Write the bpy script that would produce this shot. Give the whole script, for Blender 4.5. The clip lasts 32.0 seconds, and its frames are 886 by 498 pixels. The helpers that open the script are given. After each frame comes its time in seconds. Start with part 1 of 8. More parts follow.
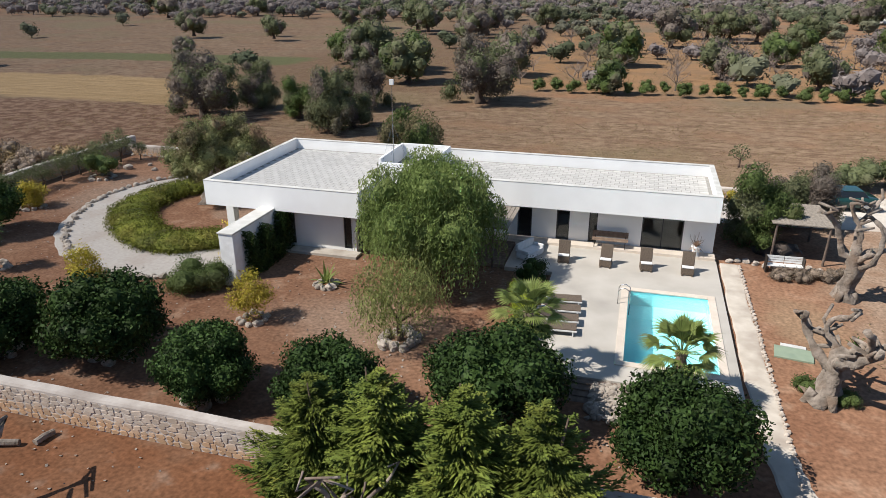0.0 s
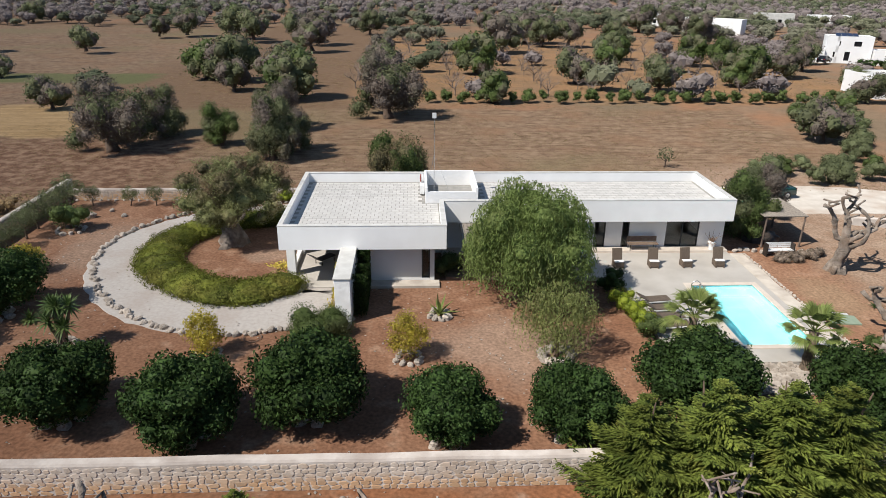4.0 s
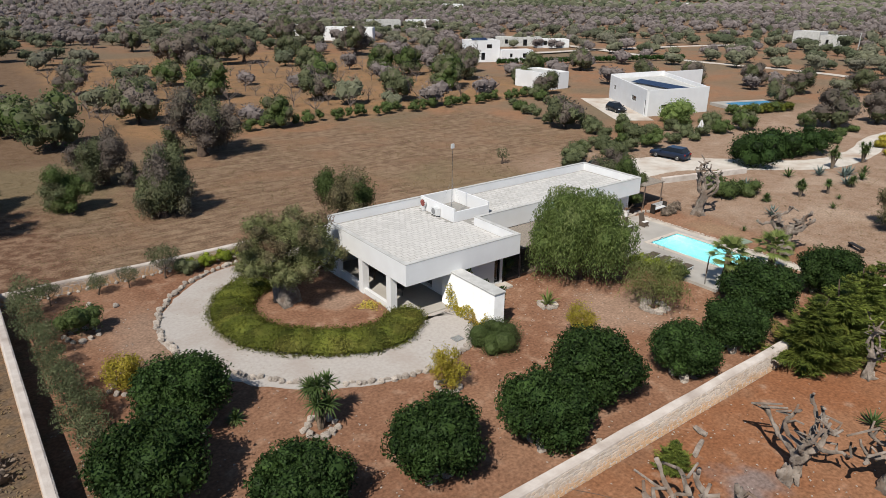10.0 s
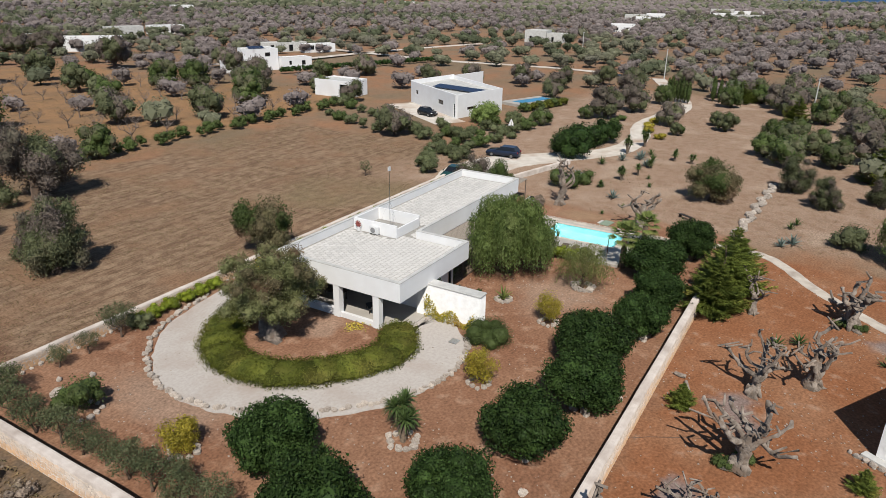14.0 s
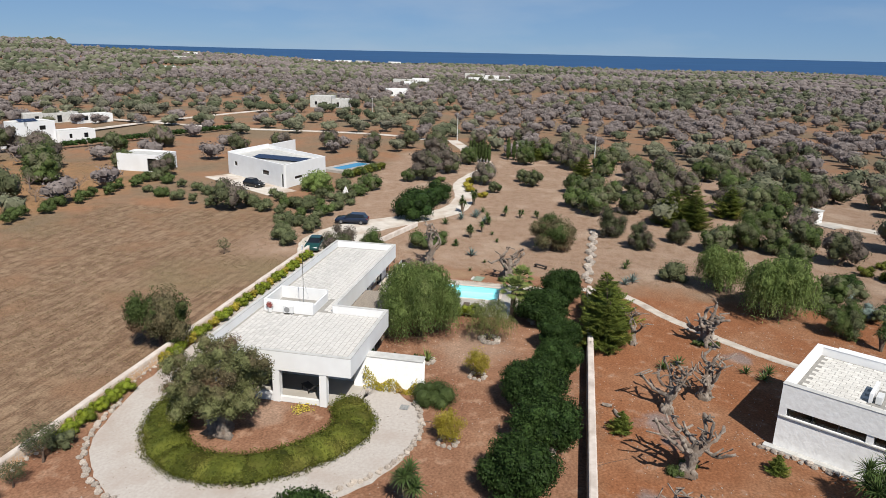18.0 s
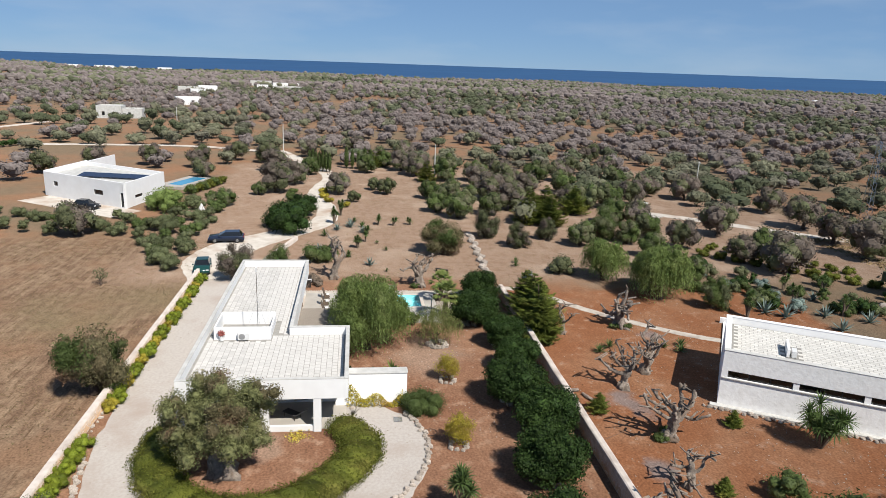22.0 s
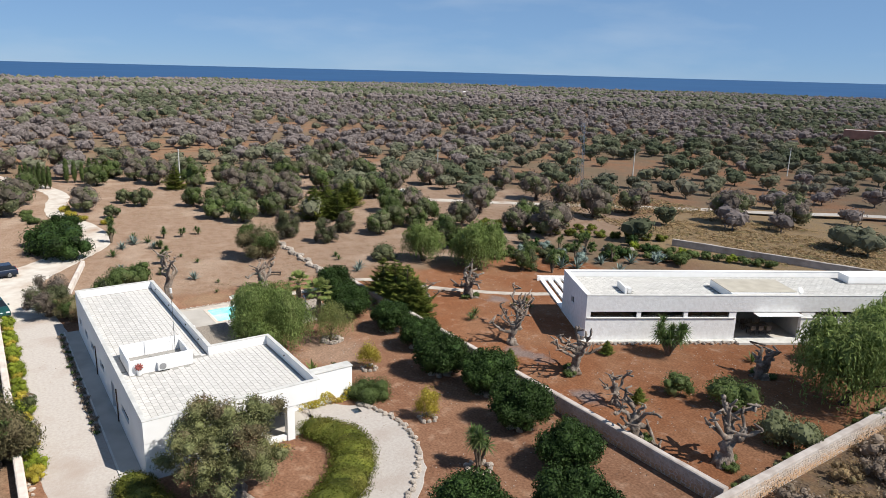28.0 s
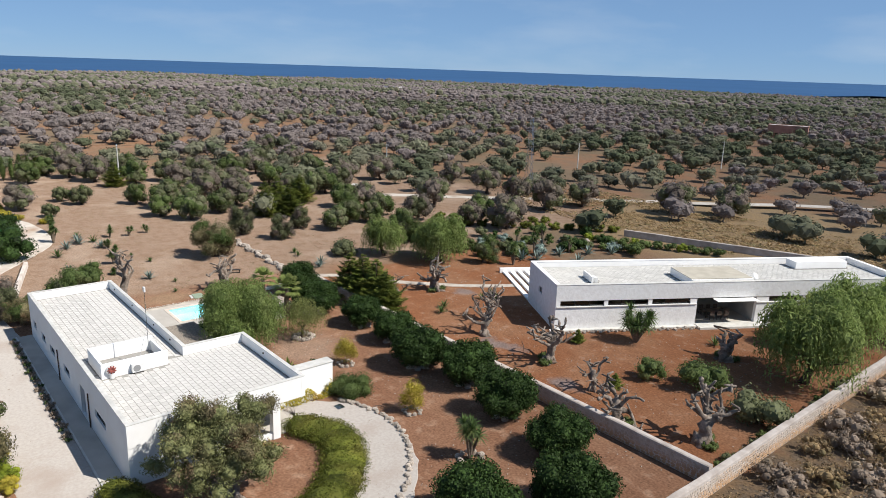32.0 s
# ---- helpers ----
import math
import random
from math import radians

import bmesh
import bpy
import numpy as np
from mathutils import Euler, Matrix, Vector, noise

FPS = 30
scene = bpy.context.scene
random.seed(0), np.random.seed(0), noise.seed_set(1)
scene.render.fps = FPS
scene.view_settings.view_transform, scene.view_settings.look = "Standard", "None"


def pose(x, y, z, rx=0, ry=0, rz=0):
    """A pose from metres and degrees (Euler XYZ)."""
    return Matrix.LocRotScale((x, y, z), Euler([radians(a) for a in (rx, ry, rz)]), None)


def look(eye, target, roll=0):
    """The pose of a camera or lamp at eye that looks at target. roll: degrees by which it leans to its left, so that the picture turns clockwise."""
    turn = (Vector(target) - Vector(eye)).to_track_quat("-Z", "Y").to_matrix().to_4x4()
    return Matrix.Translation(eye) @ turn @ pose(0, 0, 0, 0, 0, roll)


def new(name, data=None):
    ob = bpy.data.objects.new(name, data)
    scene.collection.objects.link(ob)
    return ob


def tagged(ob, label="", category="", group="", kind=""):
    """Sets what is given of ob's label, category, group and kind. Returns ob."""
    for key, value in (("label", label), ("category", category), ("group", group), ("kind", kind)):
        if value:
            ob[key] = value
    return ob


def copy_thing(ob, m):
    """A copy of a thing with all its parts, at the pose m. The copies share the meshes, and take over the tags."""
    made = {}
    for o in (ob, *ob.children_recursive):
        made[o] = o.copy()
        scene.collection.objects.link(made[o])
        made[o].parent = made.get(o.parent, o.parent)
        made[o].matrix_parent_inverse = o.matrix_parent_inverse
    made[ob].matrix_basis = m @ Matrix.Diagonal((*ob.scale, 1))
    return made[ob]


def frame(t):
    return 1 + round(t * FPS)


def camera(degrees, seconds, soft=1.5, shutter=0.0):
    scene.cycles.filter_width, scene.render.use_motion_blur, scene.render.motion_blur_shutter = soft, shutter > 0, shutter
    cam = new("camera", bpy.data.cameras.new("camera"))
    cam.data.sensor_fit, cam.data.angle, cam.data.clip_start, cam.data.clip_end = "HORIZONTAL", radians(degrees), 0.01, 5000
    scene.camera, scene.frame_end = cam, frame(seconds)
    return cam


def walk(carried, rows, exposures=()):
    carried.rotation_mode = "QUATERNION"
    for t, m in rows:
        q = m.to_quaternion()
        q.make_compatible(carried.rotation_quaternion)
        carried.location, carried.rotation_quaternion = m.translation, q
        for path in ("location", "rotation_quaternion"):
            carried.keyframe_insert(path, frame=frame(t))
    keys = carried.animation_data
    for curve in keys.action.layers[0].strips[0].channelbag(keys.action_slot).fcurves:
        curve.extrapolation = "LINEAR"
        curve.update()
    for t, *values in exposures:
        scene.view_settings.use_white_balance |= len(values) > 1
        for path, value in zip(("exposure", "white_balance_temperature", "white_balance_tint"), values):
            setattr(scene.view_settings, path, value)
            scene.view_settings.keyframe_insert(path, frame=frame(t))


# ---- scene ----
cam = camera(66.14, 32.0, soft=0.75)
ROWS = [
    (0, -1.389, 0.834, 14.890, 16.076, -22.017, 0.169),
    (0.5, -3.008, 0.215, 15.076, 14.052, -22.078, 0.066),
    (1, -4.757, -0.374, 15.282, 11.924, -22.124, -0.043),
    (1.5, -6.618, -0.952, 15.518, 9.782, -22.144, -0.205),
    (2, -8.572, -1.471, 15.837, 7.538, -22.137, -0.280),
    (2.5, -10.648, -1.949, 16.194, 5.192, -22.153, -0.379),
    (3, -12.793, -2.373, 16.568, 2.843, -22.140, -0.448),
    (3.5, -15.044, -2.740, 16.927, 0.210, -22.134, -0.511),
    (4, -17.387, -3.022, 17.239, -2.379, -22.082, -0.563),
    (4.5, -19.785, -3.230, 17.473, -4.729, -22.019, -0.606),
    (6.5, -29.818, -3.145, 18.561, -16.562, -21.739, -0.524),
    (7, -32.338, -2.820, 18.806, -19.830, -21.680, -0.565),
    (7.5, -34.832, -2.386, 19.041, -22.833, -21.628, -0.541),
    (8, -37.328, -1.816, 19.265, -25.818, -21.546, -0.548),
    (8.5, -39.767, -1.129, 19.478, -28.773, -21.481, -0.447),
    (9, -42.069, -0.368, 19.669, -31.557, -21.452, -0.419),
    (9.5, -44.255, 0.494, 19.882, -34.311, -21.473, -0.469),
    (10, -46.400, 1.442, 20.099, -37.009, -21.493, -0.550),
    (10.5, -48.475, 2.448, 20.374, -39.627, -21.546, -0.621),
    (11, -50.422, 3.506, 20.673, -42.314, -21.543, -0.629),
    (11.5, -52.195, 4.571, 20.972, -45.079, -21.556, -0.643),
    (12, -53.860, 5.646, 21.316, -47.961, -21.547, -0.723),
    (12.5, -55.396, 6.701, 21.669, -50.852, -21.526, -0.717),
    (13, -56.775, 7.755, 22.020, -53.709, -21.516, -0.786),
    (13.5, -58.063, 8.767, 22.423, -56.487, -21.526, -0.802),
    (15.5, -62.301, 13.298, 23.580, -66.992, -20.955, -0.973),
    (16, -63.138, 14.448, 23.793, -69.487, -20.582, -1.036),
    (16.5, -63.897, 15.608, 23.970, -71.899, -19.951, -1.211),
    (17, -64.525, 16.793, 24.177, -74.203, -18.953, -1.300),
    (17.5, -65.139, 18.016, 24.295, -76.444, -17.635, -1.438),
    (18, -65.646, 19.223, 24.399, -78.687, -16.281, -1.511),
    (18.5, -66.049, 20.470, 24.424, -80.868, -15.346, -1.673),
    (19, -66.462, 21.806, 24.385, -82.969, -14.957, -1.788),
    (19.5, -66.810, 23.295, 24.357, -85.228, -14.963, -1.915),
    (20, -67.053, 24.960, 24.318, -87.627, -14.998, -2.025),
    (20.5, -67.277, 26.742, 24.293, -90.056, -15.028, -2.077),
    (21, -67.350, 28.667, 24.366, -92.447, -15.088, -2.120),
    (21.5, -67.378, 30.694, 24.441, -94.741, -15.103, -2.138),
    (22, -67.255, 32.809, 24.481, -97.007, -15.137, -2.213),
    (22.5, -67.091, 34.992, 24.445, -99.301, -15.156, -2.276),
    (23, -66.837, 37.234, 24.451, -101.736, -15.162, -2.355),
    (23.5, -66.496, 39.499, 24.489, -104.284, -15.135, -2.306),
    (24, -66.172, 41.659, 24.525, -106.806, -15.091, -2.266),
    (24.5, -65.824, 43.689, 24.593, -109.328, -15.044, -2.176),
    (26.5, -64.508, 50.040, 24.906, -118.894, -14.803, -1.902),
    (27, -64.368, 50.534, 24.803, -121.154, -14.668, -1.872),
    (27.5, -64.340, 50.738, 24.525, -123.140, -14.562, -1.732),
    (28, -64.344, 50.865, 24.215, -124.594, -14.495, -1.640),
    (28.5, -64.296, 50.990, 24.003, -125.510, -14.474, -1.643),
    (29, -64.178, 51.221, 23.935, -126.370, -14.467, -1.637),
    (29.5, -64.016, 51.482, 23.989, -127.243, -14.459, -1.645),
    (30, -63.812, 51.739, 24.013, -128.069, -14.443, -1.696),
    (30.5, -63.576, 52.113, 23.964, -128.937, -14.463, -1.744),
    (31, -63.286, 52.532, 23.918, -129.616, -14.503, -1.797),
    (31.5, -62.885, 52.953, 23.929, -129.916, -14.567, -1.913),
    (32, -62.364, 53.470, 23.834, -130.039, -14.668, -2.005),
]
EXPOSURES = [(0, 0.15), (3, 0.07), (6, -0.1), (9, -0.3), (12, -0.4), (15, -0.28), (18, -0.14), (22, 0.0), (26, 0.11), (32, 0.14)]
walk(cam, [(t, pose(x, y, z, 90 + pitch, roll, yaw)) for t, x, y, z, yaw, pitch, roll in ROWS], EXPOSURES)

# ---- world, sun ----
SUN = Vector((-0.77, -0.45, 1.0)).normalized()          # towards the sun
world = bpy.data.worlds.new("sky")
scene.world = world
world.use_nodes = True
wn = world.node_tree
wn.nodes.clear()
w_out = wn.nodes.new("ShaderNodeOutputWorld")
w_bg = wn.nodes.new("ShaderNodeBackground")
w_sky = wn.nodes.new("ShaderNodeTexSky")
w_sky.sky_type = "NISHITA"
w_sky.sun_disc = False
w_sky.sun_elevation = math.asin(SUN.z)
w_sky.sun_rotation = math.atan2(SUN.x, SUN.y)
w_sky.air_density, w_sky.dust_density, w_sky.ozone_density = 0.8, 0.0, 6.0
w_sky.altitude = 3500
w_geo = wn.nodes.new("ShaderNodeTexCoord")
w_map = wn.nodes.new("ShaderNodeMapping")
w_map.inputs["Scale"].default_value = (2.2, 2.2, 9.0)
w_cl = wn.nodes.new("ShaderNodeTexNoise")
w_cl.inputs["Scale"].default_value = 1.7
w_cl.inputs["Detail"].default_value = 7
w_rp = wn.nodes.new("ShaderNodeMapRange")
w_rp.inputs["From Min"].default_value, w_rp.inputs["From Max"].default_value = 0.46, 0.74
w_rp.inputs["To Max"].default_value = 0.34
w_mix = wn.nodes.new("ShaderNodeMix")
w_mix.data_type = "RGBA"
w_mix.inputs[7].default_value = (6.2, 7.1, 8.1, 1)
w_veil = wn.nodes.new("ShaderNodeMix")              # thin even haze over the clear sky
w_veil.data_type = "RGBA"
w_sep = wn.nodes.new("ShaderNodeSeparateXYZ")
w_el = wn.nodes.new("ShaderNodeMapRange")            # thicker towards the horizon
w_el.inputs["From Min"].default_value, w_el.inputs["From Max"].default_value = 0.0, 0.6
w_el.inputs["To Min"].default_value, w_el.inputs["To Max"].default_value = 0.72, 0.30
wn.links.new(w_geo.outputs["Generated"], w_sep.inputs[0])
wn.links.new(w_sep.outputs["Z"], w_el.inputs["Value"])
wn.links.new(w_el.outputs["Result"], w_veil.inputs[0])
w_veil.inputs[7].default_value = (2.35, 4.1, 6.7, 1)
wn.links.new(w_geo.outputs["Generated"], w_map.inputs["Vector"])
wn.links.new(w_map.outputs["Vector"], w_cl.inputs["Vector"])
wn.links.new(w_cl.outputs["Fac"], w_rp.inputs["Value"])
wn.links.new(w_rp.outputs["Result"], w_mix.inputs[0])
wn.links.new(w_sky.outputs["Color"], w_veil.inputs[6])
wn.links.new(w_veil.outputs[2], w_mix.inputs[6])
wn.links.new(w_mix.outputs[2], w_bg.inputs["Color"])
w_bg.inputs["Strength"].default_value = 0.088
wn.links.new(w_bg.outputs["Background"], w_out.inputs["Surface"])
sun = new("sun", bpy.data.lights.new("sun", "SUN"))
sun.data.energy, sun.data.angle, sun.data.color = 5.5, radians(0.53), (1.0, 0.95, 0.87)
sun.matrix_world = look(SUN * 200, (0, 0, 0))

# ---- materials ----
def surf(name, c1, c2, scale=2.0, rough=0.85, bump=0.3, bscale=None, c3=None, scale3=0.15, coords="pos", vary=0.0, island=0.0, metal=0.0, spec=0.3, dist=0.05, detail=6.0, band=(0.35, 0.65), band3=(0.5, 0.7), low=None):
    """Procedural surface: two colours mixed by fine noise, a third by broad noise, bump, and variation per object or island."""
    m = bpy.data.materials.new(name)
    m.use_nodes = True
    n, l = m.node_tree.nodes, m.node_tree.links
    b = n["Principled BSDF"]
    b.inputs["Roughness"].default_value, b.inputs["Metallic"].default_value = rough, metal
    b.inputs["Specular IOR Level"].default_value = spec
    b.inputs["Diffuse Roughness"].default_value = 0.8 if rough > 0.8 else 0.0
    if coords == "pos":
        vec = n.new("ShaderNodeNewGeometry").outputs["Position"]
    else:
        vec = n.new("ShaderNodeTexCoord").outputs["Object"]

    def mixed(a, bcol, lo, hi, sc, det):
        t = n.new("ShaderNodeTexNoise")
        t.inputs["Scale"].default_value, t.inputs["Detail"].default_value = sc, det
        l.new(vec, t.inputs["Vector"])
        r = n.new("ShaderNodeMapRange")
        r.inputs["From Min"].default_value, r.inputs["From Max"].default_value = lo, hi
        l.new(t.outputs["Fac"], r.inputs["Value"])
        x = n.new("ShaderNodeMix")
        x.data_type = "RGBA"
        l.new(r.outputs["Result"], x.inputs[0])
        for i, c in ((6, a), (7, bcol)):
            if isinstance(c, tuple):
                x.inputs[i].default_value = (*c, 1)
            else:
                l.new(c, x.inputs[i])
        return x.outputs[2], t.outputs["Fac"]

    col, fac = mixed(c1, c2, band[0], band[1], scale, detail)
    if c3:
        col, _ = mixed(col, c3, band3[0], band3[1], scale3, 4.0)
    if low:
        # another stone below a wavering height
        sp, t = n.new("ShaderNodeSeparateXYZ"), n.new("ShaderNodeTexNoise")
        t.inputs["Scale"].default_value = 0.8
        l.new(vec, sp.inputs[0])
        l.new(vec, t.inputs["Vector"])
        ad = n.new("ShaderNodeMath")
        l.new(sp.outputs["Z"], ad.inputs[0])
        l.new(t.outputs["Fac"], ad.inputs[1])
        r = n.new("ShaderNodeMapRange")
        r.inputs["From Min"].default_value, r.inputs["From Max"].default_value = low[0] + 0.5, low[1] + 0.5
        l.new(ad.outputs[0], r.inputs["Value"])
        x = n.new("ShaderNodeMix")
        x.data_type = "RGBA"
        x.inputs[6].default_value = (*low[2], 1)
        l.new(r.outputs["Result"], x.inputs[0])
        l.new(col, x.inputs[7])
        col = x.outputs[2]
    for amount, socket in ((vary, "o"), (island, "i")):
        if amount:
            rnd = n.new("ShaderNodeObjectInfo").outputs["Random"] if socket == "o" else n.new("ShaderNodeNewGeometry").outputs["Random Per Island"]
            r = n.new("ShaderNodeMapRange")
            r.inputs["To Min"].default_value, r.inputs["To Max"].default_value = 1 - amount, 1 + amount
            l.new(rnd, r.inputs["Value"])
            h = n.new("ShaderNodeHueSaturation")
            l.new(r.outputs["Result"], h.inputs["Value"])
            l.new(col, h.inputs["Color"])
            col = h.outputs["Color"]
    l.new(col, b.inputs["Base Color"])
    if bump:
        t = n.new("ShaderNodeTexNoise")
        t.inputs["Scale"].default_value, t.inputs["Detail"].default_value = bscale or scale * 3, 5.0
        l.new(vec, t.inputs["Vector"])
        k = n.new("ShaderNodeBump")
        k.inputs["Strength"].default_value, k.inputs["Distance"].default_value = bump, dist
        l.new(t.outputs["Fac"], k.inputs["Height"])
        l.new(k.outputs["Normal"], b.inputs["Normal"])
    return m


def foliage(name, c1, c2, c3=None, vary=0.18, island=0.35, trans=0.25, rough=0.55, spec=0.2):
    """Leaves: colour by island and by tree, a little light through the blade."""
    m = surf(name, c1, c2, 0.9, rough, 0.0, c3=c3, scale3=0.5, coords="obj", vary=vary, island=island, spec=spec)
    n, l = m.node_tree.nodes, m.node_tree.links
    b = n["Principled BSDF"]
    t = n.new("ShaderNodeBsdfTranslucent")
    col = b.inputs["Base Color"].links[0].from_socket
    l.new(col, t.inputs["Color"])
    x = n.new("ShaderNodeMixShader")
    x.inputs[0].default_value = trans
    l.new(b.outputs[0], x.inputs[1])
    l.new(t.outputs[0], x.inputs[2])
    l.new(x.outputs[0], n["Material Output"].inputs["Surface"])
    return m


M_PLASTER = surf("white_plaster", (0.86, 0.86, 0.855), (0.82, 0.815, 0.81), 0.8, 0.75, 0.12, 9, c3=(0.79, 0.78, 0.765), scale3=0.25, dist=0.01)
M_COPING = surf("coping_stone", (0.62, 0.61, 0.58), (0.50, 0.49, 0.46), 1.6, 0.8, 0.2, 12, dist=0.01)
M_ROOFBED = surf("roof_mortar", (0.306, 0.293, 0.272), (0.246, 0.238, 0.221), 3, 0.9, 0.3, 14, dist=0.01)
M_TILE = surf("roof_tile", (0.500, 0.486, 0.468), (0.462, 0.448, 0.430), 6, 0.85, 0.2, 14, vary=0.04, island=0.09, dist=0.01)
M_TILEWHITE = surf("whitewashed_roof_tile", (0.66, 0.64, 0.60), (0.58, 0.56, 0.52), 3, 0.85, 0.2, 14, vary=0.04, island=0.08, dist=0.01)
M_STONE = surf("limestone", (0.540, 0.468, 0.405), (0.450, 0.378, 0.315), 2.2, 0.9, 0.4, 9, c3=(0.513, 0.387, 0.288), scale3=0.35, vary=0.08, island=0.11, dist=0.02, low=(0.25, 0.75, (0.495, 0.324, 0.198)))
M_WALLTOP = surf("wall_top_mortar", (0.58, 0.525, 0.48), (0.49, 0.43, 0.385), 1.6, 0.9, 0.6, 9, c3=(0.38, 0.32, 0.28), scale3=0.6, dist=0.04)
M_WHITESTONE = surf("whitewashed_stone", (0.88, 0.875, 0.865), (0.80, 0.79, 0.775), 2.6, 0.88, 0.5, 4.5, vary=0.04, island=0.05, dist=0.05)
M_ROCK = surf("garden_rock", (0.500, 0.440, 0.385), (0.310, 0.262, 0.220), 3.0, 0.9, 0.7, 10, coords="obj", vary=0.2, dist=0.05)
M_GRAVEL = surf("pale_gravel", (0.44, 0.405, 0.375), (0.385, 0.348, 0.318), 5.0, 0.92, 0.5, 16, c3=(0.335, 0.275, 0.235), scale3=0.3, dist=0.03, band3=(0.48, 0.78))
M_GRAVEL2 = surf("track_gravel", (0.54, 0.50, 0.45), (0.45, 0.405, 0.355), 0.9, 0.92, 0.5, 12, c3=(0.328, 0.230, 0.164), scale3=0.2, dist=0.03, band3=(0.5, 0.75))
M_CONCRETE = surf("terrace_concrete", (0.49, 0.455, 0.41), (0.43, 0.395, 0.35), 0.7, 0.8, 0.2, 12, c3=(0.36, 0.33, 0.295), scale3=0.3, dist=0.01, band3=(0.52, 0.72))
M_PAVE = surf("path_paving", (0.53, 0.48, 0.42), (0.43, 0.38, 0.325), 1.4, 0.85, 0.4, 10, c3=(0.31, 0.26, 0.22), scale3=0.5, vary=0.1, dist=0.02)
M_POOLTILE = surf("pool_liner", (0.30, 0.74, 0.78), (0.25, 0.68, 0.73), 0.8, 0.35, 0.0)
M_POOLCOPE = surf("pool_coping", (0.66, 0.58, 0.50), (0.58, 0.50, 0.42), 2, 0.7, 0.2, 15, vary=0.06, dist=0.01)
M_WOOD = surf("weathered_wood", (0.26, 0.19, 0.14), (0.16, 0.11, 0.08), 5, 0.75, 0.3, 20, coords="obj", vary=0.15, dist=0.01)
M_TIMBER = surf("old_timber", (0.20, 0.15, 0.12), (0.11, 0.08, 0.065), 4, 0.85, 0.5, 14, coords="obj", dist=0.02)
M_WICKER = surf("dark_wicker", (0.16, 0.12, 0.09), (0.09, 0.07, 0.055), 20, 0.8, 0.6, 40, coords="obj", dist=0.01)
M_CUSHION = surf("pale_cushion", (0.72, 0.71, 0.70), (0.63, 0.62, 0.61), 4, 0.9, 0.2, 20, coords="obj", dist=0.01)
M_IRON = surf("dark_iron", (0.05, 0.045, 0.04), (0.09, 0.07, 0.06), 6, 0.55, 0.1, 20, metal=0.6, coords="obj")
M_STEEL = surf("steel", (0.62, 0.63, 0.64), (0.50, 0.51, 0.52), 6, 0.25, 0.0, metal=1.0, coords="obj")
M_DARKFRAME = surf("dark_window_frame", (0.045, 0.045, 0.05), (0.065, 0.065, 0.07), 8, 0.45, 0.0, coords="obj")
M_INTERIOR = surf("dimmed_room_plaster", (0.42, 0.40, 0.37), (0.34, 0.32, 0.30), 1, 0.9, 0.1)
M_CARPAINT_G = surf("green_car_paint", (0.012, 0.055, 0.05), (0.014, 0.06, 0.055), 2, 0.18, 0.0, coords="obj", spec=0.6)
M_CARPAINT_B = surf("blue_car_paint", (0.018, 0.026, 0.05), (0.02, 0.03, 0.055), 2, 0.18, 0.0, coords="obj", spec=0.6)
M_CARPAINT_K = surf("black_car_paint", (0.012, 0.013, 0.016), (0.016, 0.017, 0.02), 2, 0.18, 0.0, coords="obj", spec=0.6)
M_RUBBER = surf("tyre_rubber", (0.02, 0.02, 0.02), (0.03, 0.03, 0.03), 8, 0.8, 0.0, coords="obj")
M_CARGLASS = surf("car_glass", (0.01, 0.012, 0.014), (0.015, 0.017, 0.02), 2, 0.06, 0.0, coords="obj", spec=0.8)
M_LAMPRED = surf("red_lamp_lens", (0.35, 0.02, 0.02), (0.3, 0.02, 0.02), 5, 0.2, 0.0, coords="obj")
M_LAMPCLEAR = surf("clear_lamp_lens", (0.7, 0.7, 0.72), (0.6, 0.6, 0.62), 5, 0.12, 0.0, coords="obj")
M_SOLAR = surf("solar_cell", (0.012, 0.02, 0.055), (0.018, 0.03, 0.075), 3, 0.15, 0.0, coords="obj", spec=0.6)
M_PLASTIC = surf("white_plastic", (0.72, 0.72, 0.71), (0.66, 0.66, 0.65), 4, 0.45, 0.0, coords="obj")
M_REDPLASTIC = surf("red_plastic", (0.30, 0.085, 0.07), (0.22, 0.06, 0.05), 5, 0.6, 0.0, coords="obj")
M_GRILLE = surf("fan_grille", (0.30, 0.30, 0.30), (0.22, 0.22, 0.22), 30, 0.6, 0.3, 40, coords="obj", dist=0.005)
M_YELLOW = surf("yellow_flowers", (0.62, 0.48, 0.07), (0.42, 0.36, 0.08), 3, 0.8, 0.0, coords="obj", island=0.3)
M_BARK = surf("brown_bark", (0.16, 0.11, 0.08), (0.09, 0.065, 0.05), 5, 0.95, 0.8, 11, coords="obj", vary=0.15, dist=0.04)
M_OLIVEBARK = surf("grey_olive_wood", (0.35, 0.295, 0.25), (0.15, 0.12, 0.097), 2.6, 0.9, 1.0, 9, coords="obj", vary=0.10, c3=(0.21, 0.145, 0.105), scale3=1.1, dist=0.08)
M_PALMBARK = surf("palm_bark", (0.24, 0.18, 0.13), (0.13, 0.10, 0.075), 8, 0.95, 0.8, 16, coords="obj", dist=0.03)
M_CAROB = foliage("carob_leaf", (0.024, 0.046, 0.013), (0.040, 0.070, 0.018), island=0.55, trans=0.08, rough=0.6, spec=0.10)
M_OLIVE = foliage("olive_leaf", (0.152, 0.162, 0.086), (0.116, 0.132, 0.064), (0.172, 0.148, 0.100), island=0.22, trans=0.28, spec=0.12)
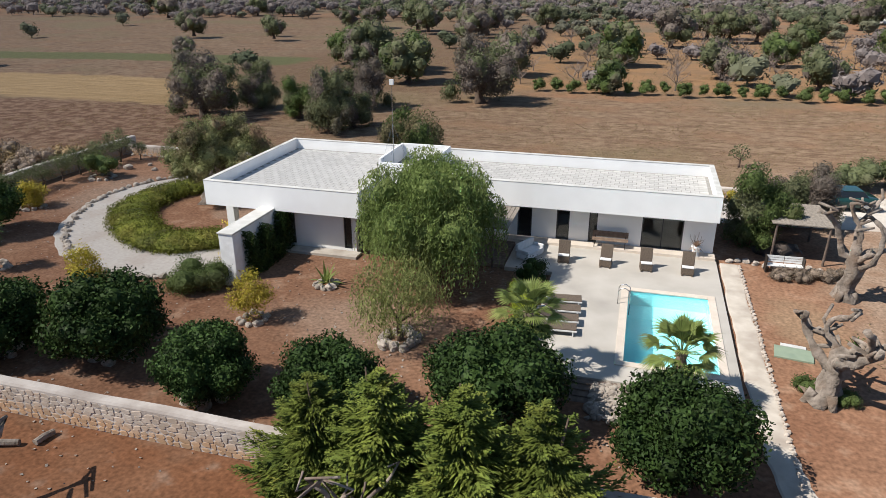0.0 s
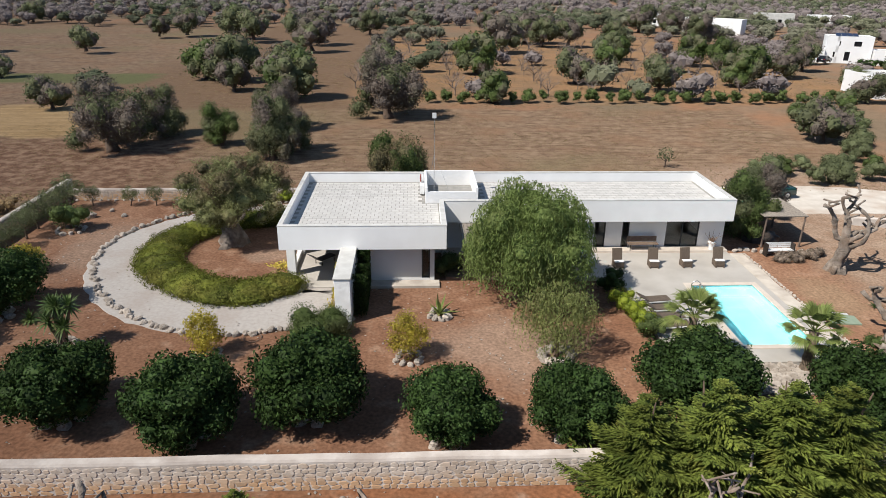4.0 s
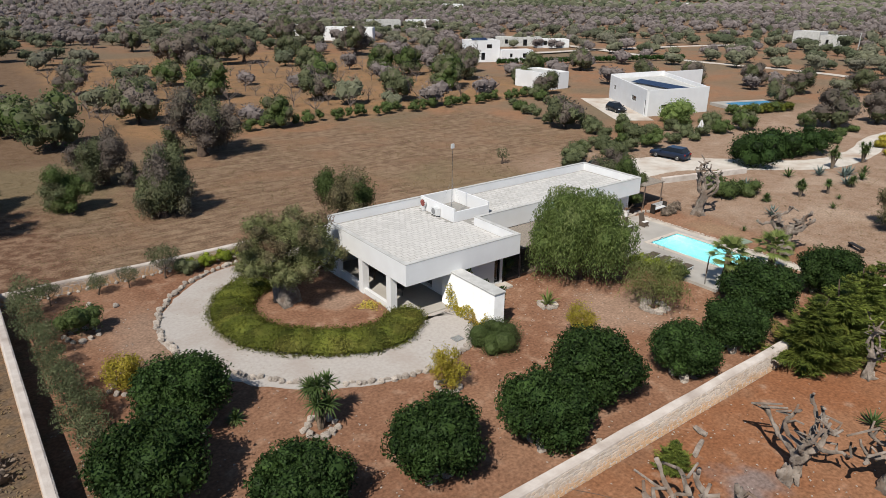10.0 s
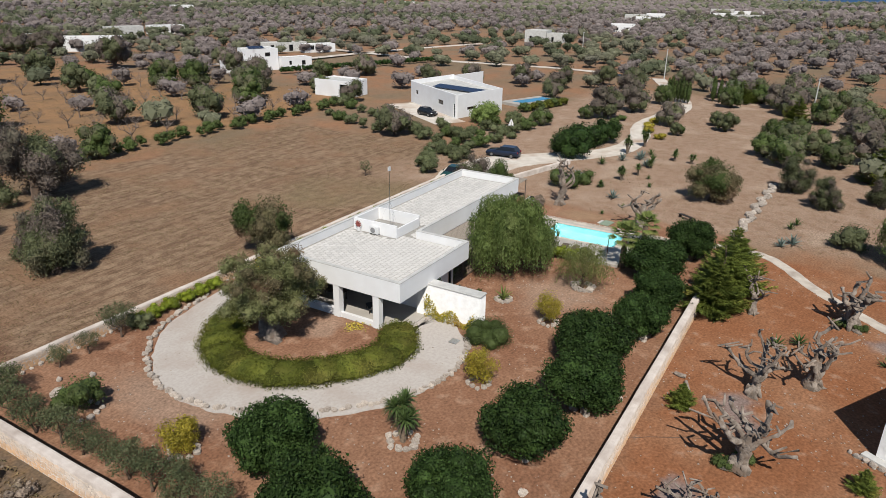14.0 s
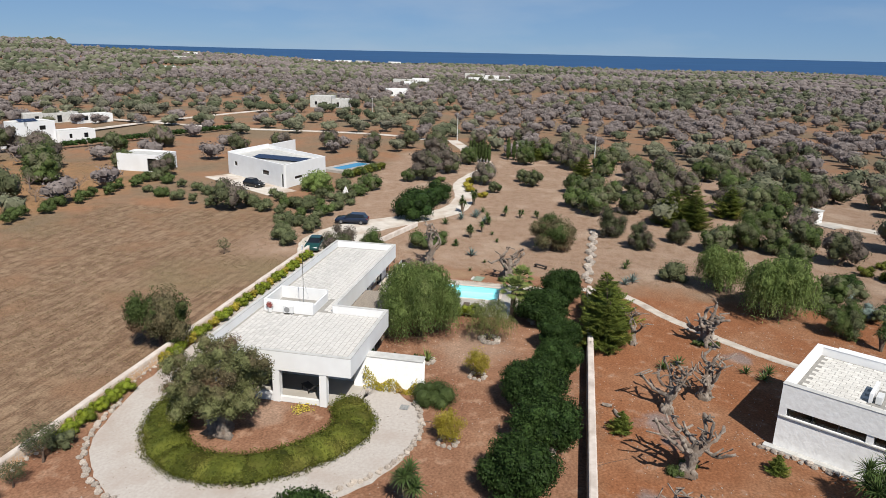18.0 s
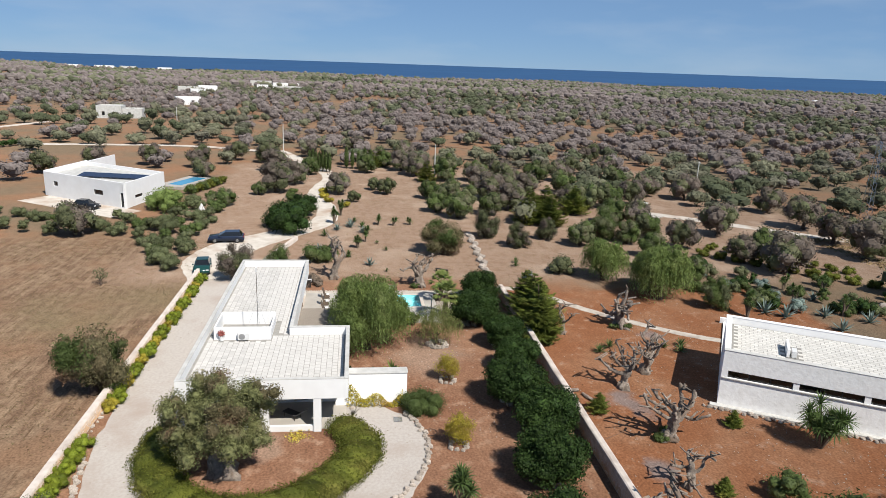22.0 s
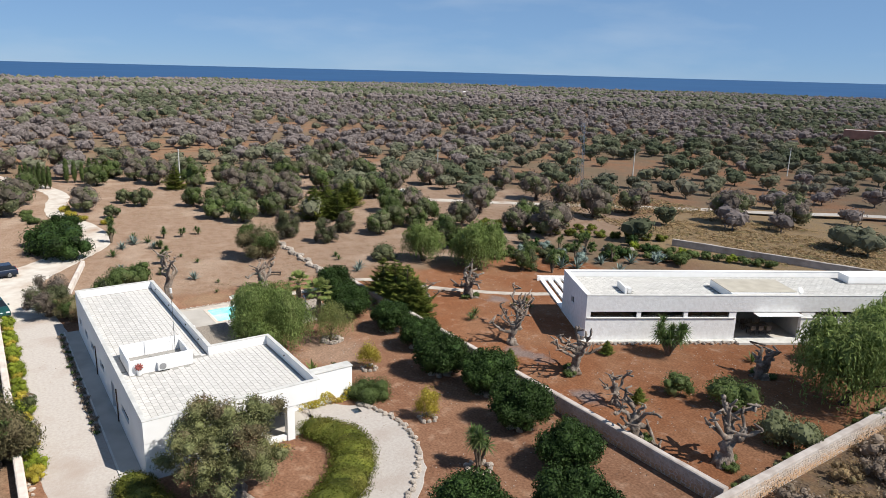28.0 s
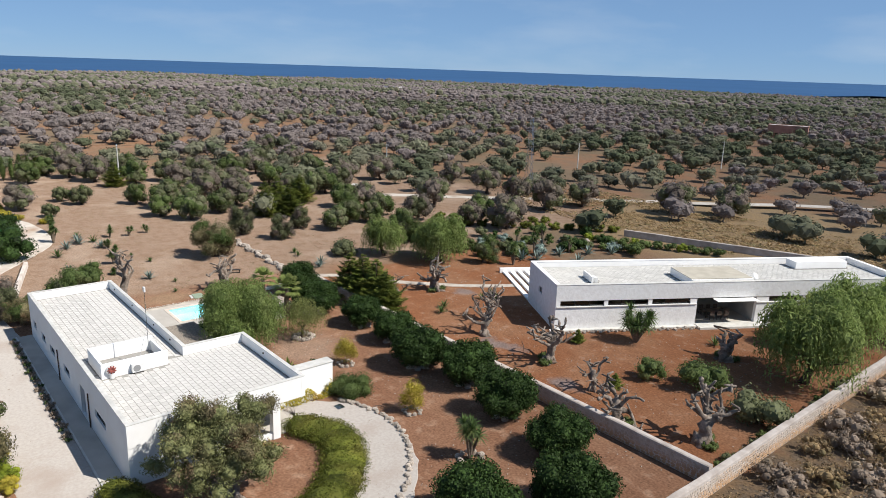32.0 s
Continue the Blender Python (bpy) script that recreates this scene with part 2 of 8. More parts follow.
M_OLDOLIVE = foliage("old_olive_leaf", (0.260, 0.268, 0.118), (0.195, 0.212, 0.090), (0.290, 0.240, 0.138), island=0.3, trans=0.25, spec=0.1)
M_OLIVEDRY = foliage("withered_olive_leaf", (0.205, 0.165, 0.138), (0.156, 0.130, 0.108), (0.152, 0.142, 0.096), island=0.22, trans=0.28, spec=0.08)
M_PEPPER = foliage("pepper_leaf", (0.262, 0.335, 0.108), (0.205, 0.278, 0.084), (0.300, 0.350, 0.130), island=0.28, trans=0.45, spec=0.12)
M_PEPPER2 = foliage("pale_pepper_leaf", (0.245, 0.265, 0.095), (0.185, 0.210, 0.072), (0.215, 0.190, 0.090), island=0.25, trans=0.38, spec=0.1)
M_CONIFER = foliage("conifer_needle", (0.165, 0.196, 0.040), (0.092, 0.124, 0.028), (0.250, 0.240, 0.054), island=0.45, trans=0.15, spec=0.1)
M_PALM = foliage("palm_leaf", (0.215, 0.255, 0.075), (0.160, 0.205, 0.058), (0.310, 0.290, 0.105), trans=0.35, island=0.25)
M_YUCCA = foliage("yucca_leaf", (0.090, 0.135, 0.040), (0.062, 0.102, 0.030), (0.150, 0.160, 0.060), trans=0.15, island=0.3)
M_AGAVE = foliage("agave_leaf", (0.190, 0.240, 0.215), (0.150, 0.200, 0.170), trans=0.05, island=0.15)
M_HEDGE = foliage("hedge_leaf", (0.138, 0.150, 0.028), (0.094, 0.110, 0.022), (0.172, 0.162, 0.040), trans=0.2, island=0.4, spec=0.08)
M_LIME = foliage("lime_green_leaf", (0.250, 0.290, 0.030), (0.160, 0.210, 0.025), trans=0.3)
M_GOLD = foliage("golden_leaf", (0.470, 0.385, 0.055), (0.340, 0.300, 0.045), (0.330, 0.215, 0.05), island=0.25, trans=0.35)
M_SHRUB = foliage("shrub_leaf", (0.106, 0.142, 0.046), (0.076, 0.108, 0.035), (0.132, 0.138, 0.060), island=0.25, trans=0.28, spec=0.12)
M_SAGE = foliage("grey_green_leaf", (0.148, 0.165, 0.082), (0.112, 0.132, 0.064), (0.160, 0.150, 0.090), island=0.22, trans=0.25, spec=0.08)
M_REDDISH = foliage("browning_leaf", (0.225, 0.185, 0.105), (0.165, 0.158, 0.078), (0.280, 0.160, 0.108), trans=0.28, spec=0.1)
M_GREYSHRUB = foliage("grey_dry_shrub", (0.290, 0.228, 0.178), (0.215, 0.168, 0.130), (0.225, 0.185, 0.115), trans=0.15, spec=0.05)
M_TWIG = foliage("bare_twig", (0.230, 0.180, 0.150), (0.170, 0.130, 0.110), trans=0.0)
M_DRYGRASS = foliage("dry_grass", (0.300, 0.215, 0.110), (0.220, 0.150, 0.080), (0.160, 0.150, 0.070), trans=0.2)


def glass(name, tint, rough=0.03):
    m = bpy.data.materials.new(name)
    m.use_nodes = True
    b = m.node_tree.nodes["Principled BSDF"]
    b.inputs["Base Color"].default_value = (*tint, 1)
    b.inputs["Roughness"].default_value = rough
    b.inputs["Transmission Weight"].default_value = 1.0
    b.inputs["IOR"].default_value = 1.45
    return m


M_GLASS = glass("window_glass", (0.75, 0.80, 0.80))


def water_material():
    m = bpy.data.materials.new("pool_water")
    m.use_nodes = True
    n, l = m.node_tree.nodes, m.node_tree.links
    b = n["Principled BSDF"]
    b.inputs["Base Color"].default_value = (0.80, 0.97, 0.99, 1)
    b.inputs["Roughness"].default_value = 0.02
    b.inputs["Transmission Weight"].default_value = 1.0
    b.inputs["IOR"].default_value = 1.33
    t = n.new("ShaderNodeTexNoise")
    t.inputs["Scale"].default_value, t.inputs["Detail"].default_value = 2.5, 4
    k = n.new("ShaderNodeBump")
    k.inputs["Strength"].default_value, k.inputs["Distance"].default_value = 0.15, 0.03
    g = n.new("ShaderNodeNewGeometry")
    l.new(g.outputs["Position"], t.inputs["Vector"])
    l.new(t.outputs["Fac"], k.inputs["Height"])
    l.new(k.outputs["Normal"], b.inputs["Normal"])
    return m


M_WATER = water_material()
M_SEA = surf("sea_water", (0.032, 0.092, 0.205), (0.027, 0.080, 0.185), 0.004, 0.6, 0.0, spec=0.12)


def ground_material():
    """Earth sheet: red garden soil, tan stubble with furrows, ochre olive-grove soil; zones blend through broken edges."""
    m = bpy.data.materials.new("earth")
    m.use_nodes = True
    n, l = m.node_tree.nodes, m.node_tree.links
    b = n["Principled BSDF"]
    b.inputs["Roughness"].default_value = 0.95
    b.inputs["Specular IOR Level"].default_value = 0.1
    b.inputs["Diffuse Roughness"].default_value = 1.0
    pos = n.new("ShaderNodeNewGeometry").outputs["Position"]
    sep = n.new("ShaderNodeSeparateXYZ")
    l.new(pos, sep.inputs[0])

    def noise_(sc, det=5.0, vec=pos):
        t = n.new("ShaderNodeTexNoise")
        t.inputs["Scale"].default_value, t.inputs["Detail"].default_value = sc, det
        l.new(vec, t.inputs["Vector"])
        return t.outputs["Fac"]

    def ramp(v, lo, hi):
        r = n.new("ShaderNodeMapRange")
        r.interpolation_type = "SMOOTHSTEP"
        r.inputs["From Min"].default_value, r.inputs["From Max"].default_value = lo, hi
        l.new(v, r.inputs["Value"])
        return r.outputs["Result"]

    def math_(op, a, c):
        k = n.new("ShaderNodeMath")
        k.operation = op
        for i, v in enumerate((a, c)):
            if isinstance(v, (int, float)):
                k.inputs[i].default_value = v
            else:
                l.new(v, k.inputs[i])
        return k.outputs[0]

    def mix(f, a, c):
        x = n.new("ShaderNodeMix")
        x.data_type = "RGBA"
        l.new(f, x.inputs[0])
        for i, v in ((6, a), (7, c)):
            if isinstance(v, tuple):
                x.inputs[i].default_value = (*v, 1)
            else:
                l.new(v, x.inputs[i])
        return x.outputs[2]

    fine, mid, broad, wide = noise_(6.0, 8), noise_(0.9, 7), noise_(0.16, 6), noise_(0.03, 5)
    wob = math_("MULTIPLY", math_("SUBTRACT", noise_(0.35, 4), 0.5), 5.0)
    X, Y = math_("ADD", sep.outputs[0], wob), math_("ADD", sep.outputs[1], wob)

    def box(x0, x1, y0, y1, soft=0.8):
        f = math_("MULTIPLY", ramp(X, x0 - soft, x0 + soft), math_("SUBTRACT", 1.0, ramp(X, x1 - soft, x1 + soft)))
        g = math_("MULTIPLY", ramp(Y, y0 - soft, y0 + soft), math_("SUBTRACT", 1.0, ramp(Y, y1 - soft, y1 + soft)))
        return math_("MULTIPLY", f, g)

    # olive-grove earth, far and wide; straw-coloured rough grass beyond the second garden
    base = mix(ramp(broad, 0.4, 0.62), GROVE_A, GROVE_B)
    base = mix(ramp(wide, 0.45, 0.6), base, GROVE_C)
    base = mix(box(-60, 14, -88, -30, 4), base, mix(ramp(mid, 0.38, 0.62), STRAW_A, STRAW_B))
    # ochre orchard soil and dry grass behind the field
    base = mix(box(-150, -24, 70, 250, 5), base, mix(ramp(mid, 0.38, 0.62), DRY_A, DRY_B))
    base = mix(box(-26, 56, 95, 205, 3), base, mix(ramp(broad, 0.4, 0.62), ORCH_A, ORCH_B))
    # ploughed and stubble field behind the house
    st = n.new("ShaderNodeMapping")
    st.inputs["Rotation"].default_value = (0, 0, radians(-4))
    st.inputs["Scale"].default_value = (0.10, 1.6, 1)
    l.new(pos, st.inputs["Vector"])
    streak = noise_(1.0, 7, st.outputs["Vector"])
    st2 = n.new("ShaderNodeMapping")
    st2.inputs["Rotation"].default_value = (0, 0, radians(-4))
    st2.inputs["Scale"].default_value = (0.45, 3.2, 1)
    l.new(pos, st2.inputs["Vector"])
    streak2 = noise_(1.0, 8, st2.outputs["Vector"])
    field = mix(ramp(math_("ADD", math_("MULTIPLY", streak, 0.55), math_("MULTIPLY", mid, 0.45)), 0.38, 0.62), FIELD_A, FIELD_B)
    field = mix(ramp(streak2, 0.50, 0.72), field, FIELD_E)
    field = mix(ramp(broad, 0.48, 0.70), field, FIELD_C)
    field = mix(ramp(wide, 0.5, 0.62), field, FIELD_D)
    base = mix(box(-220, 27, 51, 90, 1.5), base, field)
    base = mix(box(-260, -66, 44, 240, 6), base, field)
    plough = mix(ramp(mid, 0.38, 0.62), (0.125, 0.068, 0.043), (0.205, 0.130, 0.085))
    base = mix(box(-140, -40, 51, 72, 2.0), base, plough)
    base = mix(box(-160, -56, 73, 92, 1.2), base, mix(ramp(streak, 0.35, 0.65), (0.25, 0.165, 0.082), (0.315, 0.215, 0.115)))
    base = mix(box(-240, -62, 112, 124, 1.5), base, (0.105, 0.105, 0.048))
    # east garden, pale dry earth
    east = mix(ramp(mid, 0.4, 0.65), EAST_A, EAST_B)
    east = mix(ramp(broad, 0.5, 0.68), east, EAST_C)
    base = mix(box(8, 100, -46, 60, 3), base, east)
    # walled garden soil
    gard = mix(ramp(broad, 0.35, 0.65), SOIL_A, SOIL_B)
    gard = mix(ramp(mid, 0.52, 0.72), gard, SOIL_C)
    base = mix(box(-45.5, 9, 16.5, 50.5, 1.5), base, gard)
    red = mix(ramp(broad, 0.4, 0.65), RED_A, RED_B)
    red = mix(ramp(mid, 0.56, 0.75), red, SOIL_C)
    base = mix(box(-45.5, 5, -16, 16.8, 1.2), base, red)
    # ash of old fires and worn pale ground
    for cx, cy, rx, ry, colour in STAINS:
        q = math_("SQRT", math_("ADD", math_("POWER", math_("DIVIDE", math_("SUBTRACT", X, cx), rx), 2.0), math_("POWER", math_("DIVIDE", math_("SUBTRACT", Y, cy), ry), 2.0)), 0)
        base = mix(math_("MULTIPLY", math_("SUBTRACT", 1.0, ramp(math_("ADD", q, math_("MULTIPLY", mid, 0.9)), 0.75, 1.6)), 0.8), base, colour)
    # dry scrub outside the west wall
    scrub = mix(ramp(mid, 0.4, 0.6), SCRUB_A, SCRUB_B)
    base = mix(box(-120, -45.6, -60, 50, 0.5), base, scrub)
    hue = n.new("ShaderNodeHueSaturation")
    l.new(math_("ADD", math_("MULTIPLY", math_("ADD", fine, math_("MULTIPLY", mid, 0.35)), 1.5), -0.01), hue.inputs["Value"])
    l.new(base, hue.inputs["Color"])
    l.new(hue.outputs["Color"], b.inputs["Base Color"])
    k = n.new("ShaderNodeBump")
    k.inputs["Strength"].default_value, k.inputs["Distance"].default_value = 0.25, 0.04
    l.new(fine, k.inputs["Height"])
    l.new(k.outputs["Normal"], b.inputs["Normal"])
    return m


GROVE_A, GROVE_B, GROVE_C = (0.220, 0.122, 0.072), (0.192, 0.126, 0.082), (0.160, 0.118, 0.078)
STRAW_A, STRAW_B = (0.270, 0.190, 0.105), (0.215, 0.155, 0.095)
ORCH_A, ORCH_B, DRY_A, DRY_B = (0.235, 0.138, 0.073), (0.190, 0.120, 0.070), (0.170, 0.112, 0.072), (0.130, 0.082, 0.050)
FIELD_E = (0.105, 0.066, 0.040)
FIELD_A, FIELD_B, FIELD_C, FIELD_D = (0.150, 0.095, 0.062), (0.218, 0.152, 0.100), (0.190, 0.116, 0.072), (0.165, 0.124, 0.074)
EAST_A, EAST_B, EAST_C = (0.268, 0.188, 0.136), (0.205, 0.134, 0.092), (0.300, 0.222, 0.166)
SOIL_A, SOIL_B, SOIL_C = (0.190, 0.096, 0.058), (0.232, 0.128, 0.080), (0.258, 0.160, 0.108)
RED_A, RED_B = (0.215, 0.092, 0.045), (0.245, 0.124, 0.069)
SCRUB_A, SCRUB_B = (0.179, 0.119, 0.071), (0.126, 0.092, 0.064)
ASH, DRY, WORN = (0.20, 0.165, 0.155), (0.245, 0.165, 0.105), (0.27, 0.185, 0.135)
STAINS = ((-22.0, 11.8, 2.4, 1.5, ASH), (-31.2, 13.2, 1.6, 1.3, ASH), (6.8, 31.5, 2.2, 4.0, DRY), (-8.6, 4.6, 1.8, 1.2, ASH), (-26.6, 38.6, 2.2, 1.6, WORN), (-13.0, 26.5, 5.0, 3.5, WORN), (-38.5, 40.0, 3.0, 6.0, WORN))
M_EARTH = ground_material()

# ---- building tools ----
def mesh_of(name, bm, material, smooth=False):
    me = bpy.data.meshes.new(name)
    bm.to_mesh(me)
    bm.free()
    me.materials.append(material)
    if smooth:
        me.polygons.foreach_set("use_smooth", [True] * len(me.polygons))
    return me


def part(name, bm, material, parent, label="", smooth=False):
    """One mesh object from a bmesh (or a ready mesh), under a thing or a part."""
    me = bm if isinstance(bm, bpy.types.Mesh) else mesh_of(name, bm, material, smooth)
    ob = new(name, me)
    ob.parent = parent
    if label:
        ob["label"] = label
    return ob


def thing(name, m, label, category, group=""):
    """An Empty at the base of a thing."""
    ob = new(name)
    ob.empty_display_size = 0.2
    ob.matrix_world = m
    return tagged(ob, label, category, group)


def solid(name, bm, material, label="", category="", kind="", group="", smooth=False):
    return tagged(new(name, mesh_of(name, bm, material, smooth)), label, category, group, kind)


def add_box(bm, x0, x1, y0, y1, z0, z1, bevel=0.0, m=None):
    vs = [bm.verts.new(v) for v in ((x0, y0, z0), (x1, y0, z0), (x1, y1, z0), (x0, y1, z0), (x0, y0, z1), (x1, y0, z1), (x1, y1, z1), (x0, y1, z1))]
    fs = [bm.faces.new([vs[i] for i in f]) for f in ((0, 3, 2, 1), (4, 5, 6, 7), (0, 1, 5, 4), (1, 2, 6, 5), (2, 3, 7, 6), (3, 0, 4, 7))]
    if bevel:
        es = list({e for f in fs for e in f.edges})
        r = bmesh.ops.bevel(bm, geom=es, offset=bevel, segments=2, affect="EDGES", profile=0.6)
        vs = list({v for f in r["faces"] for v in f.verts})
    if m is not None:
        for v in vs:
            v.co = m @ v.co
    return vs


def box(x0, x1, y0, y1, z0, z1, bevel=0.0):
    bm = bmesh.new()
    add_box(bm, x0, x1, y0, y1, z0, z1, bevel)
    return bm


def add_tube(bm, pts, radii, seg=8, cap=True, rough=0.0, rng=None, flute=0.0):
    """A tube through points with a radius at each; rough makes it gnarled."""
    rings = []
    ref = Vector((0.3, 0.9, 0.1))
    for i, p in enumerate(pts):
        p = Vector(p)
        a, c = Vector(pts[max(i - 1, 0)]), Vector(pts[min(i + 1, len(pts) - 1)])
        d = (c - a).normalized() if (c - a).length > 1e-6 else Vector((0, 0, 1))
        u = d.cross(ref)
        if u.length < 0.1:
            u = d.cross(Vector((1, 0, 0)))
        u.normalize()
        v = d.cross(u)
        ring = []
        for s in range(seg):
            a_ = 2 * math.pi * s / seg
            r = radii[i]
            if rough:
                r *= 1 + rough * noise.noise(Vector((math.cos(a_) * 1.7 + p.x * 2.1, math.sin(a_) * 1.7 + p.y * 2.1, p.z * 2.3)))
            if flute:
                r *= 1 + flute * math.cos(a_ * 5 + p.z * 1.5)
            ring.append(bm.verts.new(p + (u * math.cos(a_) + v * math.sin(a_)) * r))
        rings.append(ring)
    for a, c in zip(rings, rings[1:]):
        for s in range(seg):
            bm.faces.new((a[s], a[(s + 1) % seg], c[(s + 1) % seg], c[s]))
    if cap:
        bm.faces.new(rings[0][::-1])
        bm.faces.new(rings[-1])


def add_cyl(bm, x, y, z0, z1, r0, r1=None, seg=12):
    add_tube(bm, [(x, y, z0), (x, y, z1)], [r0, r0 if r1 is None else r1], seg)


def quads_mesh(name, V, material):
    """A mesh of loose quads (or triangles) from an array (n, k, 3)."""
    k = V.shape[1]
    count = V.shape[0]
    me = bpy.data.meshes.new(name)
    me.vertices.add(count * k)
    me.vertices.foreach_set("co", V.reshape(-1).astype(np.float32))
    me.loops.add(count * k)
    me.loops.foreach_set("vertex_index", np.arange(count * k, dtype=np.int32))
    me.polygons.add(count)
    me.polygons.foreach_set("loop_start", np.arange(0, count * k, k, dtype=np.int32))
    me.polygons.foreach_set("loop_total", np.full(count, k, dtype=np.int32))
    me.update(calc_edges=True)
    me.materials.append(material)
    return me


def leaf_quads(rng, at, out, size, slim=0.45, spread=0.7, hang=0.0):
    """Rhombic leaves at points, turned roughly outwards."""
    c = len(at)
    nrm = out + rng.normal(0, spread, (c, 3))
    nrm /= np.linalg.norm(nrm, axis=1)[:, None] + 1e-9
    ax = rng.normal(0, 1, (c, 3))
    ax[:, 2] -= hang
    ax -= nrm * (ax * nrm).sum(1)[:, None]
    ax /= np.linalg.norm(ax, axis=1)[:, None] + 1e-9
    side = np.cross(nrm, ax)
    s = (size * rng.uniform(0.65, 1.35, c))[:, None]
    mid = at + nrm * s * 0.12
    return np.stack([at - ax * s * 0.5, mid + side * s * slim * 0.5, at + ax * s * 0.5, mid - side * s * slim * 0.5], 1)


def crown_points(rng, blobs, count, shell=(0.72, 1.05), floor=None):
    """Points near the skin of a set of blobs (cx, cy, cz, rx, ry, rz), with bumps."""
    blobs = np.array(blobs, float)
    w = (blobs[:, 3] * blobs[:, 4] + blobs[:, 4] * blobs[:, 5] + blobs[:, 3] * blobs[:, 5])
    which = rng.choice(len(blobs), count, p=w / w.sum())
    d = rng.normal(0, 1, (count, 3))
    d /= np.linalg.norm(d, axis=1)[:, None]
    ph = blobs[which, 0] * 3.1 + blobs[which, 1] * 1.7
    bump = 1 + 0.09 * np.sin(d[:, 0] * 6 + ph) * np.sin(d[:, 1] * 7 + ph * 2) + 0.07 * np.sin(d[:, 2] * 9 + ph)
    r = rng.uniform(shell[0], shell[1], count) * bump
    at = blobs[which, :3] + d * blobs[which, 3:] * r[:, None]
    # leave out what lies deep inside another blob
    keep = np.ones(count, bool)
    for i, bl in enumerate(blobs):
        q = (((at - bl[:3]) / bl[3:]) ** 2).sum(1)
        keep &= ~((q < 0.42) & (which != i))
    if floor is not None:
        keep &= at[:, 2] > floor
    return at[keep], d[keep]


def make_blobs(rng, radius, height, base, lumps, size=0.42, flat=0.8):
    """A crown as lumps spread through an ellipsoid."""
    out = [(0, 0, base + height * 0.5, radius * 0.72, radius * 0.72, height * 0.42)]
    for i in range(lumps):
        a = i * 2.39996 + rng.uniform(-0.4, 0.4)
        up = rng.uniform(-0.75, 0.9)
        k = math.sqrt(max(0.05, 1 - up * up)) * rng.uniform(0.55, 0.8)
        r = radius * size * rng.uniform(0.75, 1.25)
        out.append((math.cos(a) * radius * k, math.sin(a) * radius * k, base + height * (0.5 + 0.36 * up), r, r, r * flat))
    return out


def core_mesh(name, blobs, material, shrink=0.72):
    """Dense inner foliage: lumpy closed forms within the leaves."""
    bm = bmesh.new()
    for cx, cy, cz, rx, ry, rz in blobs:
        r = bmesh.ops.create_icosphere(bm, subdivisions=2, radius=1.0)
        for v in r["verts"]:
            k = shrink * (1 + 0.2 * noise.noise(v.co * 2.3 + Vector((cx, cy, cz))))
            v.co = Vector((cx + v.co.x * rx * k, cy + v.co.y * ry * k, cz + v.co.z * rz * k))
    return mesh_of(name, bm, material)


def join_meshes(name, a, b):
    """Two meshes of one material as one mesh."""
    bm = bmesh.new()
    bm.from_mesh(a)
    bm.from_mesh(b)
    bpy.data.meshes.remove(a)
    mat_ = b.materials[0]
    bpy.data.meshes.remove(b)
    return mesh_of(name, bm, mat_)


def crown(name, rng, blobs, count, size, material, core=0.7, slim=0.45, spread=0.7, hang=0.0, shell=(0.72, 1.05), floor=None):
    at, d = crown_points(rng, blobs, count, shell, floor)
    me = quads_mesh(name, leaf_quads(rng, at, d, size, slim, spread, hang), material)
    if core:
        me = join_meshes(name, core_mesh(name, blobs, material, core), me)
    return me


def limb(rng, start, way, length, steps=5, wander=0.25, lift=0.0):
    """A wandering line of points."""
    p, d, out = Vector(start), Vector(way).normalized(), [Vector(start)]
    for _ in range(steps):
        d = (d + Vector(rng.normal(0, wander, 3)) + Vector((0, 0, lift))).normalized()
        p = p + d * length / steps
        out.append(p.copy())
    return out


def trunk_mesh(name, rng, height, r0, material, forks=4, spread=1.6, seg=9, fork_at=0.45, rough=0.35):
    bm = bmesh.new()
    stem = limb(rng, (0, 0, -0.05), (0, 0, 1), height * fork_at, 4, 0.12)
    add_tube(bm, stem, [r0 * k for k in (1.5, 1.05, 0.9, 0.85, 0.8)], seg, rough=rough)
    for i in range(forks):
        a = 2 * math.pi * i / forks + rng.uniform(-0.4, 0.4)
        ln = limb(rng, stem[-1] - Vector((0, 0, 0.1)), (math.cos(a) * spread * 0.55, math.sin(a) * spread * 0.55, 1), height * (1 - fork_at) * 1.1, 5, 0.2)
        add_tube(bm, ln, [r0 * 0.55 * (1 - 0.16 * k) for k in range(6)], max(5, seg - 3), rough=rough)
    return mesh_of(name, bm, material, True)


def tree(name, label, category, trunk_me, crown_me, x, y, rot=0.0, scale=1.0, group="", z=0.0, crown_label="", sz=None):
    """A tree from shared meshes."""
    t = thing(name, pose(x, y, z, 0, 0, rot) @ Matrix.Diagonal((scale, scale, sz or scale, 1)), label, category, group)
    part("trunk", trunk_me, None, t)
    part("crown", crown_me, None, t, crown_label)
    return t


def smooth_line(ctrl, per=8):
    """Catmull-Rom through control points."""
    P = [Vector((*c, 0)) if len(c) == 2 else Vector(c) for c in ctrl]
    P = [P[0] * 2 - P[1]] + P + [P[-1] * 2 - P[-2]]
    out = []
    for i in range(1, len(P) - 2):
        a, b, c, d = P[i - 1:i + 3]
        for k in range(per):
            t = k / per
            out.append(0.5 * ((2 * b) + (c - a) * t + (2 * a - 5 * b + 4 * c - d) * t * t + (3 * b - a - 3 * c + d) * t ** 3))
    out.append(P[-2])
    return out


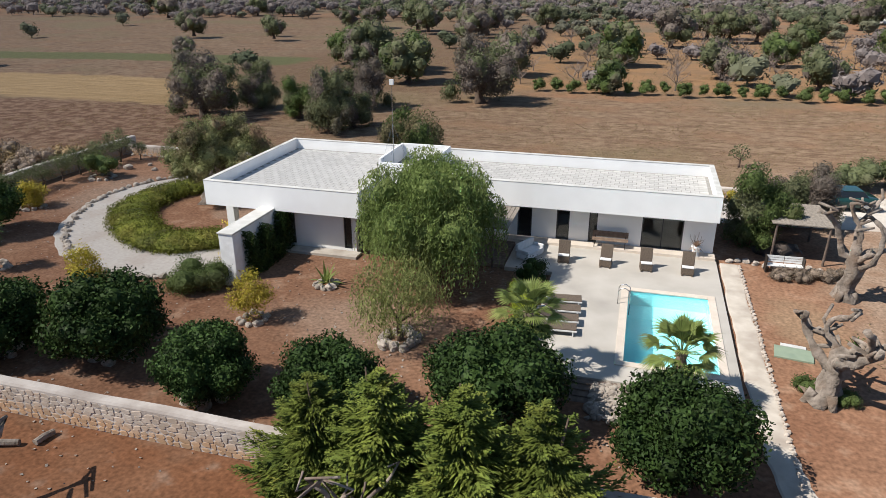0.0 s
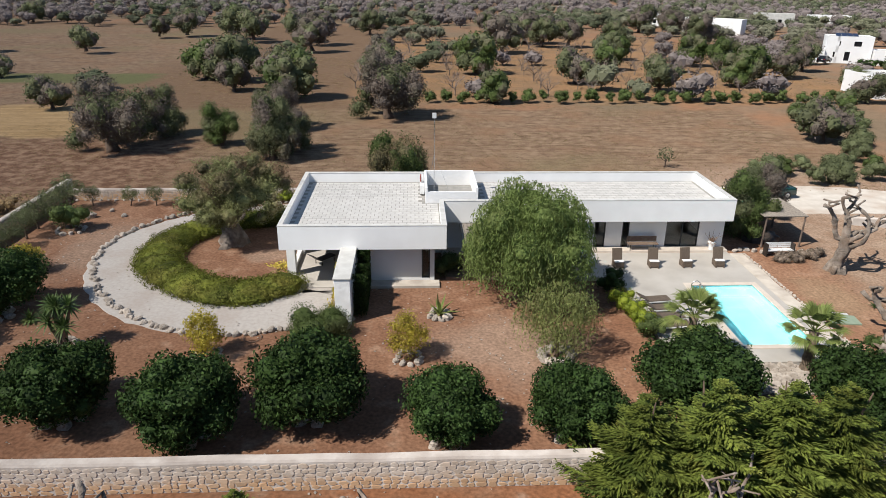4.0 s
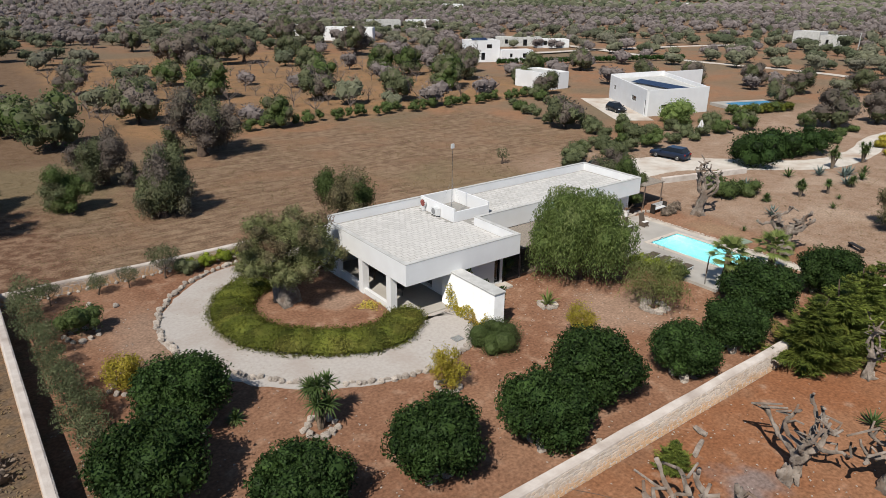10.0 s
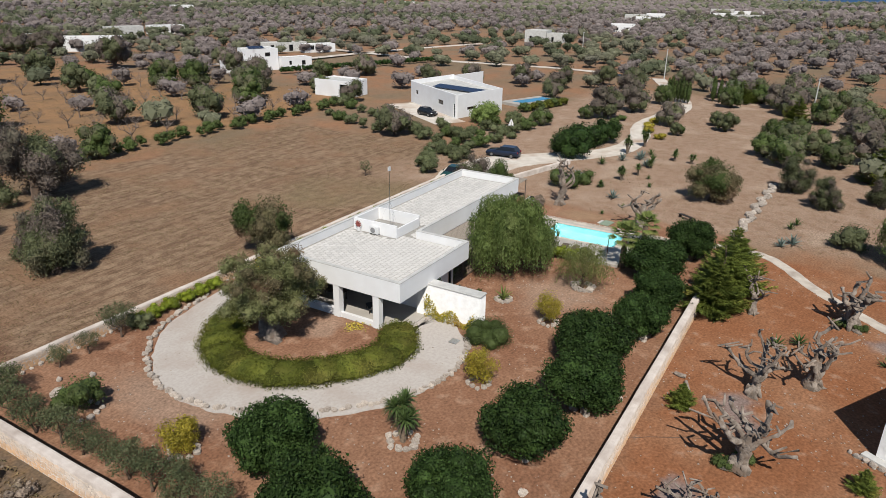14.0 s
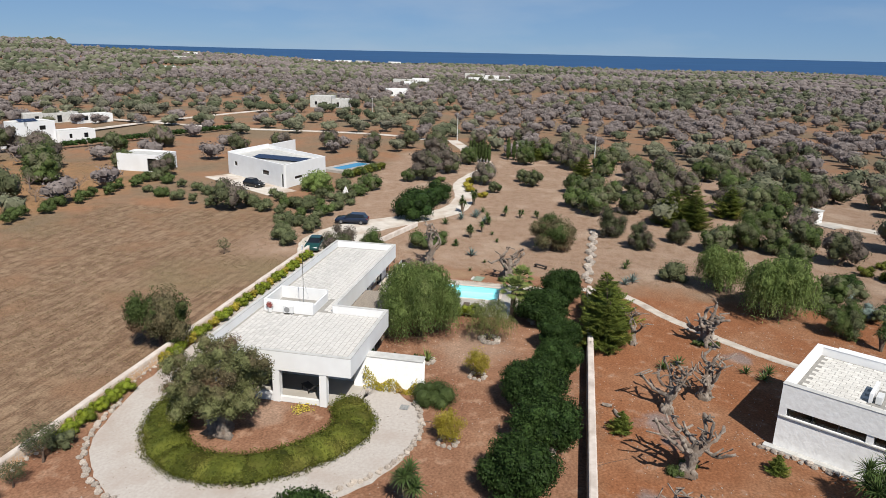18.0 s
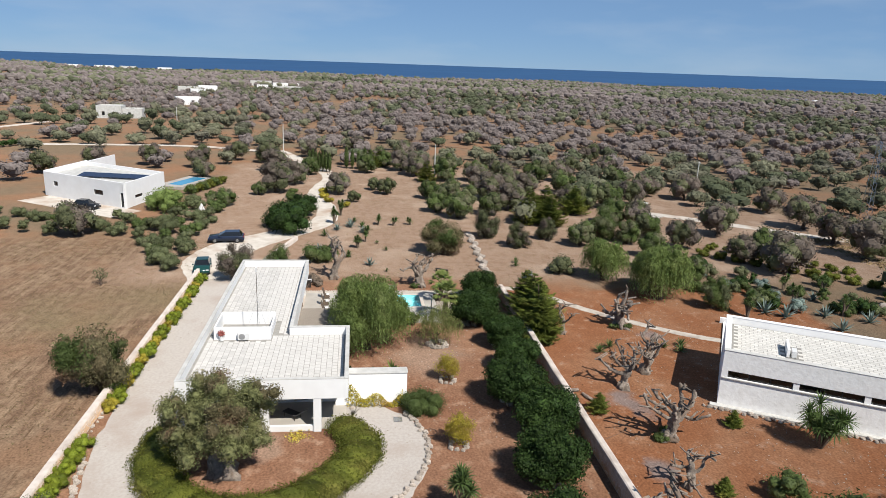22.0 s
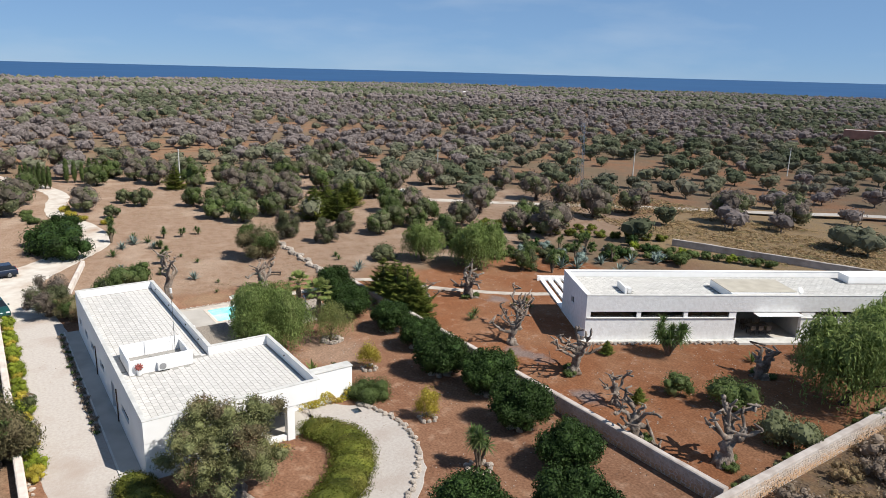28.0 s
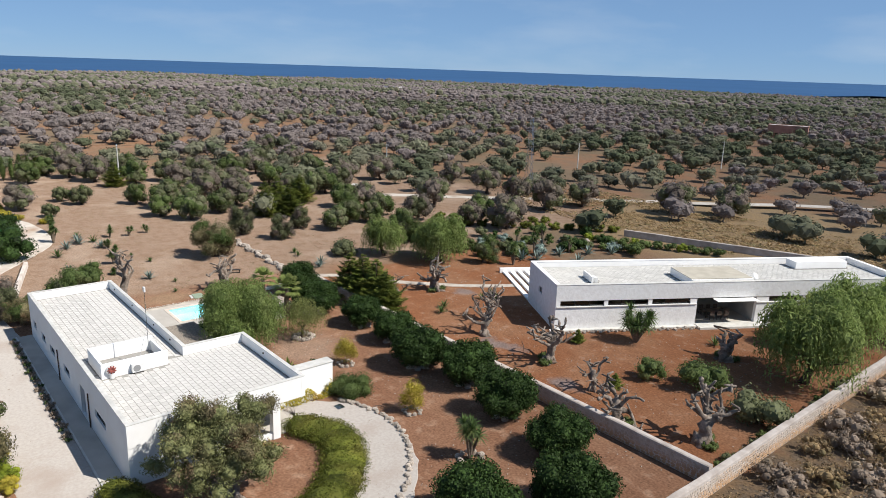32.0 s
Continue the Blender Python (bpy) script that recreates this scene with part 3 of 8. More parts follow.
def ribbon(name, ctrl, widths, z, material, label, category, per=10, kind="structure", thick=0.06, jag=0.12, seed=1):
    """A road or path along a curve, with uneven edges and a real thickness."""
    line = smooth_line(ctrl, per)
    rng = np.random.default_rng(seed)
    bm = bmesh.new()
    rows_ = []
    for i, p in enumerate(line):
        d = (line[min(i + 1, len(line) - 1)] - line[max(i - 1, 0)]).normalized()
        s = Vector((-d.y, d.x, 0))
        w = np.interp(i / (len(line) - 1), np.linspace(0, 1, len(widths)), widths) / 2
        a, c = w + rng.uniform(-jag, jag), w + rng.uniform(-jag, jag)
        rows_.append([bm.verts.new(q) for q in ((p + s * (a + 0.1)).to_tuple()[:2] + (z - thick,), (p + s * a).to_tuple()[:2] + (z,), (p - s * c).to_tuple()[:2] + (z,), (p - s * (c + 0.1)).to_tuple()[:2] + (z - thick,))])
    for a, c in zip(rows_, rows_[1:]):
        for k in range(3):
            bm.faces.new((a[k], a[k + 1], c[k + 1], c[k]))
    bmesh.ops.recalc_face_normals(bm, faces=bm.faces)
    return solid(name, bm, material, label, category, kind)


def rock_mesh(name, rng, r, material=None, flat=0.7):
    bm = bmesh.new()
    bmesh.ops.create_icosphere(bm, subdivisions=2, radius=1.0)
    off = Vector(rng.uniform(0, 50, 3))
    for v in bm.verts:
        k = r * (1 + 0.45 * noise.noise(v.co * 1.3 + off))
        v.co = Vector((v.co.x * k, v.co.y * k * 0.85, v.co.z * k * flat))
    return mesh_of(name, bm, material or M_ROCK)


def two_tone(me, other, share=0.0, size=0.55, seed=0.0, up=0.0):
    """Give clumps of a crown a second leaf material; up favours the higher ones."""
    me.materials.append(other)
    n_ = len(me.polygons)
    c = np.empty(n_ * 3, np.float32)
    me.polygons.foreach_get("center", c)
    c = c.reshape(-1, 3)
    top = c[:, 2].max()
    v = np.array([noise.noise(Vector(p) * size + Vector((seed, 0, 0))) for p in c.tolist()]) + up * (c[:, 2] / top - .5)
    me.polygons.foreach_set("material_index", (v > share).astype(np.int32))
    return me

# ---- ground, sea ----
def ground_z(x, y):
    """Flat round the houses, uneven further out, rising to a low ridge far to the north-east."""
    out = max(0, -47 - x, x - 110, -55 - y, y - 105) / 60
    z = min(1, out) * (1.2 * noise.noise(Vector((x / 90, y / 90, 0.5))) - 0.5) if out > 0 else 0.0
    d, az = math.hypot(x + 60, y - 35), math.degrees(math.atan2(y - 35, x + 60))
    if d > 650 and az > 20:
        z += min(1, (az - 20) / 20) * min(1, (d - 650) / 650) * max(0, 1 - max(0, d - 1290) / 250) * 24
    return z - 0.02


def ground_sheet():
    """One sheet to the shore: finer near the houses, gently uneven, flat under buildings and drives."""
    bm = bmesh.new()
    xs = sorted({*np.linspace(-2600, -300, 12).round(1), *np.linspace(-300, -80, 12).round(1), *np.linspace(-80, 140, 89).round(1), -1.2, 2.9, *np.linspace(140, 600, 20).round(1), *np.linspace(600, 2600, 10).round(1)})
    ys = sorted({*np.linspace(-2600, -300, 12).round(1), *np.linspace(-300, -70, 14).round(1), *np.linspace(-70, 130, 81).round(1), 25.8, 33.1, *np.linspace(130, 500, 18).round(1), *np.linspace(500, 2600, 11).round(1)})
    grid = []
    for y in ys:
        row = []
        for x in xs:
            row.append(bm.verts.new((x, y, ground_z(x, y))))
        grid.append(row)
    for a, c in zip(grid, grid[1:]):
        for k in range(len(xs) - 1):
            if not (-1.25 < xs[k] < 2.85 and 25.75 < a[k].co.y < 33.0):
                bm.faces.new((a[k], a[k + 1], c[k + 1], c[k]))
    return solid("ground", bm, M_EARTH, "red-brown dry earth of gardens, fields and olive groves", "ground", "structure", smooth=True)


ground_sheet()


def sea_sheet():
    """The sea beyond the shore, which lies to the east and south."""
    bm = bmesh.new()
    c = Vector((-60, 35, 0))
    rings = []
    for k, r in enumerate((1180, 1600, 2500, 4850)):
        ring = []
        for i in range(49):
            a = radians(-125 + 171 * i / 48)
            q = (r if r > 1200 else float(np.interp(math.degrees(a), (-60, -30, 5), (1500, 1430, 1180)))) + (r < 1200) * (90 * math.sin(i * 0.55) + 60 * math.sin(i * 1.4) + 260 * max(0.0, i / 48 - 0.72) * 3)
            ring.append(bm.verts.new((c.x + math.cos(a) * q, c.y + math.sin(a) * q, (0.9, 3.5, 8.5, 18.5)[k] + (k / 3) ** 2 * np.interp(math.degrees(a), (-75, -35, 0, 25), (17, 14, 0, -14)))))
        rings.append(ring)
    for a, b in zip(rings, rings[1:]):
        for i in range(48):
            bm.faces.new((a[i], b[i], b[i + 1], a[i + 1]))
    return solid("water", bm, M_SEA, "deep blue sea along the horizon", "sea", "structure")


sea_sheet()

# ---- villa ----
HX0, HXM, HX1 = -25.10, -15.53, 3.30
HY0, HYM, HY1 = 33.23, 37.70, 44.47
SOFFIT, DECK, TOP, PLINTH = 2.52, 3.30, 3.98, 0.24
villa = thing("house", pose(-12, 39, 0), "white flat-roofed single-storey villa with deep parapets", "house")
bpy.context.view_layer.update()
VILLA_IN = villa.matrix_world.inverted()


def vpart(name, bm, material, label="", parent=None, smooth=False):
    """A part of the villa given in world places."""
    bmesh.ops.transform(bm, matrix=VILLA_IN, verts=bm.verts)
    return part(name, bm, material, parent or villa, label, smooth)


roof = vpart("roof", box(HX0 + .26, HXM - .26, HY0 + .26, HY1 - .26, SOFFIT, DECK - .03), M_ROOFBED, "flat roof laid with pale stone tiles")
vpart("roof", box(HXM - .26, HX1 - .26, HYM + .26, HY1 - .26, SOFFIT + .003, DECK - .033), M_ROOFBED, "flat roof laid with pale stone tiles")
T = 0.26
for x0, x1, y0, y1 in ((HX0, HXM, HY0, HY0 + T), (HX0, HX0 + T, HY0 + T, HY1), (HX0 + T, HX1, HY1 - T, HY1), (HX1 - T, HX1, HYM, HY1 - T), (HXM, HX1 - T, HYM, HYM + T), (HXM - T, HXM, HY0 + T, HYM + T)):
    vpart("parapet", box(x0, x1, y0, y1, SOFFIT - .02, TOP - .05, 0.012), M_PLASTER)
    vpart("coping", box(x0 - .015, x1 + .015, y0 - .015, y1 + .015, TOP - .047, TOP, 0.012), M_COPING, "thin pale stone coping")


def wall_with_holes(axis, at, thick, a0, a1, z0, z1, holes, label="", material=None):
    """A wall along x or y built round its openings (a, b, z0, z1)."""
    def put(p, q, u, v):
        if q - p < 0.01 or v - u < 0.01:
            return
        bm = box(p, q, at, at + thick, u, v) if axis == "x" else box(at, at + thick, p, q, u, v)
        vpart("wall", bm, material or M_PLASTER, label)
    last = a0
    for p, q, u, v in sorted(holes):
        put(last, p, z0, z1)
        put(p, q, z0, u)
        put(p, q, v, z1)
        last = q
    put(last, a1, z0, z1)


def glazing(axis, at, a0, a1, z0, z1, leaves=1, name="window", bar=0.06, label="", open_x=0):
    """A dark-framed window or glass door set in an opening: frame, panes."""
    n_ = "window_frame" if name == "window" else "door_frame"
    bm = bmesh.new()

    def put(p, q, u, v, d=0.05):
        if axis == "x":
            add_box(bm, p, q, at - d, at + d, u, v)
        else:
            add_box(bm, at - d, at + d, p, q, u, v)
    put(a0, a1, z0, z0 + bar)
    put(a0, a1, z1 - bar, z1)
    for k in range(leaves + 1):
        c = a0 + (a1 - a0) * k / leaves
        lo = max(a0, c - bar / 2 if 0 < k < leaves else (c if k == 0 else c - bar))
        put(lo, lo + bar, z0 + bar, z1 - bar, 0.048)
    f = vpart(name, bm, M_DARKFRAME, label or "dark aluminium frame with clear glass")
    for k in range(leaves):
        p, q = a0 + (a1 - a0) * k / leaves + bar * .5, a0 + (a1 - a0) * (k + 1) / leaves - bar * .5
        g = bmesh.new()
        if axis == "x":
            add_box(g, p, q, at - .008, at + .008, z0 + bar, z1 - bar)
        else:
            add_box(g, at - .008, at + .008, p, q, z0 + bar, z1 - bar)
        pane = vpart("pane", g, M_GLASS, "", f)
        pane.visible_shadow = False
    return f


# terrace-side wall, its doors and windows
WY = 38.80
FRONT = [(-12.6, -10.4, PLINTH, 2.34), (-7.75, -6.9, PLINTH, 2.34), (-5.45, -4.70, PLINTH, 2.34), (-3.58, -3.10, PLINTH, 2.34), (-0.62, 1.62, PLINTH, 2.30)]
wall_with_holes("x", WY, .28, -16.2, HX1, 0, SOFFIT, FRONT)
glazing("x", WY + .12, -12.6, -10.4, PLINTH, 2.34, 2, "door", label="dark-framed glass sliding door")
glazing("x", WY + .12, -7.75, -6.9, PLINTH, 2.34, 1, "door", label="dark-framed glass door")
glazing("x", WY + .12, -5.45, -4.70, PLINTH, 2.34, 1, "door", label="dark-framed glass door")
glazing("x", WY + .12, -3.58, -3.10, PLINTH, 2.34, 1, "window", label="tall narrow dark-framed window")
glazing("x", WY + .12, -0.62, 1.62, PLINTH, 2.30, 2, "door", label="dark-framed glass sliding door")
# end wall, back wall with its small high windows, left wing walls
wall_with_holes("y", HX1 - .28, .28, WY + .28, HY1 - .28, 0, SOFFIT, [])
BACK = [(-20.4, -17.9, 1.5, 2.05), (-15.4, -14.1, 0.1, 2.25), (-11.0, -9.2, 1.4, 2.0), (-6.2, -4.6, 1.3, 1.95), (-2.8, -1.4, 1.3, 1.95), (.7, 1.9, 1.3, 1.95)]
wall_with_holes("x", HY1 - .28, .275, HX0 + .3, HX1, 0, SOFFIT, BACK)
for a, b_, u, v in BACK:
    if u > 1:
        glazing("x", HY1 - .16, a, b_, u, v, 2, "window", label="small high dark-framed window")
bm = bmesh.new()
add_box(bm, -15.35, -14.75, HY1 - .30, HY1 - .24, 0.1, 2.2, .01)
for k in range(5):
    add_box(bm, -15.28, -14.82, HY1 - .24, HY1 - .225, 0.25 + k * .39, 0.5 + k * .39)
vpart("door", bm, M_WOOD, "brown wooden back door standing ajar")
for px_ in (-16.5, -7.6):
    bm = bmesh.new()
    add_tube(bm, [(px_, HY1 + .06, 0.0), (px_, HY1 + .06, 2.5)], [.045, .045], 8)
    vpart("drainpipe", bm, surf("brown_pipe", (0.09, 0.05, 0.035), (0.07, 0.04, 0.03), 5, .6, 0), "dark brown rainwater pipe")
wall_with_holes("x", 34.22, .28, -20.65, -16.45, 0, SOFFIT, [(-20.62, -20.0, PLINTH, 2.34), (-16.95, -16.47, PLINTH, 2.34)])
glazing("x", 34.34, -20.62, -20.0, PLINTH, 2.34, 1, "door", label="dark-framed glass door")
glazing("x", 34.34, -16.95, -16.47, PLINTH, 2.34, 1, "window", label="dark-framed corner window")
wall_with_holes("y", -16.47, .28, 34.22, WY, 0, SOFFIT, [(34.55, 35.9, PLINTH, 2.34)])
glazing("y", -16.33, 34.55, 35.9, PLINTH, 2.34, 1, "window", label="dark-framed corner window")
wall_with_holes("y", -20.93, .28, 34.22, HY1 - .28, 0, SOFFIT, [(36.2, 37.2, PLINTH, 2.3)])
vpart("wall", box(HX0 + .04, HX0 + .36, 41.9, HY1 - .003, 0, SOFFIT - .021), M_PLASTER)
# carport pillars, low wall and floors
for y in (38.55, 35.05):
    vpart("pillar", box(HX0 + .04, HX0 + .54, y, y + .52, 0, SOFFIT - .021, .01), M_PLASTER, "square white pillar")
vpart("low_wall", box(HX0 + .14, HX0 + .40, 39.07, 41.9, 0, .62, .01), M_PLASTER)
vpart("low_wall", box(HX0 + .14, HX0 + .40, 35.57, 38.55, 0, .40, .01), M_PLASTER)
vpart("floor", box(-24.7, -20.93, 33.4, HY1 - .28, 0, .08), M_CONCRETE, "grey concrete carport floor")
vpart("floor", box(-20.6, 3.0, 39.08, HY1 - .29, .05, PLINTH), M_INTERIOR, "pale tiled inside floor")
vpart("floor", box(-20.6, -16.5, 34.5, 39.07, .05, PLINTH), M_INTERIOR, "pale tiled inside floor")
vpart("step", box(-20.6, -15.9, 33.35, 34.2, -.05, .13, .015), M_PAVE, "low stone step along the wall")
vpart("step", box(-15.6, HX1 + .1, 38.0, WY - .003, 0, PLINTH + .12, .015), M_POOLCOPE, "low stone step along the wall")
for x in (-9.3, -6.2, -2.9):
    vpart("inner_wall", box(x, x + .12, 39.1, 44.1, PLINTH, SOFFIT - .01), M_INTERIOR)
# thick garden wall running out from the carport
vpart("garden_wall", box(-21.55, -20.72, 28.98, 34.2, -.05, 2.56, .02), M_WHITESTONE, "thick rough white stone garden wall")
vpart("coping", box(-21.60, -20.67, 28.93, 34.0, 2.563, 2.66, .02), M_COPING, "grey stone coping")
# open-topped white enclosure on the roof
for x0, x1, y0, y1, z1 in ((-16.65, -16.5, 39.3, 43.6, 4.32), (-13.35, -13.2, 39.3, 43.6, 4.32), (-16.5, -13.35, 43.45, 43.6, 4.32), (-16.5, -13.35, 39.3, 39.45, 4.05)):
    vpart("enclosure_wall", box(x0, x1, y0, y1, DECK - .03, z1, .01), M_PLASTER, "white rendered roof enclosure")

# ---- terrace and pool ----
PX0, PX1, PY0, PY1 = -1.05, 2.72, 25.9, 32.95


def terrace():
    bm = bmesh.new()
    z0, z1 = -.3, .2
    for x0, x1, y0, y1 in ((-5.0, PX0 - .3, 24.35, 38.0), (PX1 + .3, 3.45, 24.35, 38.0), (PX0 - .3, PX1 + .3, 24.35, PY0 - .3), (PX0 - .3, PX1 + .3, PY1 + .3, 38.0), (-7.6, -5.0, 34.2, 38.0)):
        add_box(bm, x0, x1, y0, y1, z0, z1)
    return solid("terrace", bm, M_CONCRETE, "pale weathered concrete pool terrace", "terrace", "structure")


terrace()
pool = thing("swimming_pool", pose(0.8, 29.4, 0), "rectangular turquoise swimming pool with pale stone edging", "swimming pool")
bpy.context.view_layer.update()
PI = pool.matrix_world.inverted()
bm = bmesh.new()
for x0, x1, y0, y1, z0, z1 in ((PX0 - .25, PX1 + .25, PY0 - .25, PY1 + .25, -1.6, -1.4), (PX0 - .25, PX0, PY0, PY1, -1.4, .17), (PX1, PX1 + .25, PY0, PY1, -1.4, .17), (PX0 - .25, PX1 + .25, PY0 - .25, PY0, -1.4, .17), (PX0 - .25, PX1 + .25, PY1, PY1 + .25, -1.4, .17)):
    add_box(bm, x0, x1, y0, y1, z0, z1)
bmesh.ops.transform(bm, matrix=PI, verts=bm.verts)
part("basin", bm, M_POOLTILE, pool, "turquoise lined basin")
for x0, x1, y0, y1 in ((PX0 - .32, PX0 + .03, PY0 - .32, PY1 + .32), (PX1 - .03, PX1 + .32, PY0 - .32, PY1 + .32), (PX0 + .03, PX1 - .03, PY0 - .32, PY0 + .03), (PX0 + .03, PX1 - .03, PY1 - .03, PY1 + .32)):
    bm = box(x0, x1, y0, y1, .173, .235, .012)
    bmesh.ops.transform(bm, matrix=PI, verts=bm.verts)
    part("coping", bm, M_POOLCOPE, pool, "pale pinkish stone edging")
bm = box(PX0 + .001, PX1 - .001, PY0 + .001, PY1 - .001, -1.399, .09)
bmesh.ops.transform(bm, matrix=PI, verts=bm.verts)
water = part("water", bm, M_WATER, pool, "clear still water")
water.visible_shadow = False
bm = bmesh.new()
for y in (31.25, 31.75):
    add_tube(bm, [(-1.5, y, .2), (-1.5, y, .85), (-1.4, y, 1.0), (-1.2, y, 1.05), (-.98, y, .9), (-.93, y, .2), (-.93, y, -.8)], [.022] * 7, 8)
for k in range(3):
    add_tube(bm, [(-.93, 31.25, .0 - k * .28), (-.93, 31.75, .0 - k * .28)], [.02, .02], 6)
bmesh.ops.transform(bm, matrix=PI, verts=bm.verts)
part("ladder", bm, M_STEEL, pool, "bent steel pool ladder", True)

# ---- drives and paths ----
solid("pavement", box(HX0 - .1, HX1 + .2, HY1 + .002, 45.62, -.05, .05, .01), M_CONCRETE, "narrow grey concrete apron behind the villa", "pavement", "structure")
solid("kerb", box(HX0 - .1, HX1 + .2, 45.623, 45.74, -.05, .09, .012), M_COPING, "thin pale kerb along the apron", "kerb", "structure")
ribbon("road", [(13, 49.0), (6, 47.9), (-6, 47.75), (-17, 47.6), (-26, 47.3), (-32.0, 45.9), (-35.4, 42.6), (-36.4, 38.8), (-35.0, 34.6), (-32.0, 31.3), (-28.0, 29.9), (-24.6, 30.6), (-22.6, 32.6), (-22.6, 33.6)], [5.2, 4.6, 4.4, 4.3, 4.2, 4.0, 3.6, 3.4, 3.5, 3.6, 3.8, 3.9, 3.0, 2.6], 0.012, M_GRAVEL, "pale gravel drive looping round the front of the villa", "road", 10)
ribbon("road", [(9, 48.6), (16, 50.0), (23, 48.8), (30, 43.6), (38, 38.2), (48, 37.6), (59.5, 40.0), (70, 39.6), (78, 38.2), (86.5, 39.1), (94, 41.4), (101.5, 45), (112, 48.7), (125, 54)], [5.5, 7.5, 6.5, 5.0, 4.0, 3.2, 3.2, 3.2, 3.2, 3.2, 3.2, 3.2, 3.2, 3.2], 0.018, M_GRAVEL2, "pale unpaved track leading away between gardens", "road", 10, seed=4)
ribbon("path", [(4.15, 38.3), (4.15, 30), (4.2, 24), (4.5, 19.8), (5.6, 16.6), (4.4, 13.0), (-1.0, 9.0), (-5.0, 5.2), (-8.4, 1.2), (-10.5, -2.2)], [.85, .85, .85, .95, 1.0, 1.0, .95, .95, .9, .9], 0.02, M_PAVE, "narrow pale stone garden path", "path", 10, jag=.06, seed=6)

# ---- dry-stone boundary walls ----
def boundary_wall(name, a, b, height, thick, label):
    """Core of a stone boundary wall from a to b; its stones are laid later."""
    a, b = Vector((*a, 0)), Vector((*b, 0))
    d = (b - a).normalized()
    s = Vector((-d.y, d.x, 0))
    length = (b - a).length
    bm = bmesh.new()
    n_ = max(2, int(length / 0.8))
    rings = []
    for i in range(n_ + 1):
        p = a + d * length * i / n_
        h = height * (1 + 0.05 * noise.noise(Vector((p.x * .35, p.y * .35, 3))))
        w = thick / 2
        rings.append([bm.verts.new(p + s * k * w + Vector((0, 0, z))) for k, z in ((1, -.1), (.92, h - .06), (.6, h + .02 * noise.noise(p * 2)), (-.6, h), (-.92, h - .06), (-1, -.1))])
    for p, q in zip(rings, rings[1:]):
        for k in range(5):
            bm.faces.new((p[k], p[k + 1], q[k + 1], q[k]))
    bm.faces.new(rings[0])
    bm.faces.new(rings[-1][::-1])
    bmesh.ops.recalc_face_normals(bm, faces=bm.faces)
    return solid(name, bm, M_WALLTOP, label, "wall", "structure")


wall_south = boundary_wall("wall_south", (-45.3, 16.8), (3.2, 16.8), 1.25, .52, "weathered limestone boundary wall with a mortared top")
wall_west = boundary_wall("wall_west", (-45.6, 52.0), (-46.0, -30.0), 1.35, .5, "weathered limestone boundary wall with a mortared top")
wall_north = boundary_wall("wall_north", (-45.3, 50.7), (10.5, 50.7), .85, .5, "low dry-stone wall along the drive")

# ---- trees of the walled garden ----
CAROB = []
for k in range(3):
    r = np.random.default_rng(20 + k)
    CAROB.append((trunk_mesh("trunk", r, 2.4, .2, M_BARK, 5), crown("crown", r, make_blobs(r, 2.5, 3.35, .3, 36, .30, .9), 18000, .18, M_CAROB, .66, .5, .75, shell=(.74, 1.14))))
for i, (x, y, s) in enumerate(((-39.6, 30.9, .93), (-42.3, 26.2, 1.0), (-37.8, 22.0, .88), (-31.8, 21.0, .92), (-26.4, 19.7, .94), (-21.6, 20.9, 1.0), (-16.0, 19.3, .78), (-11.0, 19.4, .8), (-5.3, 21.1, 1.05), (.9, 19.6, .9))):
    tr, cr = CAROB[i % 3]
    tree("carob_tree", "dense round dark green carob tree with glossy leaves", "tree", tr, cr, x, y, i * 77, s, "row of carob trees", sz=s * (.86 if i == 8 else 1))

OLIVE = []
for k in range(4):
    r = np.random.default_rng(40 + k)
    m, m2 = ((M_OLIVE, M_OLIVEDRY), (M_OLIVE, M_OLIVEDRY), (M_SHRUB, M_OLIVE), (M_SHRUB, M_REDDISH))[k]
    bl_ = [(r.uniform(-.6, .6), r.uniform(-.6, .6), 1.9, 1.5, 1.5, 1.4)]
    for q in range(20):
        a, w, up = q * 2.39996 + r.uniform(-.5, .5), r.uniform(.35, 1.0), r.uniform(.04, .95)
        s = r.uniform(.4, 1.0) * (1.15 - .35 * w)
        bl_.append((math.cos(a) * 2.1 * w, math.sin(a) * 2.1 * w, .5 + 3.5 * up * (1.1 - .45 * w * w), s, s, s * r.uniform(.8, 1.1)))
    cr = crown("crown", r, bl_, 15000, .175, m, .64, .34, .65, shell=(.66, 1.16), floor=.15)
    OLIVE.append((trunk_mesh("trunk", r, 2.6, .3, M_BARK, 5, 1.8), two_tone(cr, m2, (.12, -.12, .1, .0)[k], .5, k * 9.0, .35)))
MID = []
for k in range(5):
    r = np.random.default_rng(60 + k)
    m, m2 = ((M_OLIVE, M_OLIVEDRY), (M_OLIVE, M_OLIVEDRY), (M_OLIVEDRY, M_OLIVE), (M_SHRUB, M_OLIVE), (M_OLIVE, M_SHRUB))[k]
    cr = crown("crown", r, make_blobs(r, 2.5, 4.0, .3, 16, .38, 1.0), 2000, .33, m, .76, .42, .6, shell=(.74, 1.14), floor=.3)
    MID.append((trunk_mesh("trunk", r, 2.2, .26, M_BARK, 4, 1.8, 6), two_tone(cr, m2, (.1, -.1, .1, .1, .1)[k], .5, k * 9.0, .3)))
OLABEL = ("spreading grey-green olive tree on dry soil", "half-withered purplish-brown olive tree on dry soil", "leafy green olive tree", "olive tree with browning foliage")

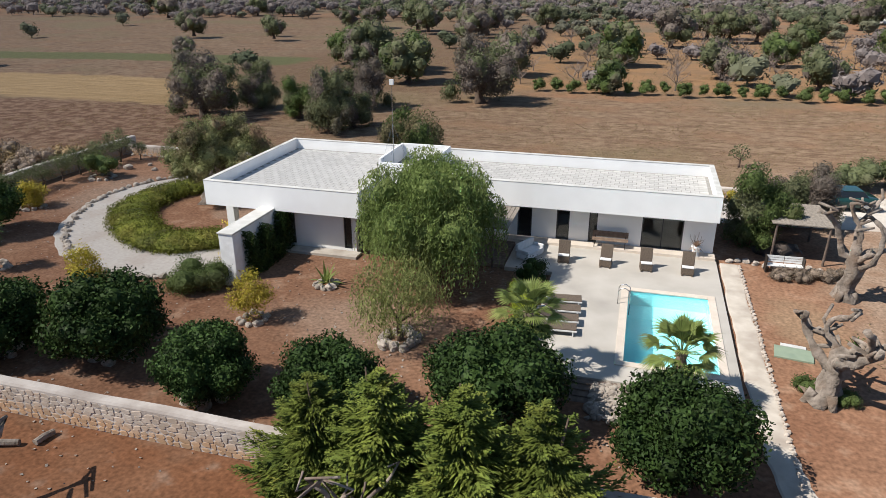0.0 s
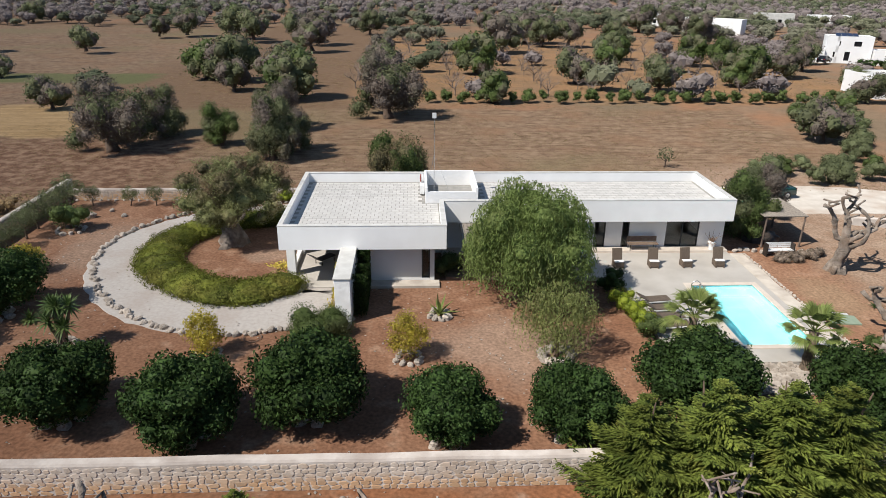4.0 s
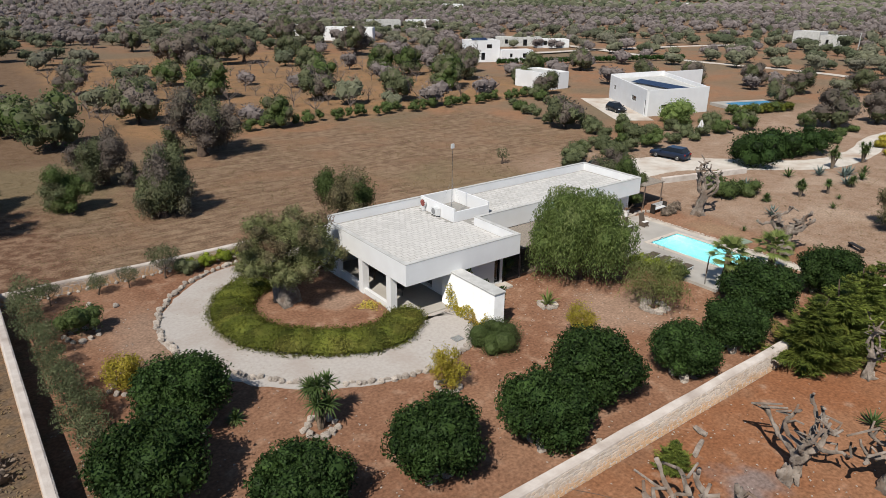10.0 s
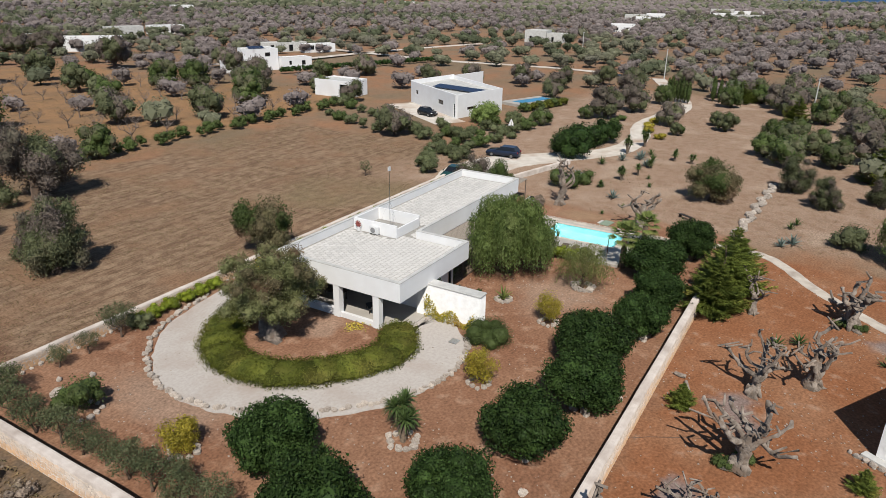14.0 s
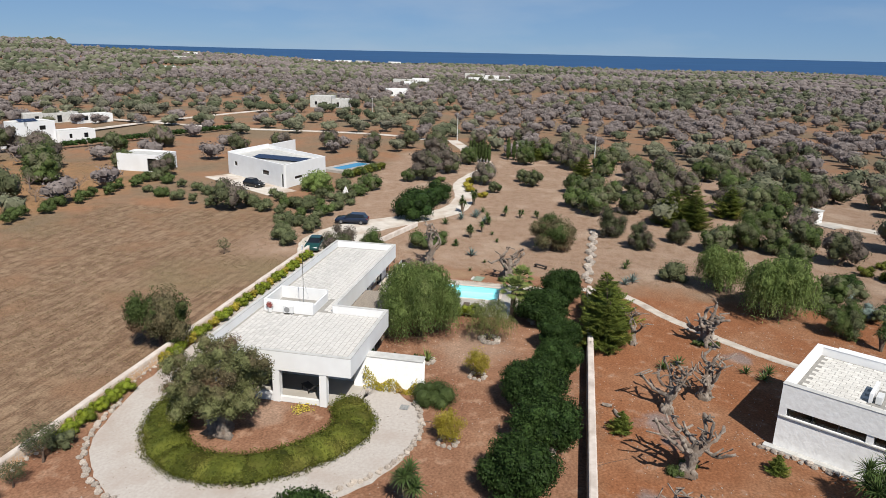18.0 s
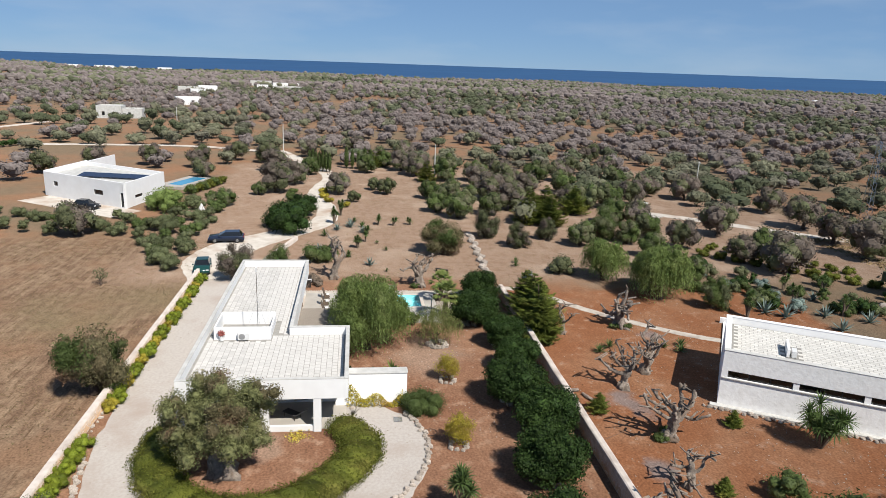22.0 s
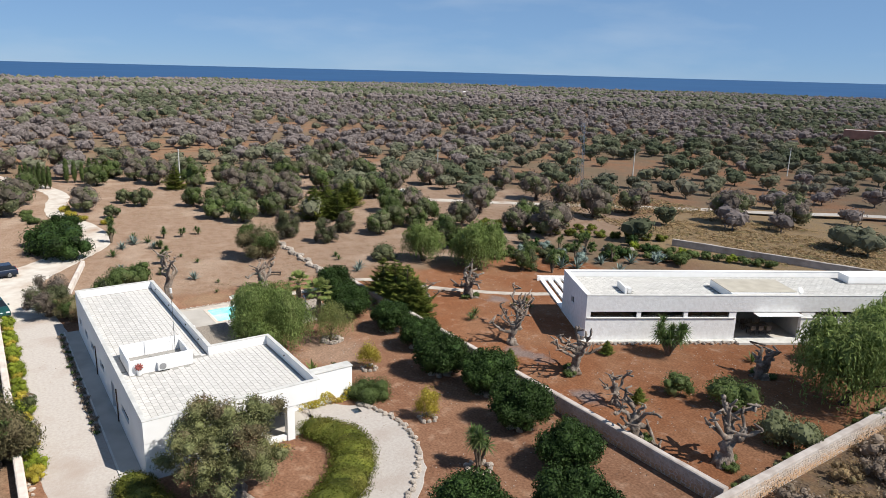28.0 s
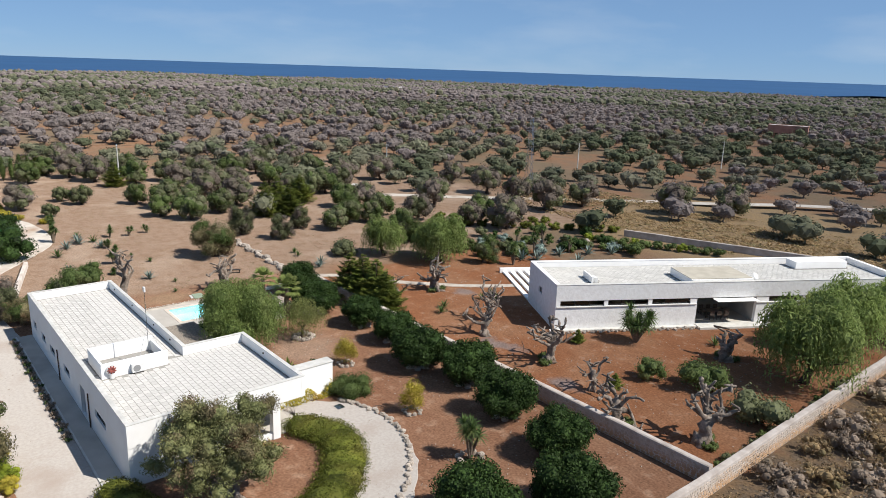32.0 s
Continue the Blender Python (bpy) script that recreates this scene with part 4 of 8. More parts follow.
# the old olive inside the drive loop: several lobes of foliage on one broad trunk
r = np.random.default_rng(77)
bl_ = []
for cx, cy, cz, rad in ((-.2, .2, 4.3, 1.7), (-2.0, -.6, 3.5, 1.3), (1.1, -3.0, 4.2, 1.25), (3.0, 1.7, 3.9, 1.3), (-.6, 3.0, 3.6, 1.35), (2.5, -.8, 3.1, 1.25), (-1.7, 1.7, 2.7, 1.25), (.3, -1.7, 2.7, 1.35), (1.2, 3.6, 2.7, 1.05), (-.9, -2.6, 2.6, 1.0), (1.5, 1.4, 4.6, 1.0), (3.4, -2.2, 2.6, .8)):
    for k in range(7):
        a, up, s = k * 2.39996 + cx, r.uniform(-.55, .75), rad * r.uniform(.36, .56)
        w = rad * math.sqrt(1 - up * up) * r.uniform(.5, .85)
        bl_.append((cx * .92 + math.cos(a) * w, cy * .74 + math.sin(a) * w, cz * 1.06 + up * rad, s, s, s * r.uniform(.85, 1.1)))
old = thing("olive_tree", pose(-29.75, 40.75, 0), "large old grey-green olive tree with a gnarled trunk", "tree", "olive trees")
bm = bmesh.new()
add_tube(bm, [(0, 0, -.1), (.05, 0, .4), (-.1, .1, 1.0), (-.15, .1, 1.6)], [1.05, .8, .62, .55], 14, rough=.55, flute=.12)
for a, ln in ((0.3, 3.4), (1.7, 3.0), (2.9, 3.0), (4.0, 2.8), (5.3, 3.4)):
    add_tube(bm, limb(r, (-.12, .1, 1.3), (math.cos(a), math.sin(a), .9), ln, 6, .22), [.36, .3, .25, .2, .15, .11, .07], 8, rough=.4)
part("trunk", bm, M_OLIVEBARK, old, "grey fissured trunk", True)
part("crown", two_tone(crown("crown", r, bl_, 32000, .17, M_OLDOLIVE, .62, .32, .7, shell=(.66, 1.25)), M_REDDISH, .3, .5), None, old)

OLIVES = (
    # x, y, scale, kind
    (-48.2, 66.8, 1.7, 1), (-45.2, 73.5, 1.25, 0), (-37.8, 69.2, .95, 2), (-33.0, 77.2, 1.35, 1), (-31.2, 63.2, 1.2, 0), (-30.2, 66.4, 1.05, 1), (-20.6, 84.0, 1.9, 1), (-18.6, 51.9, 1.12, 3), (5.9, 41.0, .85, 2), (9.2, 46.3, .92, 1), (7.0, 44.4, .7, 3), (20.0, 21.2, 1.25, 3), (23.7, 9.9, .8, 0), (29.3, 13.6, .95, 0),
    (28.3, 4.8, .75, 0), (-1.3, -5.9, .75, 2), (27.4, -3.2, 1.1, 2), (12.4, -4.7, .8, 2),
)
for i, (x, y, s, k) in enumerate(OLIVES):
    tr, cr = OLIVE[k]
    tree("olive_tree", OLABEL[k], "tree", tr, cr, x, y, i * 61, s, "olive trees", sz=s * (1.3 if i in (4, 7, 8) else 1.05))
MIDOLIVES = (
    (53.2, 16.3, 1.1, 4), (42.2, 15.9, 1, 4), (46.7, 19.1, 0.8, 3), (58.5, 19.2, 0.8, 3), (88.2, 30.3, 1, 3), (54.4, 33.1, 0.5, 4), (58.6, 7.4, 1.2, 1), (49.3, 5.3, 1.1, 1), (75.4, 0.3, 1.1, 0), (79.9, -7, 1.1, 4), (89.9, -17, 1.1, 0), (110.7, -29.6, 1.3, 0),
    (90.5, -26.9, 1.1, 0), (79.4, 6.8, 1.1, 4), (85.5, 19.2, 1.2, 1), (92.6, 22.2, 1.1, 1), (79.1, 13.4, 1.1, 3), (97.5, 25.7, 0.9, 3), (55.4, -19.3, 1.1, 1), (52.2, -13.9, 1.1, 4), (37.1, -13, 1, 0), (50.7, -9.4, 1.1, 4), (26.2, -7, 0.8, 3), (63, 47.8, 1.3, 1),
    (71.9, 45.3, 1.1, 1), (100.6, 54, 1.2, 0), (49.7, 54.7, 0.7, 4), (84.3, 42.6, 0.9, 3), (113.1, 44.7, 1, 1), (64.2, -26.1, 1.1, 0), (63.8, -0.9, 1, 1), (28.5, 70.6, 1.1, 0), (-64.8, 89, 1, 0), (23.2, -14, 1, 1), (31.1, -24, 1.2, 1), (16, -19.6, 0.9, 2),
    (11, -22.5, 1.25, 1), (8.2, -8.2, 0.7, 3), (24.9, 0.5, 0.85, 4), (18.5, -7.5, 0.8, 3), (38.8, -9.5, 1, 3), (54, -6.1, 0.9, 0), (29.9, -11.7, 0.9, 4), (36.5, -42.3, 1.3, 2), (49.2, -44, 1.1, 1), (26.4, -40.6, 1.2, 2), (18.2, -39.6, 1.3, 1),
    (16.6, -48.3, 1.2, 2), (20.2, -25.3, 0.9, 4), (3.4, -58.2, 1.3, 1), (-3.4, -66.3, 1.3, 0), (66.6, 29, 0.6, 4), (62.6, 26.9, 0.75, 4), (62, 36, 0.95, 1), (77, 64, 1, 0), (80, 96, 1.1, 0), (86, 88, 1.1, 1), (94, 79, 1.1, 1), (92, 68, 1.2, 0),
    (72, 122, 1.1, 4), (84, 118, 1.2, 0), (76, 160, 1.2, 0), (88, 51, 1.15, 1), (60, 50.5, 0.55, 4), (104, 62, 1.1, 0), (100, 28, 1.1, 0), (118, 33, 1.2, 1), (110, 20, 1.2, 0), (90, 12, 1.1, 4), (70, 8, 1.1, 1), (60, 4, 1.1, 0),
    (80, 1, 1.1, 1), (66, -9, 1.1, 4), (72, -22, 1.2, 4), (61, -33, 1.2, 1), (81, -13, 1.1, 0), (52, 13, 0.9, 4), (45, 10, 0.9, 4), (-34.6, 97.5, 1.65, 4), (-37.5, 107.6, 1.3, 4), (-52.4, 117, 1.5, 4), (-47.8, 114, 1.8, 0), (-45, 104.6, 1.1, 1),
    (-40.1, 112, 1.4, 0), (-21.8, 108.5, 1.5, 0), (-24, 144, 1.2, 1), (-6, 124.8, 1.7, 3), (-6.3, 145.7, 1.15, 4), (12.7, 187, 1.9, 2), (18, 188.8, 1.6, 2), (6, 188, 1.5, 1), (23, 180, 1.6, 2), (-5.9, 95, 1.05, 3), (10, 113.5, 1.35, 0), (21.8, 105.4, 1.35, 0),
    (33.5, 176, 1.5, 0), (58.6, 183.5, 1.8, 1), (5.6, 222, 1.4, 1), (26.9, 150, 1.4, 4), (40, 114, 1.5, 3), (36.5, 111, 1.3, 3), (39.3, 139, 1.45, 3), (44, 134, 1.4, 3), (65.7, 145, 1.25, 1), (49.5, 95.5, 1, 0), (58.9, 131.2, 1.3, 1), (56, 226, 1.8, 0),
    (66, 224, 1.6, 1), (-41.7, 182.3, 1.75, 1), (-47.7, 190, 1.7, 0), (-60.2, 190, 1.8, 0), (-30.2, 212, 1.6, 0), (20, 131, 1.3, 4), (50, 121, 1.3, 0), (55, 108, 0.9, 4), (-174.1, 229.9, 2, 0), (-115.8, 161.8, 1.48, 0), (-87.4, 118.4, 0.9, 1), (-91.5, 160.3, 1.31, 0),
    (-147.7, 249, 1.61, 0), (-88.7, 200.3, 1.12, 1), (-82.7, 205.9, 1.64, 0), (-65.9, 198.4, 2, 4), (-41.1, 163.9, 1.68, 1), (-242.7, 308.3, 2, 0), (3.7, 162.9, 1.86, 1), (15.8, 178.9, 1.62, 0), (64, 248.1, 1.81, 0), (69.3, 236.6, 1.72, 0),
)
for i, (x, y, s, k) in enumerate(MIDOLIVES):
    tr, cr = MID[k]
    tree("olive_tree", (OLABEL[0], OLABEL[1], OLABEL[1], OLABEL[2], OLABEL[0])[k], "tree", tr, cr, x, y, i * 47, s, "olive trees")


# ---- weeping pepper trees ----
def weeping(name, rng, radius, height, strands, material, leaf=.2, low=.9, core=.5):
    """A crown of hanging strands over lumps of foliage."""
    blobs = [(0, 0, height * .64, radius * .5, radius * .5, height * .27)]
    for i in range(16):
        a = i * 2.4 + rng.uniform(-.3, .3)
        u = rng.uniform(.0, 1.0)
        k = radius * (.86 - .5 * u) * rng.uniform(.85, 1.1)
        q = radius * rng.uniform(.20, .34)
        blobs.append((math.cos(a) * k, math.sin(a) * k, height * (.46 + .44 * u), q, q, q * .95))
    at, d = crown_points(rng, blobs, strands, (.8, 1.05))
    at = at[at[:, 2] > height * .35]
    quads, outs = [], []
    for p, o in zip(at, d):
        n_ = rng.integers(6, 12)
        ln = min(p[2] - low * rng.uniform(.3, 1.3), rng.uniform(.9, 2.6))
        if ln < .2:
            continue
        t = np.linspace(0, 1, n_)
        sway = np.array([o[0], o[1], 0]) * .35 + rng.normal(0, .08, 3)
        line = p + np.outer(np.sqrt(t), sway) + np.outer(t, [0, 0, -ln])
        quads.append(line + rng.normal(0, .05, line.shape))
        outs.append(np.tile(np.array([o[0], o[1], .25]), (n_, 1)))
    P_, O_ = np.concatenate(quads), np.concatenate(outs)
    me = quads_mesh(name, leaf_quads(rng, P_, O_, leaf, .27, .55, 2.6), material)
    top, td = crown_points(rng, blobs, strands * 3, (.85, 1.08))
    me2 = quads_mesh(name, leaf_quads(rng, top, td, leaf, .28, .7, 1.8), material)
    me = join_meshes(name, me, me2)
    return join_meshes(name, core_mesh(name, blobs, material, core), me) if core else me


r = np.random.default_rng(5)
tree("pepper_tree", "tall weeping green pepper tree beside the terrace", "tree", trunk_mesh("trunk", r, 4.2, .26, M_BARK, 5), weeping("crown", r, 3.85, 6.6, 4600, M_PEPPER, .21), -11.05, 31.75)
tree("pepper_tree", "small pale olive-green weeping pepper tree ringed with rocks", "tree", trunk_mesh("trunk", r, 2.4, .12, M_BARK, 4), weeping("crown", r, 2.2, 3.6, 900, M_PEPPER2, .15, 1.7, 0), -10.5, 25.5)
PEP = (trunk_mesh("trunk", r, 3.0, .22, M_BARK, 5), weeping("crown", r, 2.8, 5.0, 1500, M_PEPPER, .25))
for x, y, s in ((8.6, 3.0, 1.0), (1.6, -1.2, 1.25), (4.4, -1.6, .95)):
    tree("pepper_tree", "broad weeping green pepper tree", "tree", *PEP, x, y, x * 40, s, "pepper trees")
for x, y, s in ((-42.6, -3.2, 1.5), (-41.4, -13.0, 1.35), (-44.0, -21.0, 1.3)):
    tree("pepper_tree", "broad weeping green pepper tree by the boundary wall", "tree", *PEP, x, y, x * 40, s, "pepper trees")


# ---- conifers ----
def conifer_crown(rng, height, radius, tiers, material):
    """Whorls of boughs, each a flat feathery spray of needled twigs with a lifted tip."""
    Q = []
    for t in range(tiers):
        f_ = t / (tiers - 1)
        z = height * (.08 + .86 * f_) + rng.uniform(-.08, .08)
        reach = radius * (1 - f_) ** .8 * (1.0 if f_ > .12 else .85) + .15
        boughs = int(8 - 3 * f_)
        for b in range(boughs):
            a = b * 2 * math.pi / boughs + t * 1.1 + rng.uniform(-.35, .35)
            L_ = reach * rng.uniform(.65, 1.2)
            zz = z + rng.uniform(-.1, .1)
            n_ = int(12 + 23 * L_ / radius)
            for k in range(n_):
                s_ = (k + .6) / n_
                p = np.array([math.cos(a) * s_ * L_, math.sin(a) * s_ * L_, zz + L_ * (-.24 * s_ + .36 * s_ ** 3)])
                for side in (-1, 1):
                    w = a + side * rng.uniform(.5, 1.0) * (1 - .5 * s_)
                    tl = L_ * .42 * (1.15 - s_) * rng.uniform(.7, 1.2) + .1
                    e = np.array([math.cos(w), math.sin(w), rng.uniform(-.15, .3)])
                    c = np.array([-math.sin(w), math.cos(w), rng.uniform(-.5, .5)])
                    for g in range(3):
                        q = p + e * tl * g / 3 + rng.normal(0, .02, 3)
                        h = tl * .5
                        wd = c * .042 * (1 - .2 * g)
                        m_ = q + e * h * .5 + np.array([0, 0, .02])
                        Q.append((q, m_ + wd, q + e * h, m_ - wd))
    return quads_mesh("crown", np.array(Q), material)


def conifer_trunk(rng, height, r0):
    bm = bmesh.new()
    add_tube(bm, limb(rng, (0, 0, -.05), (0, 0, 1), height * .95, 6, .04), [r0 * (1 - .14 * k) for k in range(7)], 7)
    return mesh_of("trunk", bm, M_BARK, True)


CON = []
for k in range(2):
    r = np.random.default_rng(80 + k)
    CON.append((conifer_trunk(r, 4.4, .12), conifer_crown(r, 4.4, 2.3, 17, M_CONIFER)))
for i, (x, y, s) in enumerate(((-9.6, 15.7, 1.05), (-7.4, 15.3, 1.2), (-5.0, 15.2, 1.2), (-2.9, 15.5, 1.12))):
    tree("conifer", "bushy yellow-green conifer against the stone wall", "tree", *CON[i % 2], x, y, i * 100, s, "conifers by the wall")
for i, (x, y, s) in enumerate(((41.3, 3.9, 1.25), (43.5, .7, 1.3), (46.4, -5.3, 1.2), (38.6, 5.2, 1.1), (37.2, 1.6, 1.2), (95.3, 29.5, 1.1), (98.0, 27.0, 1.0), (78.0, 17.6, 1.1))):
    tree("conifer", "dark green conifer among olive trees", "tree", *CON[i % 2], x, y, i * 70, s, "conifers in the grove")
for x, y, s in ((-23.35, 14.8, .38), (-26.0, 5.6, .32), (-33.8, 10.6, .3)):
    tree("conifer_sapling", "small green conifer sapling in red soil", "sapling", *CON[0], x, y, x * 30, s, "saplings")
r = np.random.default_rng(90)
CYP = (conifer_trunk(r, 4.0, .1), crown("crown", r, [(0, 0, 2.3, .52, .52, 2.2), (0, 0, 3.9, .3, .3, .9)], 900, .3, M_SHRUB, .8, .3, .5))
for i in range(12):
    x, y = (89.8 - .28 * i, 43.2 - .75 * i) if i < 7 else (94.6 - .5 * (i - 7), 35.0 - 1.4 * (i - 7))
    tree("cypress", "slim dark green cypress in a row along the track", "tree", *CYP, x, y, i * 50, 1.0 + .1 * math.sin(i * 2), "row of cypresses")


# ---- palms, yuccas, agaves ----
def fan_palm(x, y, height, rng, fronds=26, size=1.35):
    t = thing("palm_tree", pose(x, y, .0, 0, 0, rng.uniform(0, 360)), "fan palm with yellow-green leaves by the pool terrace", "palm tree", "fan palms")
    bm = bmesh.new()
    n_ = 9
    add_tube(bm, [(0, 0, height * k / n_) for k in range(n_ + 1)], [.26 + .05 * (k % 2) - .008 * k for k in range(n_ + 1)], 10, rough=.2)
    part("trunk", bm, M_PALMBARK, t, "fibrous brown trunk", True)
    for i in range(fronds):
        a = i * 2.39996
        up = 1.25 - 1.75 * i / fronds
        d = Vector((math.cos(a) * math.cos(up), math.sin(a) * math.cos(up), math.sin(up)))
        side = Vector((-math.sin(a), math.cos(a), 0))
        hub = Vector((0, 0, height)) + d * size * rng.uniform(.5, .68)
        bm = bmesh.new()
        add_tube(bm, [Vector((0, 0, height - .05)), hub], [.025, .012], 5)
        nr = d.cross(side)
        blades = 21
        for b in range(blades):
            w = (b / (blades - 1) - .5) * 2.5
            e = (d * math.cos(w) + side * math.sin(w)).normalized()
            ln = size * .66 * (1 - .22 * abs(w)) * rng.uniform(.85, 1.08)
            mid = hub + e * ln * .55 + nr * .05
            tip = hub + e * ln + Vector((0, 0, -.16 * ln))
            wd = e.cross(nr).normalized() * .038
            v = [bm.verts.new(p) for p in (hub, mid + wd, tip, mid - wd)]
            bm.faces.new(v)
        part("frond", bm, M_PALM, t)
    return t


fan_palm(-4.7, 24.0, 2.9, np.random.default_rng(3))
fan_palm(.95, 23.75, 2.2, np.random.default_rng(4), 24)


def rosette_mesh(rng, count, length, width, lift=.2, material=None, droop=.25, z=0.0, name="leaves"):
    """Sword leaves round a point."""
    V = []
    for i in range(count):
        a = i * 2.39996
        up = lift + (1.45 - lift) * (1 - (i + .5) / count) + rng.normal(0, .08)
        L_ = length * rng.uniform(.8, 1.15)
        d = np.array([math.cos(a) * math.cos(up), math.sin(a) * math.cos(up), math.sin(up)])
        s = np.array([-math.sin(a), math.cos(a), 0]) * width / 2
        b0, m0, t0 = np.array([0, 0, z]), d * L_ * .5 + [0, 0, z], d * L_ + [0, 0, z - droop * L_ * math.cos(up)]
        V.append(np.stack([b0 + s * .5, m0 + s, m0 - s, b0 - s * .5]))
        V.append(np.stack([m0 + s, t0 + s * .05, t0 - s * .05, m0 - s]))
    return quads_mesh(name, np.array(V), material)


def yucca(x, y, heads, label, rng, tall=1.3, spread=.5, leaf=.65, group="yuccas"):
    t = thing("yucca", pose(x, y, 0, 0, 0, rng.uniform(0, 360)), label, "yucca", group)
    for h in range(heads):
        a = h * 2.4
        top = Vector((math.cos(a) * spread * (h > 0) * rng.uniform(.5, 1.1), math.sin(a) * spread * (h > 0) * rng.uniform(.5, 1.1), tall * rng.uniform(.55, 1.05)))
        bm = bmesh.new()
        add_tube(bm, [(0, 0, -.05), top * .5 + Vector((0, 0, .05)), top], [.13, .1, .09], 7, rough=.2)
        part("stem", bm, M_PALMBARK, t)
        ob = part("leaves", rosette_mesh(rng, 60, leaf, .085, -.6, M_YUCCA, .2), None, t)
        ob.location = top
    return t


yucca(-34.5, 26.7, 6, "many-headed green yucca in a ring of pale rocks", np.random.default_rng(1), 2.3, .6, .75)
yucca(-29.1, .9, 15, "large many-headed green yucca beside the white house", np.random.default_rng(2), 2.9, 1.25, 1.0)
for i, (x, y, h, tl) in enumerate(((-37.6, 29.6, 1, .3), (22.8, 32.5, 4, 1.7), (36.7, 29.3, 3, 1.2), (36.3, 27.0, 2, .9), (36.9, 24.3, 2, 1.0), (37.3, 36.1, 6, 2.2), (43.2, 35.2, 6, 2.2), (-4.1, -8.4, 6, 2.6), (-1.2, -15.5, 4, 2.4), (-4.2, -19.4, 4, 2.4), (4.6, -18.1, 3, 1.6), (3.5, -22.4, 4, 2.0), (18.6, 33.7, 2, .6), (26.3, 31.4, 2, 1.2), (31.0, 31.0, 3, .9))):
    yucca(x, y, h, "green yucca on a bare stem in dry soil", np.random.default_rng(100 + i), tl, .45, .6)


def blade_mesh(material, length, width):
    V = np.array([[(0, width * .35, 0), (length * .5, width / 2, .02), (length * .5, -width / 2, .02), (0, -width * .35, 0)], [(length * .5, width / 2, .02), (length, .004, -.02), (length, -.004, -.02), (length * .5, -width / 2, .02)]])
    return quads_mesh("leaf", V, material)


BLADES = (blade_mesh(M_AGAVE, .95, .15), blade_mesh(M_YUCCA, .85, .11))


def agave(x, y, s, green=False):
    t = thing("agave", pose(x, y, .02, 0, 0, x * 90) @ Matrix.Diagonal((s, s, s, 1)), "green spiky agave in dry soil" if green else "blue-grey agave rosette in dry soil", "agave", "agaves")
    n_ = 20
    for k in range(n_):
        ob = part("leaf", BLADES[int(green)], None, t)
        ob.matrix_local = pose(0, 0, 0, 0, -(8 + 72 * (1 - (k + .5) / n_) + 6 * math.sin(k * 5)), k * 137.5)
    return t


for x, y, s, g in ((36, 33.6, 1.3, 0), (35, 31.8, 1.4, 1), (31.4, 31.8, 1.2, 0), (29.4, 37.2, 1.4, 1), (21.4, 37.6, 1.2, 0), (14.6, 31.0, 1.2, 0), (21.6, 28.7, .8, 1), (25.3, 29.8, .7, 1), (9.6, 11.9, 1.2, 0), (8.4, 12.8, 1.0, 0), (-4.3, -17.2, 1.4, 0), (-8.4, -16.2, 1.5, 0), (-3.0, -11.1, 1.7, 0), (-4.4, -12.6, 1.6, 0), (-6.2, -21.0, 1.5, 0), (-8.0, -24.0, 1.4, 0), (1.0, -19.5, 1.2, 0), (-1.0, -24.5, 1.3, 1), (14.3, 12.5, 1.0, 1), (16.0, 12.1, 1.0, 1), (34.8, 33.6, 1.3, 0), (18.5, 36.5, 1.2, 1), (-34.0, -4.5, 1.2, 1), (-11.8, 4.4, .9, 1), (12.0, 29.0, .6, 1), (33.0, 35.5, 1.3, 0), (38.5, 33.0, 1.2, 1), (8.5, 30.2, .6, 1), (-11.0, 15.2, .8, 1)):
    agave(x, y, s, bool(g))
for x, y in ((-12.7, 10.9), (-11.5, 2.6), (-12.9, 3.3), (-11.6, 9.6)):
    t = thing("cycad", pose(x, y, .05, 0, 0, x * 70), "dark green cycad with arching fronds on red soil", "cycad", "cycads")
    for k in range(26):
        part("frond", BLADES[1], None, t).matrix_local = pose(0, 0, .05, 0, -(4 + 66 * (1 - (k + .5) / 26)), k * 137.5)
ob = new("palm_sapling", rosette_mesh(np.random.default_rng(35), 16, 1.15, .16, .35, M_PALM, .2))
ob.matrix_world = pose(-16.05, 29.8, .1)
tagged(ob, "young palm sapling ringed with pale rocks", "palm sapling")


# ---- shrubs and hedges ----
SHRUBS = {}


def shrub(x, y, radius, height, material, label, name="shrub", group="", leaf=.12, count=1350, rot=0, core=.68, shell=(.72, 1.14)):
    key = (material.name, round(height / radius, 1), name, core)
    if key not in SHRUBS:
        r_ = np.random.default_rng(len(SHRUBS) + 200)
        SHRUBS[key] = crown("shrub", r_, make_blobs(r_, 1.0, height / radius, .02, 9, .42, .9), count, leaf, material, core, .45, .55, shell=shell, floor=.02)
    ob = new(name, SHRUBS[key])
    ob.matrix_world = pose(x, y, 0, 0, 0, rot or (x * 53 + y * 31)) @ Matrix.Diagonal((radius, radius, radius, 1))
    return tagged(ob, label, "shrub", group)


shrub(-41.8, 43.5, 1.35, 2.2, M_SHRUB, "spiky dark green shrub ringed with rocks")
for x, y, rr, hh in ((-41.1, 35.9, .95, 1.75), (-17.7, 25.4, .82, 2.3), (-27.4, 25.9, .85, 2.3)):
    shrub(x, y, rr * 1.1, hh * 1.1, M_GOLD, "golden-yellow leafy shrub ringed with pale rocks", group="golden shrubs", leaf=.13, count=4200, core=0, shell=(.3, 1.25))
shrub(-22.5, 27.9, 1.7, .95, M_SHRUB, "low rounded clipped green shrub", leaf=.055, count=9000)
shrub(-15.3, 35.3, .95, 1.5, M_SHRUB, "rounded green shrub by the house step", leaf=.12)
